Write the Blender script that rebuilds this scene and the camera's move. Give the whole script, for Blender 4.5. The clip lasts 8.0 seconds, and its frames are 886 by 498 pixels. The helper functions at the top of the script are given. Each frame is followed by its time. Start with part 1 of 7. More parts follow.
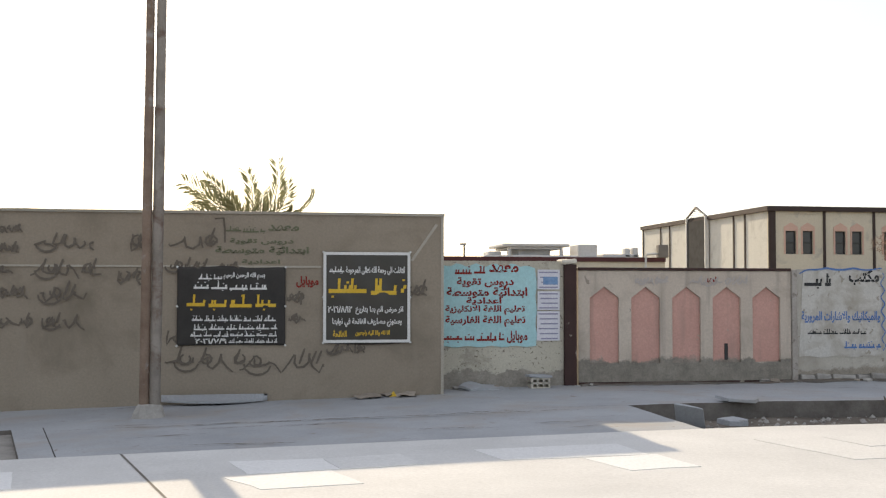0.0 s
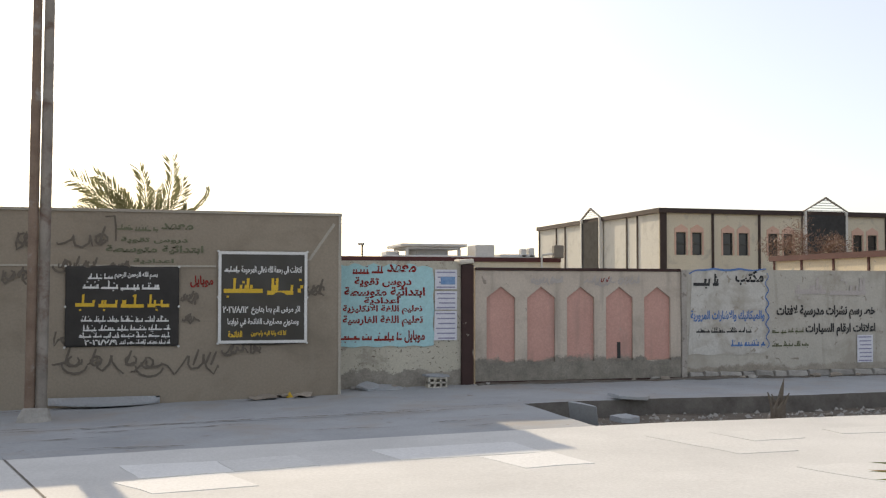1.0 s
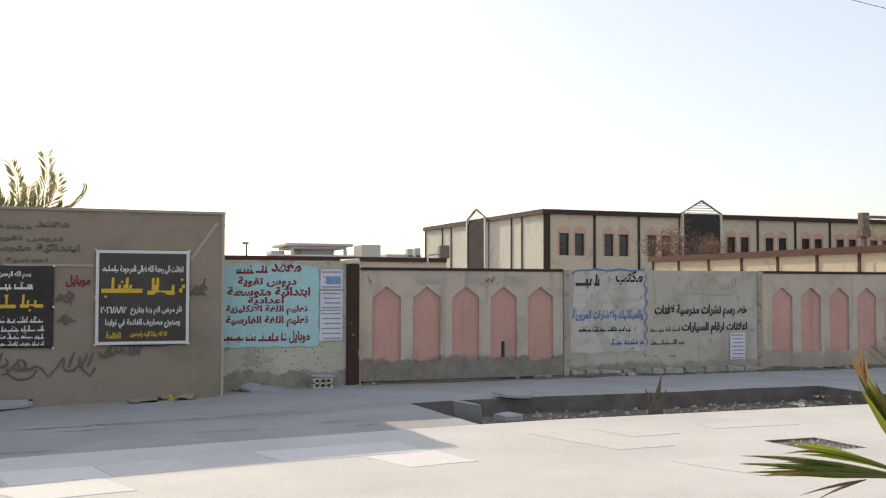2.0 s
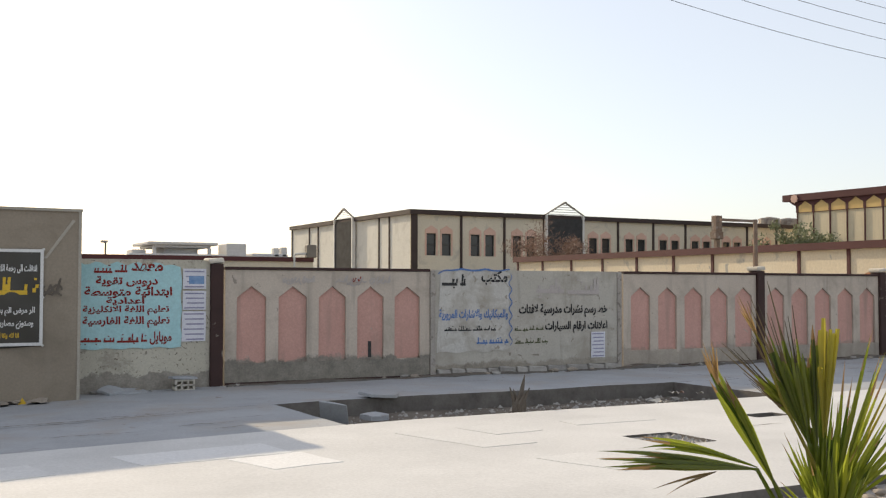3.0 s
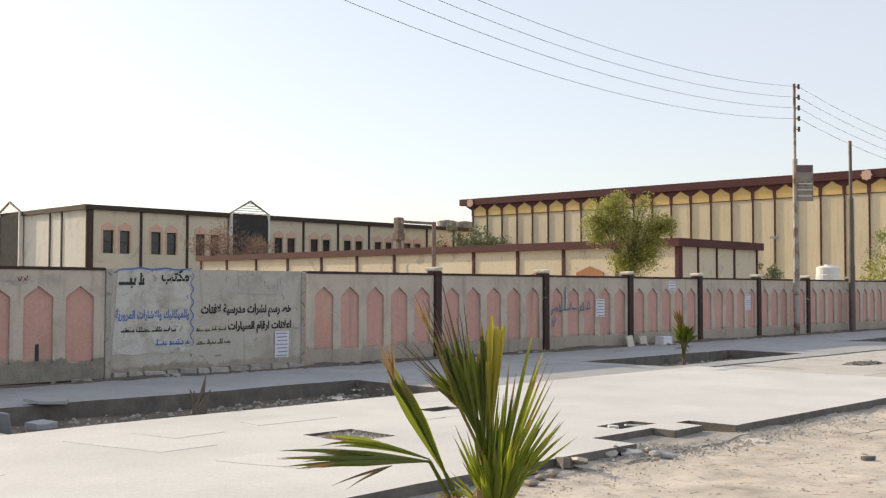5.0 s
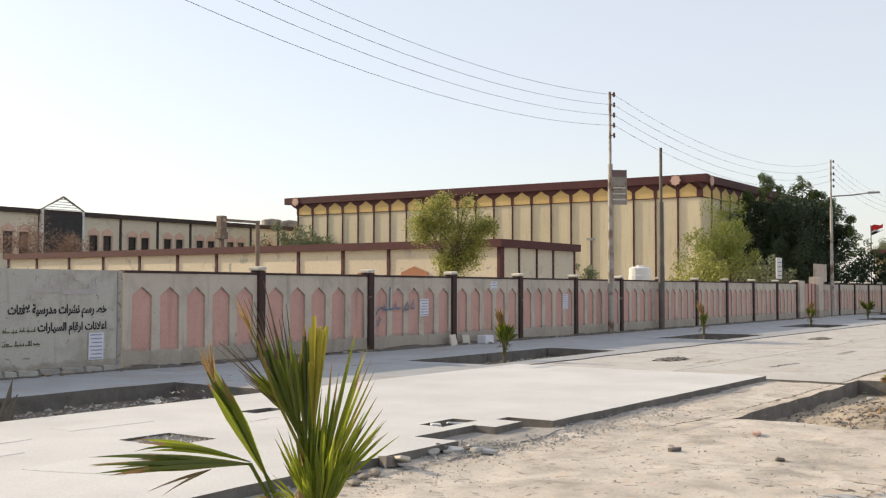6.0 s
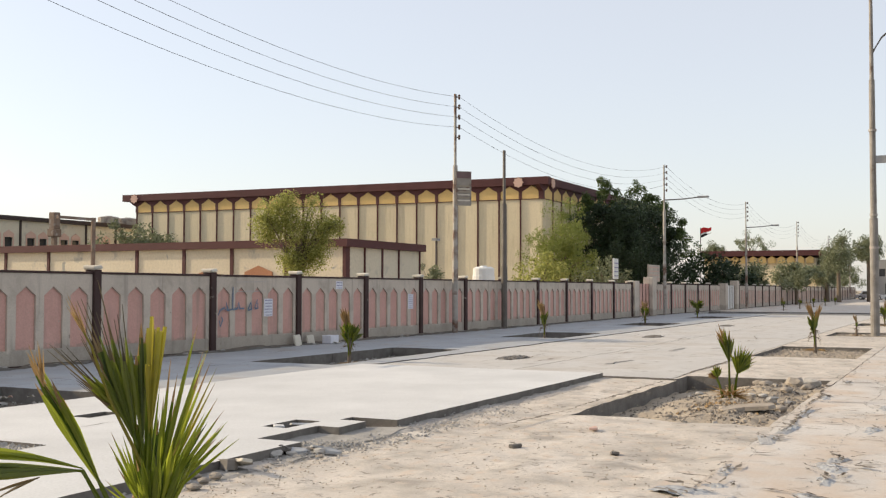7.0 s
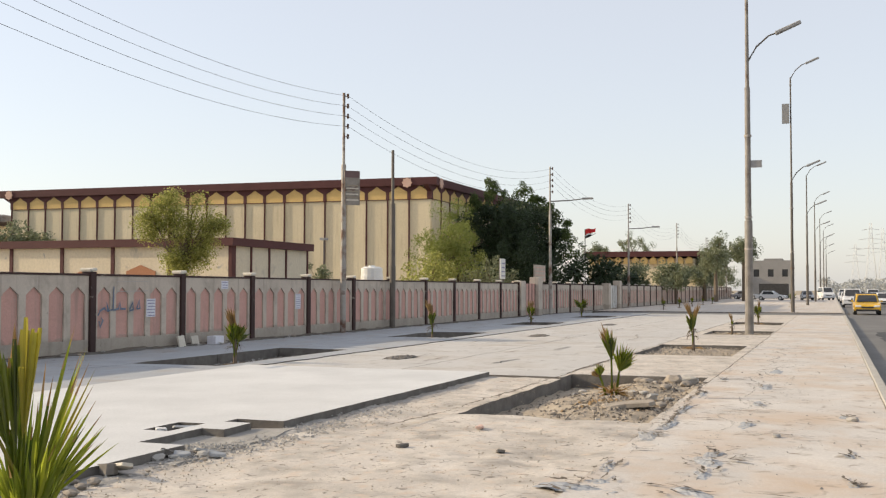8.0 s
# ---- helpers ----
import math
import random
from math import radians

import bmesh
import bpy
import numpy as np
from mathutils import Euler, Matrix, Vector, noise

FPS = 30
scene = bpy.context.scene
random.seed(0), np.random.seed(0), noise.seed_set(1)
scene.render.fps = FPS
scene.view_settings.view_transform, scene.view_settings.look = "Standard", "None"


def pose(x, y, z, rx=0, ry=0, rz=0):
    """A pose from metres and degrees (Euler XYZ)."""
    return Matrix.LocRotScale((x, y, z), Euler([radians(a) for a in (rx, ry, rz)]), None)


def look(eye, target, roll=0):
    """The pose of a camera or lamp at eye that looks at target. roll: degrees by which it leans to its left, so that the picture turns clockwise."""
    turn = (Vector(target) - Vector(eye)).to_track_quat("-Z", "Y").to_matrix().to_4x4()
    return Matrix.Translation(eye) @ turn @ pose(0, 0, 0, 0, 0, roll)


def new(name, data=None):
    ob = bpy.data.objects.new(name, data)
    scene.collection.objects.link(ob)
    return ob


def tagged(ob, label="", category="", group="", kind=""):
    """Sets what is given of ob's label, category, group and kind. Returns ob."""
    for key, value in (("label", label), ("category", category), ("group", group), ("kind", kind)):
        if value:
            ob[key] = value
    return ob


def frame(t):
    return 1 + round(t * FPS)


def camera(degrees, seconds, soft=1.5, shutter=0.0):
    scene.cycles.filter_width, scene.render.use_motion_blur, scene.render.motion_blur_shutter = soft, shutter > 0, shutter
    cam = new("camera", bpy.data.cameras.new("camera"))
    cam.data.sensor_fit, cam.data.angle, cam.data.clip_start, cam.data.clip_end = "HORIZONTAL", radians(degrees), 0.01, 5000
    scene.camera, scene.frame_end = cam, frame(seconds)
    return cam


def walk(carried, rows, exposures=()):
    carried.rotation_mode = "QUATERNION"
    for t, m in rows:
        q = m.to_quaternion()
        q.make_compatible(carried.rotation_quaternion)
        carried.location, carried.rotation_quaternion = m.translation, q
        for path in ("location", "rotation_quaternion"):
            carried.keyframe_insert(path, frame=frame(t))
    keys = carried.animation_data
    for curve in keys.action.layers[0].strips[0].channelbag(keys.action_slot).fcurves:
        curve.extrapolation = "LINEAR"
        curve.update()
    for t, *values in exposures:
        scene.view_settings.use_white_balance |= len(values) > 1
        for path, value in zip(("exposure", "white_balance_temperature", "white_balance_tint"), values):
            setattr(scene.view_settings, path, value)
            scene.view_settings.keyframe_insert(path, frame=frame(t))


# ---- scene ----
import itertools

EYE = 1.6
ARC = 0.06
PITCH, LEAN, TURN = 2.2, -0.08, -9.6
YAWS = [(0.0, 0.0), (0.5, -2.581), (1.0, -5.561), (1.5, -8.493), (3.0, -18.999), (3.5, -22.763), (4.0, -27.173),
        (4.5, -31.439), (6.0, -45.576), (6.5, -49.824), (7.0, -53.986), (7.5, -57.569), (8.0, -60.074)]


def eye_row(t, yaw):
    a = radians(yaw + TURN)
    return (t, pose(-ARC * math.sin(a), ARC * math.cos(a), EYE, 90 + PITCH, LEAN, yaw + TURN))


cam = camera(45.8, 8.0, soft=1.25)
walk(cam, [eye_row(t, yaw) for t, yaw in YAWS], exposures=[(0.0, 0.17), (0.5, 0.12), (1.0, -0.01), (1.5, -0.02), (3.0, 0.0), (4.5, 0.03), (6.0, 0.07), (8.0, 0.04)])

# ---- light ----
SUN_EL, SUN_AZ = radians(22.75), math.atan2(-0.19, 0.98)   # azimuth from +y towards +x
world = bpy.data.worlds.new("hazy_sky")
scene.world = world
world.use_nodes = True
wn = world.node_tree.nodes
sky = wn.new("ShaderNodeTexSky")
sky.sky_type = "NISHITA"
sky.sun_disc = False
sky.sun_elevation, sky.sun_rotation = SUN_EL, SUN_AZ
sky.air_density, sky.dust_density, sky.ozone_density = 1.0, 1.4, 1.6
haze = wn.new("ShaderNodeMix")               # dust haze whitens the whole sky
haze.data_type, haze.blend_type = "RGBA", "MIX"
haze.inputs[0].default_value = 0.28
haze.inputs[7].default_value = (15.6, 15.0, 14.8, 1)
world.node_tree.links.new(sky.outputs[0], haze.inputs[6])
world.node_tree.links.new(haze.outputs[2], wn["Background"].inputs[0])
wn["Background"].inputs[1].default_value = 0.12
sun = new("sun", bpy.data.lights.new("sun", "SUN"))
sun.data.energy, sun.data.angle, sun.data.color = 5.0, radians(0.6), (1.0, 0.82, 0.58)
sun_dir = Vector((math.sin(SUN_AZ) * math.cos(SUN_EL), math.cos(SUN_AZ) * math.cos(SUN_EL), math.sin(SUN_EL)))
sun.matrix_world = look(sun_dir * 200, (0, 0, 0))

# ---- materials ----
MATS = {}


def mat(name, c1, c2, scale=2.0, rough=0.85, bump=0.3, fine=40.0, metal=0.0, spread=0.5, stain=None, per_object=0.0,
        bump_dist=0.01, low=None, clear=0.0, streak=None, chips=None):
    """A weathered surface: two colours over coarse and fine noise, a bump, and optional stains.
    stain: (colour, scale, from, to); low: (colour, height, raggedness) for a render coat at a wall's foot."""
    m = bpy.data.materials.new(name)
    m.use_nodes = True
    nt = m.node_tree
    N, L = nt.nodes, nt.links.new
    b = N["Principled BSDF"]
    geo = N.new("ShaderNodeNewGeometry")
    pos = geo.outputs["Position"]

    def noise_at(s, detail=5.0, r=0.6, dist=0.0):
        n = N.new("ShaderNodeTexNoise")
        n.inputs["Scale"].default_value, n.inputs["Detail"].default_value = s, detail
        n.inputs["Roughness"].default_value, n.inputs["Distortion"].default_value = r, dist
        L(pos, n.inputs["Vector"])
        return n.outputs["Fac"]

    def ramp(fac, a, z, ca=(0, 0, 0), cz=(1, 1, 1)):
        r = N.new("ShaderNodeValToRGB")
        r.color_ramp.elements[0].position, r.color_ramp.elements[1].position = a, z
        r.color_ramp.elements[0].color, r.color_ramp.elements[1].color = (*ca, 1), (*cz, 1)
        L(fac, r.inputs[0])
        return r.outputs[0]

    def mix(fac, a, c, mode="MIX"):
        x = N.new("ShaderNodeMix")
        x.data_type, x.blend_type = "RGBA", mode
        for sock, v in ((x.inputs[0], fac), (x.inputs[6], a), (x.inputs[7], c)):
            if isinstance(v, (int, float)):
                sock.default_value = v
            elif isinstance(v, tuple):
                sock.default_value = (*v, 1)
            else:
                L(v, sock)
        return x.outputs[2]

    big, small = noise_at(scale), noise_at(fine, 3.0, 0.7)
    col = ramp(big, 0.5 - spread / 2, 0.5 + spread / 2, c1, c2)
    col = mix(0.35, col, ramp(small, 0.25, 0.75, (0.62, 0.62, 0.62), (1.3, 1.3, 1.3)), "MULTIPLY")
    if stain:
        sc, ss, a, z = stain
        col = mix(ramp(noise_at(ss, 6.0, 0.65, 0.4), a, z), col, sc)
    if streak:
        sc, a, z = streak
        mp = N.new("ShaderNodeMapping")
        mp.inputs["Scale"].default_value = (5.0, 5.0, 0.45)
        L(pos, mp.inputs[0])
        sn = N.new("ShaderNodeTexNoise")
        sn.inputs["Scale"].default_value, sn.inputs["Detail"].default_value = 1.0, 6.0
        L(mp.outputs[0], sn.inputs["Vector"])
        col = mix(ramp(sn.outputs["Fac"], a, z), col, sc)
    if chips:
        sc, ss, a, z = chips
        col = mix(ramp(noise_at(ss, 3.0, 0.55, 0.8), a, z), col, sc)
    if low:
        lc, lh, lr = low
        sep = N.new("ShaderNodeSeparateXYZ")
        L(pos, sep.inputs[0])
        add = N.new("ShaderNodeMath")
        add.operation = "MULTIPLY_ADD"
        add.inputs[1].default_value = -lr
        L(noise_at(2.2, 8.0, 0.72), add.inputs[0])
        L(sep.outputs[2], add.inputs[2])
        keep = N.new("ShaderNodeMapRange")     # the coat is thick on the first bay and thin further on
        for sock, v in ((1, 10.5), (2, 13.5), (3, 1.0), (4, 0.5)):
            keep.inputs[sock].default_value = v
        L(sep.outputs[0], keep.inputs[0])
        coat = mix(1.0, ramp(add.outputs[0], lh - lr / 2, lh - lr / 2 + 0.05, (1, 1, 1), (0, 0, 0)), keep.outputs[0], "MULTIPLY")
        col = mix(coat, col, mix(1.0, ramp(noise_at(4.5, 6.0, 0.7), 0.3, 0.7, tuple(v * 0.72 for v in lc), tuple(v * 1.25 for v in lc)), ramp(small, 0.25, 0.75, (0.8, 0.8, 0.8), (1.2, 1.2, 1.2)), "MULTIPLY"))
    if per_object:
        info = N.new("ShaderNodeObjectInfo")
        lo, hi = 1 - per_object, 1 + per_object
        col = mix(1.0, col, ramp(info.outputs["Random"], 0, 1, (lo, lo, lo), (hi, hi, hi)), "MULTIPLY")
    L(col, b.inputs["Base Color"])
    L(ramp(small, 0.2, 0.8, (max(rough - 0.12, 0.05),) * 3, (min(rough + 0.1, 1.0),) * 3), b.inputs["Roughness"])
    b.inputs["Metallic"].default_value = metal
    b.inputs["Specular IOR Level"].default_value = 0.5 if rough < 0.6 else 0.25
    if clear:
        b.inputs["Transmission Weight"].default_value = clear
    if bump:
        bp = N.new("ShaderNodeBump")
        bp.inputs["Strength"].default_value, bp.inputs["Distance"].default_value = bump, bump_dist
        h = mix(0.5, big, small)
        L(h, bp.inputs["Height"])
        L(bp.outputs[0], b.inputs["Normal"])
    MATS[name] = m
    return m


def leaf_mat(name, c1, c2, trans=0.35, rough=0.6):
    """Leaves: colour varies leaf by leaf and light comes through."""
    m = bpy.data.materials.new(name)
    m.use_nodes = True
    N, L = m.node_tree.nodes, m.node_tree.links.new
    b, out = N["Principled BSDF"], N["Material Output"]
    geo = N.new("ShaderNodeNewGeometry")
    r = N.new("ShaderNodeValToRGB")
    r.color_ramp.elements[0].color, r.color_ramp.elements[1].color = (*c1, 1), (*c2, 1)
    L(geo.outputs["Random Per Island"], r.inputs[0])
    L(r.outputs[0], b.inputs["Base Color"])
    b.inputs["Roughness"].default_value = rough
    t = N.new("ShaderNodeBsdfTranslucent")
    L(r.outputs[0], t.inputs[0])
    mx = N.new("ShaderNodeMixShader")
    mx.inputs[0].default_value = trans
    L(b.outputs[0], mx.inputs[1])
    L(t.outputs[0], mx.inputs[2])
    L(mx.outputs[0], out.inputs[0])
    return m


M_GROUND = mat("desert_soil", (0.30, 0.25, 0.18), (0.42, 0.36, 0.27), 0.6, 0.95, 0.6, 25, bump_dist=0.03)
M_SAND = mat("sand_over_concrete", (0.465, 0.418, 0.36), (0.62, 0.57, 0.505), 0.9, 0.95, 0.7, 30, stain=((0.335, 0.305, 0.265), 1.5, 0.46, 0.68), streak=((0.52, 0.43, 0.345), 0.54, 0.72), chips=((0.22, 0.195, 0.165), 9.0, 0.60, 0.70), bump_dist=0.02)
M_WALK = mat("weathered_walkway", (0.46, 0.43, 0.393), (0.595, 0.56, 0.512), 0.8, 0.92, 0.6, 28, stain=((0.485, 0.385, 0.295), 0.6, 0.46, 0.68), chips=((0.29, 0.25, 0.205), 4.0, 0.58, 0.74), bump_dist=0.015)
M_OLD = mat("old_grey_concrete", (0.435, 0.42, 0.395), (0.545, 0.53, 0.505), 0.5, 0.92, 0.6, 28, stain=((0.40, 0.365, 0.32), 0.5, 0.48, 0.70), chips=((0.29, 0.265, 0.235), 3.0, 0.60, 0.72), bump_dist=0.015)
M_SCREED = mat("pale_new_screed", (0.515, 0.515, 0.505), (0.60, 0.60, 0.588), 0.6, 0.88, 0.12, 35, spread=0.3, per_object=0.03)
M_PATCH2 = mat("faint_cement_patch", (0.555, 0.555, 0.545), (0.63, 0.63, 0.618), 1.0, 0.9, 0.1, 30, per_object=0.04)
M_PATCH = mat("white_cement_patch", (0.655, 0.657, 0.65), (0.715, 0.717, 0.71), 1.0, 0.9, 0.1, 30, per_object=0.05)
M_PAVE = mat("grey_pavement_concrete", (0.288, 0.302, 0.317), (0.388, 0.403, 0.42), 0.7, 0.9, 0.35, 30, stain=((0.33, 0.31, 0.285), 0.9, 0.5, 0.72), chips=((0.27, 0.25, 0.23), 6.0, 0.66, 0.74))
M_RUBBLEBED = mat("grey_trampled_dirt", (0.30, 0.275, 0.245), (0.44, 0.405, 0.365), 1.6, 0.95, 0.8, 24, chips=((0.20, 0.18, 0.155), 8.0, 0.58, 0.70), bump_dist=0.02)
# dark from stuck earth, with the shade on slab sides put in as well
M_SIDE = mat("earthy_shade_dark_concrete", (0.10, 0.09, 0.08), (0.21, 0.195, 0.175), 3.0, 0.95, 0.8, 22, bump_dist=0.02)
M_CUT = mat("broken_concrete", (0.26, 0.25, 0.23), (0.42, 0.40, 0.37), 3.0, 0.95, 0.8, 22, per_object=0.15, bump_dist=0.02)
# dark soil; the wall's shade over its pits is put into the colour
M_DARKSOIL = mat("soil_with_pit_shade", (0.10, 0.085, 0.07), (0.19, 0.165, 0.135), 2.5, 0.95, 0.9, 18, bump_dist=0.04)
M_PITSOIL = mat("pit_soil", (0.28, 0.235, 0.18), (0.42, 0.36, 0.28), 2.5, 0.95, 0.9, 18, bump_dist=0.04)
M_ROADDARK = mat("darker_asphalt", (0.05, 0.05, 0.052), (0.075, 0.074, 0.073), 0.8, 0.85, 0.4, 60)
M_ASPHALT = mat("dusty_asphalt", (0.13, 0.125, 0.118), (0.19, 0.183, 0.172), 0.4, 0.85, 0.4, 60)
M_KERB = mat("kerb_stone", (0.34, 0.32, 0.285), (0.45, 0.425, 0.38), 1.5, 0.9, 0.3, 30)
M_GREY = mat("taupe_cement_render", (0.262, 0.222, 0.173), (0.318, 0.273, 0.214), 0.6, 0.92, 0.25, 30, stain=((0.195, 0.165, 0.125), 0.9, 0.5, 0.75), streak=((0.29, 0.255, 0.205), 0.62, 0.85))
M_BAND = mat("pale_mortar_line", (0.36, 0.33, 0.28), (0.42, 0.39, 0.33), 3, 0.9, 0.2)
M_CREAM = mat("cream_painted_concrete", (0.50, 0.43, 0.36), (0.57, 0.50, 0.42), 0.9, 0.88, 0.2, 30, stain=((0.375, 0.325, 0.27), 1.6, 0.48, 0.72), streak=((0.30, 0.26, 0.22), 0.54, 0.78), chips=((0.30, 0.26, 0.22), 7.0, 0.70, 0.73), low=((0.25, 0.23, 0.195), 0.37, 0.5))
M_PINK = mat("salmon_pink_paint", (0.52, 0.30, 0.25), (0.60, 0.36, 0.305), 1.1, 0.85, 0.15, 30, stain=((0.47, 0.29, 0.235), 1.7, 0.56, 0.75), streak=((0.36, 0.25, 0.21), 0.55, 0.80), chips=((0.42, 0.36, 0.30), 8.0, 0.70, 0.73), low=((0.28, 0.245, 0.21), 0.38, 0.55))
M_BROWN = mat("maroon_brown_paint", (0.042, 0.024, 0.022), (0.062, 0.034, 0.031), 2.0, 0.7, 0.2, 30, stain=((0.30, 0.26, 0.215), 3.5, 0.64, 0.69))
M_PLASTER = mat("old_cream_plaster", (0.46, 0.43, 0.35), (0.56, 0.53, 0.44), 1.2, 0.9, 0.3, 30, stain=((0.30, 0.27, 0.225), 2.2, 0.55, 0.68), chips=((0.17, 0.145, 0.115), 19.0, 0.61, 0.66), low=((0.30, 0.275, 0.235), 0.22, 0.5))
M_WHITEWASH = mat("whitewashed_plaster", (0.44, 0.415, 0.36), (0.52, 0.495, 0.44), 1.5, 0.9, 0.25, 30, stain=((0.36, 0.33, 0.28), 1.5, 0.46, 0.66), streak=((0.31, 0.28, 0.235), 0.58, 0.80), chips=((0.28, 0.25, 0.21), 7.0, 0.64, 0.70), low=((0.30, 0.27, 0.225), 0.2, 0.4))
M_TURQ = mat("turquoise_wall_paint", (0.35, 0.58, 0.61), (0.43, 0.66, 0.68), 1.4, 0.85, 0.15, 30, stain=((0.5, 0.62, 0.58), 4.0, 0.66, 0.74))
M_STONE = mat("pale_stone", (0.50, 0.46, 0.39), (0.62, 0.58, 0.50), 4, 0.9, 0.4, 30, per_object=0.12)
M_HALL = mat("yellow_ochre_paint", (0.60, 0.515, 0.355), (0.67, 0.585, 0.415), 0.35, 0.85, 0.03, 12, per_object=0.05, streak=((0.49, 0.42, 0.29), 0.54, 0.8))
M_HALLTOP = mat("amber_paint", (0.58, 0.40, 0.16), (0.66, 0.48, 0.21), 0.5, 0.85, 0.1, 12)
M_DARKBAND = mat("dark_brown_band", (0.045, 0.033, 0.030), (0.065, 0.048, 0.043), 0.8, 0.75, 0.1, 20)
M_FASCIA = mat("oxblood_fascia", (0.070, 0.026, 0.026), (0.095, 0.036, 0.036), 0.8, 0.7, 0.1, 20)
M_SCHOOL = mat("pale_cream_paint", (0.56, 0.51, 0.40), (0.64, 0.59, 0.47), 0.25, 0.88, 0.03, 10, stain=((0.38, 0.36, 0.31), 0.8, 0.56, 0.72), per_object=0.03)
M_ANNEX = mat("patched_cream_paint", (0.58, 0.505, 0.375), (0.65, 0.575, 0.44), 0.3, 0.88, 0.03, 10, stain=((0.40, 0.37, 0.31), 0.9, 0.58, 0.68), chips=((0.33, 0.32, 0.29), 1.5, 0.66, 0.70), per_object=0.05)
M_TERRA = mat("terracotta_paint", (0.33, 0.155, 0.085), (0.42, 0.21, 0.12), 1.2, 0.88, 0.1)
M_SIDEWALL = mat("greyed_white_paint", (0.55, 0.54, 0.49), (0.63, 0.62, 0.57), 0.3, 0.88, 0.05, 10, stain=((0.42, 0.41, 0.37), 0.6, 0.5, 0.72))
M_ROSE = mat("rose_paint", (0.56, 0.37, 0.29), (0.62, 0.43, 0.35), 1, 0.85, 0.1)
M_GLASS = mat("dark_window_glass", (0.03, 0.032, 0.034), (0.05, 0.05, 0.055), 1.0, 0.12, 0.0)
M_SCREEN = mat("dark_grille", (0.045, 0.045, 0.045), (0.07, 0.07, 0.07), 2.0, 0.95, 0.2)
M_SCREEN.node_tree.nodes["Principled BSDF"].inputs["Specular IOR Level"].default_value = 0.08
M_FRAME = mat("white_metal_frame", (0.55, 0.55, 0.53), (0.65, 0.65, 0.62), 2.0, 0.5, 0.0)
M_RUST = mat("rusted_steel", (0.16, 0.11, 0.08), (0.26, 0.195, 0.15), 4.0, 0.8, 0.4, 50, stain=((0.30, 0.28, 0.26), 2.5, 0.55, 0.65))
M_PALE = mat("pale_painted_steel", (0.30, 0.28, 0.25), (0.42, 0.39, 0.35), 3.0, 0.6, 0.3, 40, metal=0.2, stain=((0.15, 0.09, 0.065), 1.3, 0.50, 0.62))
M_GALV = mat("weathered_galvanised_steel", (0.19, 0.168, 0.145), (0.32, 0.29, 0.255), 3.0, 0.6, 0.3, 40, metal=0.3, stain=((0.13, 0.08, 0.06), 2.2, 0.52, 0.66))
M_POLE = mat("dark_steel_pole", (0.10, 0.09, 0.08), (0.17, 0.15, 0.13), 2.0, 0.6, 0.2, 40, metal=0.3)
M_LAMP = mat("grey_lamp_housing", (0.22, 0.22, 0.22), (0.30, 0.30, 0.30), 3.0, 0.5, 0.0)
M_WIRE = mat("black_cable", (0.03, 0.03, 0.03), (0.05, 0.05, 0.05), 2.0, 0.6, 0.0)
M_PORC = mat("brown_porcelain", (0.08, 0.05, 0.04), (0.12, 0.07, 0.05), 3.0, 0.25, 0.0)
M_TANK = mat("white_plastic", (0.66, 0.66, 0.64), (0.74, 0.74, 0.72), 1.0, 0.5, 0.0)
M_PAPER = mat("white_paper", (0.62, 0.62, 0.68), (0.72, 0.72, 0.76), 4.0, 0.9, 0.1)
M_INK = mat("violet_grey_print", (0.24, 0.23, 0.34), (0.34, 0.33, 0.44), 6.0, 0.9, 0.0)
M_PICTURE = mat("blue_print", (0.08, 0.20, 0.42), (0.30, 0.42, 0.60), 9.0, 0.8, 0.0)
M_BANNER = mat("black_banner_cloth", (0.034, 0.032, 0.030), (0.056, 0.052, 0.048), 3.0, 0.75, 0.3, 60)
M_BANNER2 = mat("black_vinyl", (0.030, 0.028, 0.022), (0.052, 0.046, 0.036), 1.5, 0.45, 0.2, 60)
M_WHITE = mat("white_vinyl_border", (0.62, 0.62, 0.60), (0.70, 0.70, 0.68), 3.0, 0.6, 0.1)
M_TRUNK = mat("bark", (0.12, 0.09, 0.065), (0.20, 0.16, 0.12), 6.0, 0.95, 0.6, 40)
M_DRY = mat("dry_palm_fibre", (0.24, 0.16, 0.08), (0.36, 0.25, 0.14), 9.0, 0.9, 0.4, 60)
INK = {"red": mat("red_brown_paint", (0.20, 0.022, 0.018), (0.28, 0.04, 0.032), 6.0, 0.8, 0.0),
       "black": mat("black_paint", (0.03, 0.03, 0.032), (0.06, 0.06, 0.06), 6.0, 0.8, 0.0),
       "blue": mat("blue_paint", (0.07, 0.15, 0.38), (0.14, 0.24, 0.48), 6.0, 0.8, 0.0),
       "green": mat("faded_green_paint", (0.125, 0.135, 0.085), (0.165, 0.17, 0.11), 6.0, 0.85, 0.0),
       "pale": mat("faded_mauve_paint", (0.42, 0.38, 0.36), (0.48, 0.44, 0.41), 6.0, 0.85, 0.0),
       "white": mat("white_lettering", (0.62, 0.62, 0.60), (0.7, 0.7, 0.68), 6.0, 0.7, 0.0),
       "yellow": mat("yellow_lettering", (0.62, 0.40, 0.035), (0.70, 0.47, 0.06), 6.0, 0.7, 0.0),
       "spray": mat("black_spray_paint", (0.115, 0.098, 0.08), (0.165, 0.142, 0.114), 5.0, 0.85, 0.0),
       "teal": mat("blue_grey_spray_paint", (0.12, 0.16, 0.23), (0.2, 0.24, 0.3), 5.0, 0.85, 0.0)}
L_TREE = leaf_mat("acacia_leaves", (0.19, 0.205, 0.05), (0.43, 0.43, 0.135), 0.6)
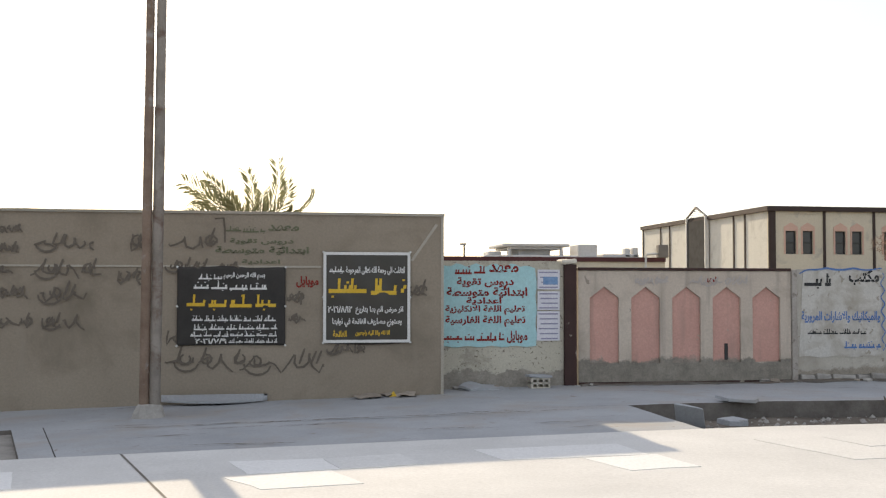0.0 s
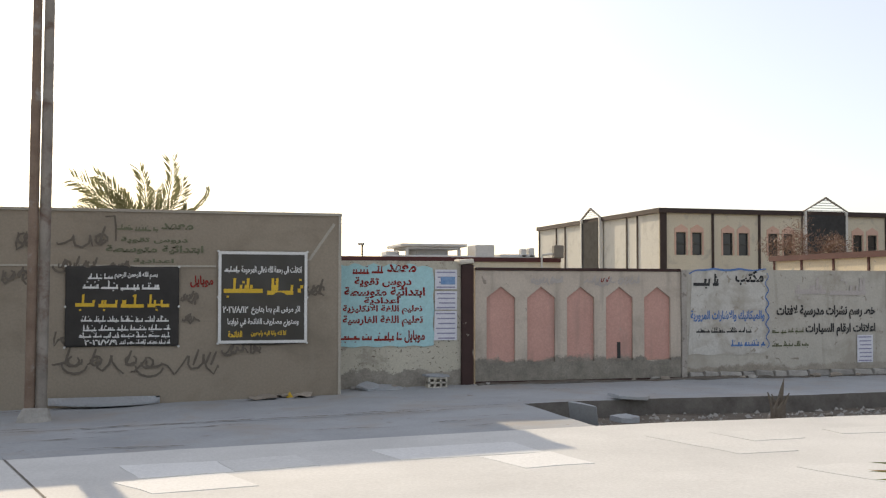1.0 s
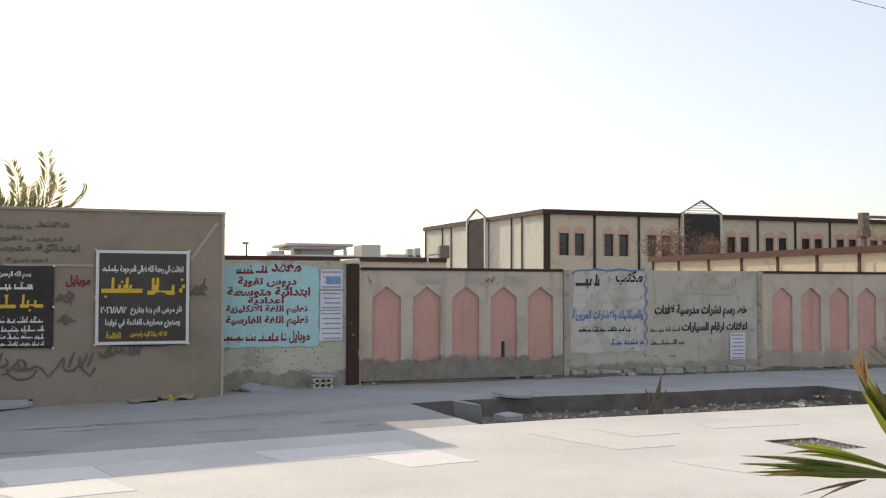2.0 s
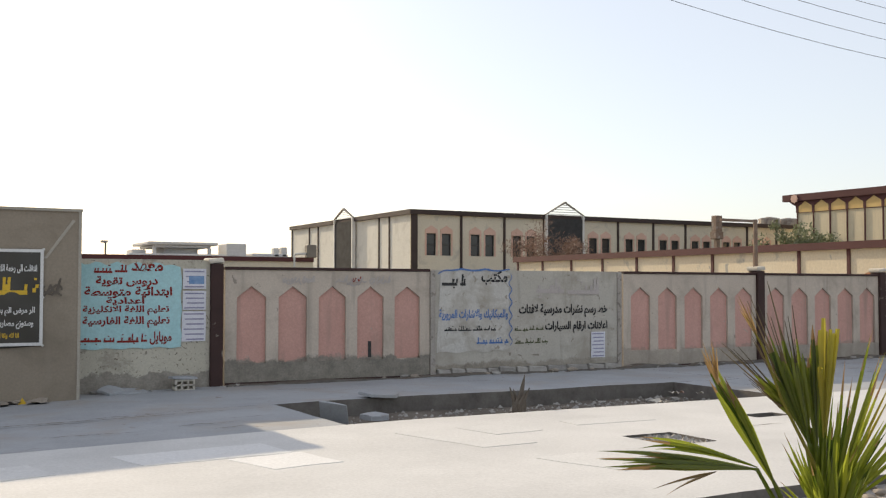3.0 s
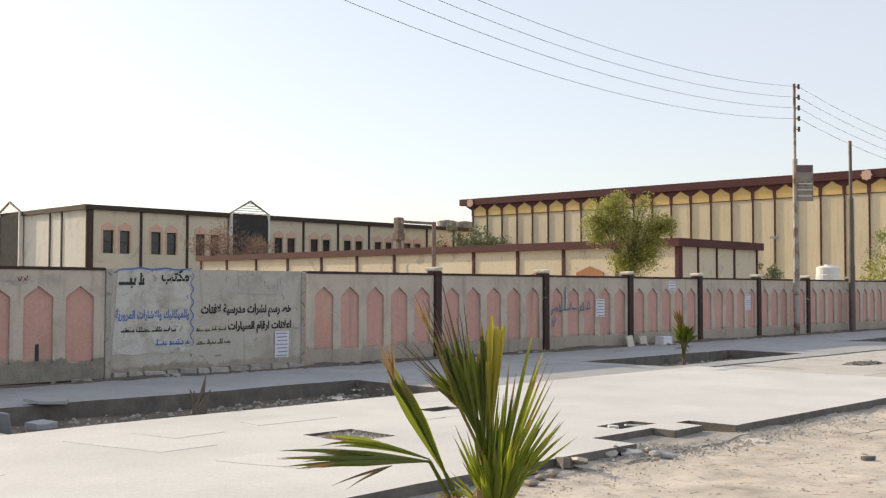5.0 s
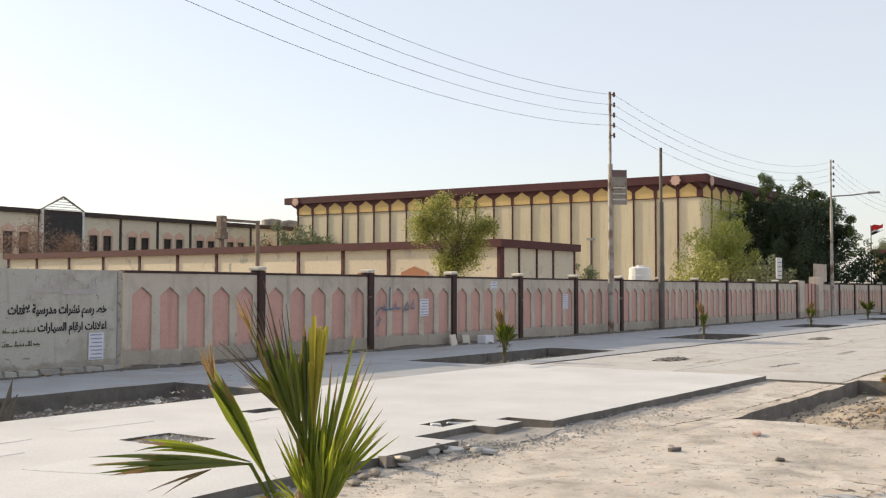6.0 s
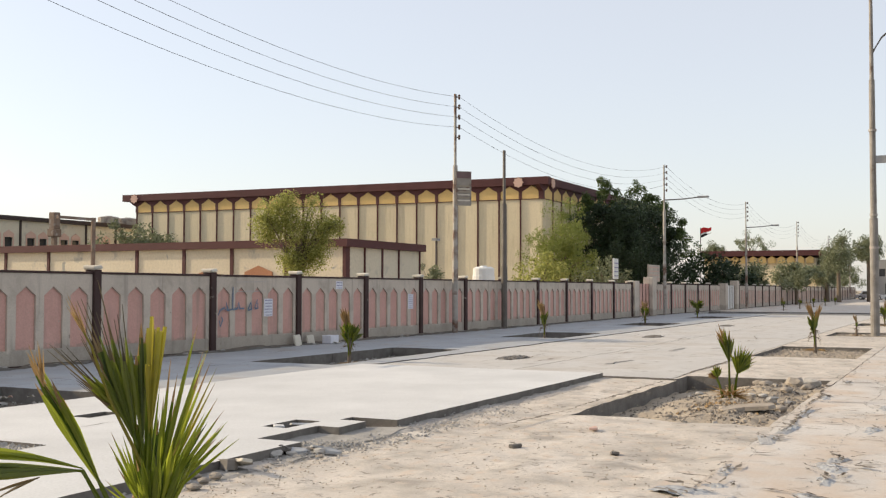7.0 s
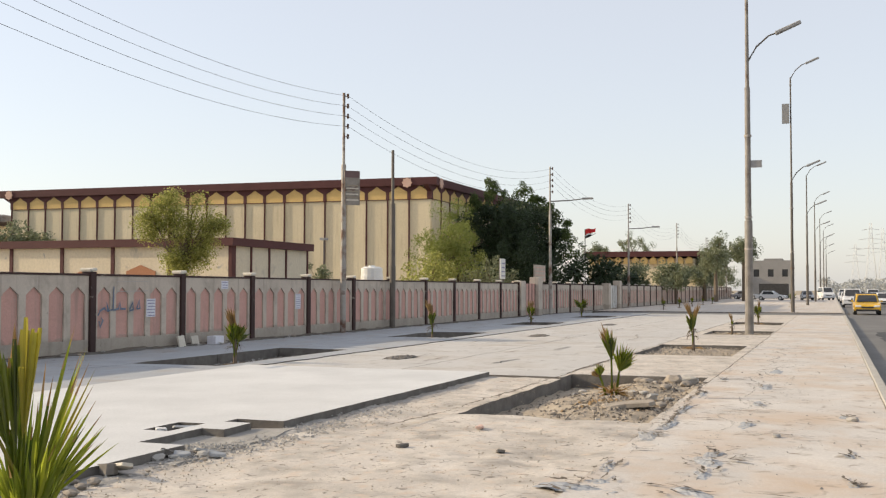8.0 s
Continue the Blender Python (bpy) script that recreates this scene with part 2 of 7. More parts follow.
L_YELLOW = leaf_mat("willow_leaves", (0.16, 0.20, 0.04), (0.30, 0.32, 0.09), 0.45)
L_DARK = leaf_mat("ficus_leaves", (0.012, 0.026, 0.010), (0.035, 0.062, 0.02), 0.12)
# sunlight on the ficus tops is put into this lighter green
L_TIPS = leaf_mat("ficus_sunlit_leaves", (0.05, 0.085, 0.02), (0.12, 0.16, 0.045), 0.35)
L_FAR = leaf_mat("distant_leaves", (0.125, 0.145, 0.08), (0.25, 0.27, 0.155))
# haze over the far woods is put into this pale leaf colour
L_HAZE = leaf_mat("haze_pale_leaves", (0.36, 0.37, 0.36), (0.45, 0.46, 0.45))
L_PALM = leaf_mat("fan_palm_green", (0.06, 0.105, 0.010), (0.36, 0.40, 0.045), 0.55, 0.25)
L_PALMDEEP = leaf_mat("fan_palm_deep_green", (0.035, 0.062, 0.009), (0.20, 0.23, 0.026), 0.38, 0.28)
L_PALMGOLD = leaf_mat("fan_palm_yellowing", (0.17, 0.15, 0.018), (0.44, 0.39, 0.05), 0.5, 0.3)
L_PALMDEAD = leaf_mat("fan_palm_withered", (0.05, 0.04, 0.022), (0.17, 0.125, 0.06), 0.2)
L_PALMDRY = leaf_mat("fan_palm_dry_tips", (0.20, 0.12, 0.045), (0.44, 0.29, 0.12), 0.4)
L_DATE = leaf_mat("date_palm_green", (0.15, 0.155, 0.075), (0.31, 0.30, 0.165), 0.5)
L_TWIG = leaf_mat("russet_twigs", (0.16, 0.09, 0.06), (0.26, 0.16, 0.11), 0.1)


# ---- mesh helpers ----
def box(bm, x0, x1, y0, y1, z0, z1):
    vs = [bm.verts.new(p) for p in ((x0, y0, z0), (x1, y0, z0), (x1, y1, z0), (x0, y1, z0), (x0, y0, z1), (x1, y0, z1), (x1, y1, z1), (x0, y1, z1))]
    for f in ((3, 2, 1, 0), (4, 5, 6, 7), (0, 1, 5, 4), (1, 2, 6, 5), (2, 3, 7, 6), (3, 0, 4, 7)):
        bm.faces.new([vs[i] for i in f])
    return vs


def prism(bm, outline, y0, y1):
    """An outline in x and z, drawn anticlockwise as seen from -y, pulled from y0 to y1."""
    a = [bm.verts.new((x, y0, z)) for x, z in outline]
    c = [bm.verts.new((x, y1, z)) for x, z in outline]
    bm.faces.new(a)
    bm.faces.new(c[::-1])
    n = len(a)
    for i in range(n):
        bm.faces.new((a[(i + 1) % n], a[i], c[i], c[(i + 1) % n]))


def tube(bm, points, radii, sides=8):
    """A tapered tube through the points."""
    rings = []
    up = Vector((0, 0, 1))
    for i, p in enumerate(points):
        d = (Vector(points[min(i + 1, len(points) - 1)]) - Vector(points[max(i - 1, 0)])).normalized()
        side = d.cross(up if abs(d.z) < 0.9 else Vector((1, 0, 0))).normalized()
        over = side.cross(d).normalized()
        r = radii[i] if isinstance(radii, (list, tuple)) else radii
        rings.append([bm.verts.new(Vector(p) + r * (math.cos(2 * math.pi * k / sides) * side + math.sin(2 * math.pi * k / sides) * over)) for k in range(sides)])
    for a, c in zip(rings, rings[1:]):
        for k in range(sides):
            bm.faces.new((a[k], a[(k + 1) % sides], c[(k + 1) % sides], c[k]))
    bm.faces.new(rings[0][::-1])
    bm.faces.new(rings[-1])


def soften(bm, width, segments=1):
    bmesh.ops.bevel(bm, geom=bm.edges[:], offset=width, segments=segments, affect="EDGES", profile=0.6)


def rough_up(bm, amount, scale=3.0):
    for v in bm.verts:
        v.co += amount * Vector(noise.noise_vector(v.co * scale))


def finish(name, bm, material, smooth=False):
    me = bpy.data.meshes.new(name)
    bmesh.ops.recalc_face_normals(bm, faces=bm.faces[:])
    bm.to_mesh(me)
    bm.free()
    me.materials.append(material)
    if smooth:
        me.shade_smooth()
    return me


def part(name, bm, material, parent, label="", smooth=False):
    ob = new(name, finish(name, bm, material, smooth))
    ob.parent = parent
    return tagged(ob, label)


def piece(name, me, parent, at=(0, 0, 0), scale=(1, 1, 1), rz=0.0):
    """One more object on a mesh that others share."""
    ob = new(name, me)
    ob.parent, ob.location, ob.scale, ob.rotation_euler = parent, at, scale, (0, 0, rz)
    return ob


def thing(name, at, label, category, group="", kind=""):
    ob = new(name)
    ob.location, ob.empty_display_size = at, 0.2
    return tagged(ob, label, category, group, kind)


def solo(name, bm, material, label, category, group="", kind="", smooth=False):
    return tagged(new(name, finish(name, bm, material, smooth)), label, category, group, kind)


def cloud_mesh(name, verts, faces, material):
    me = bpy.data.meshes.new(name)
    me.from_pydata(np.asarray(verts).tolist(), [], [list(map(int, f)) for f in faces])
    me.materials.append(material)
    return me


# ---- ground ----
def lay(x):
    """The pavement's level: it falls gently towards -x."""
    return 0.02 - 0.17 * (max(0.0, 6.0 - x) / 8.5) ** 1.3 if x > -14 else -0.5


def sheet(name, x0, x1, y0, y1, res, level, holes=(), rough=0.0, depth=0.3, ragged=0.0):
    """A paved or sandy sheet with real thickness and holes through it."""
    xs = np.unique(np.round(np.concatenate([np.linspace(x0, x1, max(2, int((x1 - x0) / res) + 1)), [h[i] for h in holes for i in (0, 1) if x0 < h[i] < x1]]), 4))
    ys = np.unique(np.round(np.concatenate([np.linspace(y0, y1, max(2, int((y1 - y0) / res) + 1)), [h[i] for h in holes for i in (2, 3) if y0 < h[i] < y1]]), 4))
    nx, ny = len(xs), len(ys)
    hole = [[any(h[0] < (xs[i] + xs[i + 1]) / 2 < h[1] and h[2] < (ys[j] + ys[j + 1]) / 2 < h[3] for h in holes) for j in range(ny - 1)] for i in range(nx - 1)]
    verts, faces, edges = [], [], {}
    for i in range(nx):
        for j in range(ny):
            p = Vector((xs[i], ys[j], 0))
            z = level(xs[i]) if callable(level) else level
            z += rough * (noise.noise(p * 0.9) + 0.5 * noise.noise(p * 3.1))
            jx, jy = ragged * noise.noise(p * 2.3 + Vector((7, 0, 0))), ragged * noise.noise(p * 2.3)
            verts.append((xs[i] + jx, ys[j] + jy, z))
    for i in range(nx - 1):
        for j in range(ny - 1):
            if hole[i][j]:
                continue
            f = (i * ny + j, (i + 1) * ny + j, (i + 1) * ny + j + 1, i * ny + j + 1)
            faces.append(f)
            for a, c in zip(f, f[1:] + f[:1]):
                edges[(a, c)] = True
    low, tops = {}, len(faces)
    for a, c in list(edges):
        if (c, a) not in edges:
            for v in (a, c):
                if v not in low:
                    low[v] = len(verts)
                    verts.append((verts[v][0], verts[v][1], verts[v][2] - depth))
            faces.append((c, a, low[a], low[c]))
    me = bpy.data.meshes.new(name)
    me.from_pydata(verts, [], faces)
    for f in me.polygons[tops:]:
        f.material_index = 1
    return me


def sheet_ob(name, material, parent, label, *args, kind="structure", **kw):
    me = sheet(name, *args, **kw)
    me.materials.append(material)
    # side faces get the darker material that holds their earth and shade
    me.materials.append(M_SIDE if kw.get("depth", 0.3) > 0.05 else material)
    ob = new(name, me)
    ob.parent = parent
    return tagged(ob, label, "" if parent else "ground", kind="" if parent else kind)


LEFT_PITS = [(-9.0, -2.41, 11.38, 13.75), (4.95, 12.1, 11.3, 13.95), (18.7, 25.0, 11.9, 13.95), (32.3, 36.7, 11.8, 13.95), (45.2, 49.2, 11.9, 14.0), (58.5, 62.5, 11.9, 14.0)]
RIGHT_PITS = [(-0.3, 5.4, 2.1, 4.5), (13.1, 19.7, 2.15, 4.68), (26.2, 31.2, 2.3, 4.7), (38.8, 42.4, 2.1, 4.4), (50.0, 54.0, 2.2, 4.5)]

bm = bmesh.new()
for q in ((-2500, 2500, -2500, 2500),):
    bm.faces.new([bm.verts.new(p) for p in ((q[0], q[2], -0.34), (q[1], q[2], -0.34), (q[1], q[3], -0.34), (q[0], q[3], -0.34))])
solo("ground", bm, M_GROUND, "flat dusty desert soil reaching the horizon", "ground", kind="structure")

pavement = thing("pavement", (0, 0, 0), "worn grey concrete pavement with open planting pits", "pavement", kind="structure")
# strip along the wall, cut by joints
joints = [-16, -9.5, 13.6, 17.9, 22.0, 26.4, 30.5, 35.0, 39.6, 44.5, 50.0, 56.0, 62.0, 70.0]
for a, c in zip(joints, joints[1:]):
    sheet_ob("slab", M_PAVE, pavement, "", a + 0.008, c - 0.008, 13.96, 18.2, 0.45, lay, rough=0.012)
# strip of planting pits; the joints near its start run askew
def askew(me):
    for v in me.vertices:
        v.co.x -= 0.265 * (v.co.y - 11.22) * min(max(1 - abs(v.co.x + 2.3) / 4.5, 0), 1)


for a, c in zip([-16, -2.05, 12.9, 18.0, 26.0, 31.6, 38.0, 44.5, 50.0, 57.0, 63.0], [-2.05, 12.9, 18.0, 26.0, 31.6, 38.0, 44.5, 50.0, 57.0, 63.0, 70.0]):
    ob = sheet_ob("slab", M_PAVE, pavement, "", a + 0.006, c - 0.006, 11.22, 13.95, 0.4, lay, holes=LEFT_PITS, rough=0.01)
    if a < 4:
        askew(ob.data)
# older concrete further along
for a, c in zip([18.85, 25.5, 32.0, 39.0, 46.5, 54.0, 62.0], [25.5, 32.0, 39.0, 46.5, 54.0, 62.0, 70.0]):
    for e, f in ((4.78, 8.1), (8.12, 11.2)):
        sheet_ob("slab", M_OLD, pavement, "", a + 0.006, c - 0.006, e, f, 0.5, 0.0, rough=0.012)
# raised pale screed
screed = thing("screed_floor", (0, 0, 0), "pale freshly cast screed slab, raised above the dirt", "pavement", kind="structure")
NOTCH = [(8.95, 10.08, 5.5, 6.58), (9.75, 10.45, 6.78, 7.12), (10.08, 10.68, 5.5, 6.3), (10.68, 10.95, 5.5, 6.66), (7.0, 7.65, 8.15, 8.9), (9.45, 10.02, 9.4, 9.72)]
sheet_ob("slab", M_SCREED, screed, "", -16.0, 18.8, 6.04, 11.2, 0.3, lambda x: lay(x) + 0.04, holes=NOTCH, rough=0.001, depth=0.2, ragged=0.012)


def patch(material, corners, proud):
    """A thin skim of cement with ragged edges, given by four corners in x and y."""
    bm = bmesh.new()
    ring = []
    for (xa, ya), (xb, yb) in zip(corners, corners[1:] + corners[:1]):
        for k in range(6):
            q = Vector((xa + (xb - xa) * k / 6, ya + (yb - ya) * k / 6, 0))
            q += 0.025 * noise.noise_vector(q * 3.0)
            ring.append((q.x, q.y))
    hi = [bm.verts.new((x, y, lay(x) + 0.04 + proud)) for x, y in ring]
    lo = [bm.verts.new((x, y, lay(x) + 0.03)) for x, y in ring]
    bm.faces.new(hi)
    for k in range(len(ring)):
        bm.faces.new((lo[k], lo[k - 1], hi[k - 1], hi[k]))
    part("cement_patch", bm, material, screed)


for k, corners in enumerate([
        [(-0.33, 10.39), (0.57, 10.28), (0.69, 9.64), (-0.14, 9.62)], [(0.58, 10.28), (1.31, 10.37), (1.46, 9.70), (0.70, 9.64)],
        [(-0.34, 9.51), (0.61, 9.61), (0.83, 8.91), (-0.01, 8.87)], [(2.07, 10.40), (3.54, 10.37), (3.64, 9.66), (2.23, 9.70)],
        [(2.97, 9.61), (3.70, 9.65), (3.83, 8.92), (3.17, 8.89)], [(5.00, 10.29), (5.75, 10.30), (5.95, 8.92), (5.32, 8.92)],
        [(5.76, 10.30), (6.39, 10.31), (6.51, 9.66), (5.88, 9.60)], [(7.11, 10.22), (8.30, 10.30), (8.20, 9.80), (7.10, 9.84)],
        [(5.40, 8.14), (5.95, 8.18), (6.30, 7.40), (5.70, 7.20)], [(-3.3, 10.4), (-2.3, 10.4), (-2.1, 9.5), (-3.1, 9.5)]]):
    patch(M_PATCH if k not in (1, 5, 6, 7, 8) else M_PATCH2, corners, 0.0042)
bm = bmesh.new()                              # sawn joint filled with dirt
for (xa, ya), (xb, yb) in (((-1.43, 11.2), (-0.84, 9.02)), ((-0.84, 9.02), (-0.05, 6.1))):
    bm.faces.new([bm.verts.new((x, y, lay(x) + 0.0435)) for x, y in ((xa - 0.012, ya), (xb - 0.012, yb), (xb + 0.012, yb), (xa + 0.012, ya))])
part("joint", bm, M_SIDE, screed)
# sandy forecourt and walkway on the camera's side
sheet_ob("sandy_forecourt", M_SAND, None, "pale sand and rubble over old concrete", -16, 18.85, 2.05, 6.3, 0.12, -0.035, holes=RIGHT_PITS, rough=0.028)
sheet_ob("forecourt_slab", M_SAND, None, "sandy old concrete slab", 18.85, 70, 2.05, 4.77, 0.4, -0.005, holes=RIGHT_PITS, rough=0.012)
sheet_ob("rubble_strip", M_CUT, None, "grey crumbled concrete along the screed edge", 4.6, 13.5, 5.5, 6.1, 0.07, -0.03, rough=0.035, ragged=0.16, depth=0.03)
sheet_ob("dirt_margin", M_RUBBLEBED, None, "grey dirt and crumbs trampled along the screed edge", 7.6, 19.0, 5.0, 6.05, 0.1, -0.026, rough=0.03, ragged=0.3, depth=0.02)
for nm in ("dirt_margin", "rubble_strip"):    # both run out under the sand
    for v in bpy.data.objects[nm].data.vertices:
        v.co.z -= 0.09 * min(max((5.75 - v.co.y) / 0.5, 0), 1) + 0.09 * min(max((v.co.x - 17.0) / 1.5, 0), 1)
# heaped dirt; the base rail's shadow is put into its dark colour
sheet_ob("wall_foot_dirt", M_DARKSOIL, None, "heaped dirt with the shadow line in its colour along the wall", 13.2, 62.0, 16.68, 17.02, 0.1, 0.058, rough=0.06, ragged=0.22, depth=0.1)
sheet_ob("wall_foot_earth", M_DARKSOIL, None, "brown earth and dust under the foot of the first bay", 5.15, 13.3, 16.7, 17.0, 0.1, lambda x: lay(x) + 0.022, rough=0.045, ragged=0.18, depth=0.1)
sheet_ob("stone_bed", M_CUT, None, "rough stones filling an opening in the screed", 6.9, 7.75, 8.05, 9.0, 0.07, 0.03, rough=0.02, depth=0.03)
sheet_ob("rubble_bed", M_CUT, None, "grey crumbled concrete in the broken screed", 8.3, 10.8, 5.75, 7.3, 0.07, -0.015, rough=0.03, ragged=0.1, depth=0.03)
walkway = thing("walkway", (0, 0, 0), "weathered sandy concrete walkway beside the kerb", "pavement", kind="structure")
for a, c in zip([-16, 20.3, 30.2, 36.7, 46.0, 58.0], [20.3, 30.2, 36.7, 46.0, 58.0, 70.0]):
    sheet_ob("slab", M_WALK, walkway, "", a + 0.008, c - 0.008, -0.64, 2.03, 0.25 if a < 20 else 0.5, 0.0, rough=0.016)
kerb = thing("kerb", (0, 0, 0), "pale concrete kerb along the asphalt road", "kerb", kind="structure")
bm = bmesh.new()
box(bm, 0.005, 0.995, -0.8, -0.65, -0.34, 0.03)
soften(bm, 0.015)
KERBSTONE = finish("kerbstone", bm, M_KERB)
for k in range(-6, 70):
    piece("kerbstone", KERBSTONE, kerb, (k, 0, 0.004 * math.sin(k * 2.1)))
bm = bmesh.new()
box(bm, 78, 330, -0.8, -0.65, -0.34, 0.02)
part("kerb_run", bm, M_KERB, kerb)
sheet_ob("road", M_ASPHALT, None, "dark asphalt road with dust at its edge", -60, 700, -19, -0.8, 20, -0.15, rough=0.0, depth=0.1)
# an area of the road in a darker asphalt colour
sheet_ob("asphalt_patch", M_ROADDARK, None, "darker area on the asphalt road", 24, 47, -9, -1.6, 1.0, -0.144, depth=0.004, ragged=0.3)
# dark strip across the pavement, in the road's colour
sheet_ob("side_road", M_ASPHALT, None, "dark asphalt-coloured strip crossing the pavement", 70, 78, -0.8, 16.0, 2, -0.06, depth=0.2)
sheet_ob("far_pavement", M_WALK, None, "dusty pavement beyond the dark crossing strip", 78, 330, -0.65, 16.9, 4, 0.0, rough=0.02)


def pit_relief(x, y):
    """The second pit is dug out along one side and heaped at the far end."""
    side = min(max((y - 3.2) / 1.2, 0), 1)
    heap = math.exp(-((x - 18.2) / 0.9) ** 2 - ((y - 2.7) / 0.7) ** 2) + 0.5 * math.exp(-((x - 15.2) / 0.8) ** 2 - ((y - 2.9) / 0.6) ** 2)
    return 0.13 * heap - 0.12 * side + 0.07 * abs(noise.noise(Vector((x, y, 0)) * 2.6)) * (1 - side)


def pit_floor(x, y):
    q = Vector((x, y, 0))
    return -0.12 + 0.08 * (noise.noise(q * 0.9) + 0.5 * noise.noise(q * 3.1)) + pit_relief(x, y)


for h in LEFT_PITS + RIGHT_PITS:
    near = h[0] < 20
    # pits along the wall take the soil colour with shade in it
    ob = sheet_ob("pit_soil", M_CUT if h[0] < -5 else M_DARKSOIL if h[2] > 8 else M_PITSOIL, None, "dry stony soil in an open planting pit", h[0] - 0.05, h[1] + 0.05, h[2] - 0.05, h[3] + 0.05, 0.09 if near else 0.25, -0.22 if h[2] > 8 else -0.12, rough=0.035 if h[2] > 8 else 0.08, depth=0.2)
    if h[0] < -5:
        askew(ob.data)
    if h[0] == 13.1:
        for v in ob.data.vertices:
            v.co.z += pit_relief(v.co.x, v.co.y)

# ---- boundary wall ----
WALL_Y, WALL_T, TOP = 17.0, 0.16, 1.9
wall = thing("boundary_wall", (0, 0, 0), "precast cream boundary wall with salmon pink arched niches", "wall", kind="structure")


def bay_meshes(w):
    """The frame with five pointed openings, and one niche back."""
    bm = bmesh.new()
    pitch, half, z0, zs, za = w / 5.25, w * 0.0667, 0.34, 1.44, 1.63
    first = w / 2 - 2 * pitch
    edges = [0.0]
    for k in range(5):
        c = first + k * pitch
        edges += [c - half, c + half]
        prism(bm, [(c - half, zs), (c, za), (c, TOP), (c - half, TOP)], 0, WALL_T * 0.5)
        prism(bm, [(c, za), (c + half, zs), (c + half, TOP), (c, TOP)], 0, WALL_T * 0.5)
    edges.append(w)
    for a, c in zip(edges[::2], edges[1::2]):
        box(bm, a, c, 0, WALL_T * 0.5, z0, TOP)
    box(bm, 0, w, 0, WALL_T * 0.5, 0.0, z0)
    frame_me = finish("panel", bm, M_CREAM)
    bm = bmesh.new()
    prism(bm, [(-half, z0), (half, z0), (half, zs), (0, za), (-half, zs)], 0.045, WALL_T * 0.5 + 0.05)
    niche_me = finish("niche", bm, M_PINK)
    bm = bmesh.new()
    box(bm, 0, w, WALL_T * 0.5 + 0.002, WALL_T, 0.0, TOP)
    back = finish("backing", bm, M_CREAM)
    bm = bmesh.new()
    box(bm, 0, w, -0.025, WALL_T + 0.02, TOP, TOP + 0.05)
    soften(bm, 0.006)
    cope = finish("coping", bm, M_BROWN)
    bm = bmesh.new()
    box(bm, 0, w, -0.02, 0.0, -0.02, 0.03)
    rail = finish("base_rail", bm, M_BROWN)
    bm = bmesh.new()
    box(bm, 0, w, -0.05, WALL_T + 0.03, -0.3, 0.0)
    rough_up(bm, 0.03)
    foot = finish("footing", bm, M_CUT)
    return frame_me, niche_me, back, cope, foot, rail, [first + k * pitch for k in range(5)]


BAY = 3.74
BAYS = bay_meshes(BAY)
bm = bmesh.new()
box(bm, -0.105, 0.105, -0.07, WALL_T + 0.06, -0.2, 2.0)
soften(bm, 0.012)
POST_BROWN = finish("post", bm, M_BROWN)
bm = bmesh.new()
box(bm, -0.13, 0.12, -0.09, WALL_T + 0.08, 2.0, 2.085)
soften(bm, 0.03, 2)
rough_up(bm, 0.035, 7)
CAP = finish("cap", bm, M_STONE)


def bay(x, w=BAY):
    ob = piece("wall_panel", BAYS[0], wall, (x, WALL_Y, 0.02), (w / BAY, 1, 1))
    for c in BAYS[6]:
        piece("niche", BAYS[1], ob, (c, 0, 0))
    for nm, me in zip(("backing", "coping", "footing", "base_rail"), BAYS[2:6]):
        piece(nm, me, ob)


def post(x, cap=True, me=None):
    ob = piece("post", me or POST_BROWN, wall, (x, WALL_Y, 0.02))
    if cap:
        piece("cap", CAP, ob, rz=random.uniform(-0.1, 0.1))


POSTS = [13.4, 17.2, 21.15, 24.95, 28.7, 32.45, 36.1, 39.95, 43.65, 47.4, 51.15, 54.9, 58.4]
bay(5.17, 3.82)
for a, c in zip(POSTS, POSTS[1:]):
    bay(a + 0.03, c - a - 0.06)
for x in POSTS[1:]:
    post(x)
x = 63.5
while x < 196:
    if not 83 < x + 1.9 < 90:
        bay(x, 3.7)
        post(x)
    x += 3.8
# brown post beside the painted advertisement
post(5.02)

M_WHITEFIELD = mat("patchy_white_paint", (0.50, 0.485, 0.445), (0.585, 0.57, 0.53), 2.0, 0.9, 0.2, 30, stain=((0.40, 0.37, 0.32), 2.2, 0.48, 0.64), streak=((0.37, 0.34, 0.29), 0.55, 0.78), chips=((0.33, 0.30, 0.25), 6.0, 0.62, 0.68))
# plain stretch of wall with sign painting, and the plastered stretch
bm = bmesh.new()
box(bm, 9.08, 13.3, WALL_Y, WALL_Y + 0.2, 0.13, 1.96)
bmesh.ops.subdivide_edges(bm, edges=bm.edges[:], cuts=6, use_grid_fill=True)
rough_up(bm, 0.008, 2.0)
part("plain_panel", bm, M_WHITEWASH, wall, "patchy whitewashed panel with sign painting")
bm = bmesh.new()
box(bm, 2.72, 4.92, WALL_Y, WALL_Y + 0.2, -0.3, 2.07)
bmesh.ops.subdivide_edges(bm, edges=bm.edges[:], cuts=7, use_grid_fill=True)
rough_up(bm, 0.008, 2.5)
part("plastered_panel", bm, M_PLASTER, wall, "old cream plaster, flaking near its foot")
bm = bmesh.new()
edge = [(9.13 + i * 0.1, 0.44 + 0.018 * math.sin(i * 1.1)) for i in range(16)] + [(10.70 + 0.02 * math.sin(j * 2.1), 0.5 + j * 0.14) for j in range(11)] + [(10.62 - i * 0.1, 1.93 + 0.02 * math.sin(i * 2.7)) for i in range(15)]
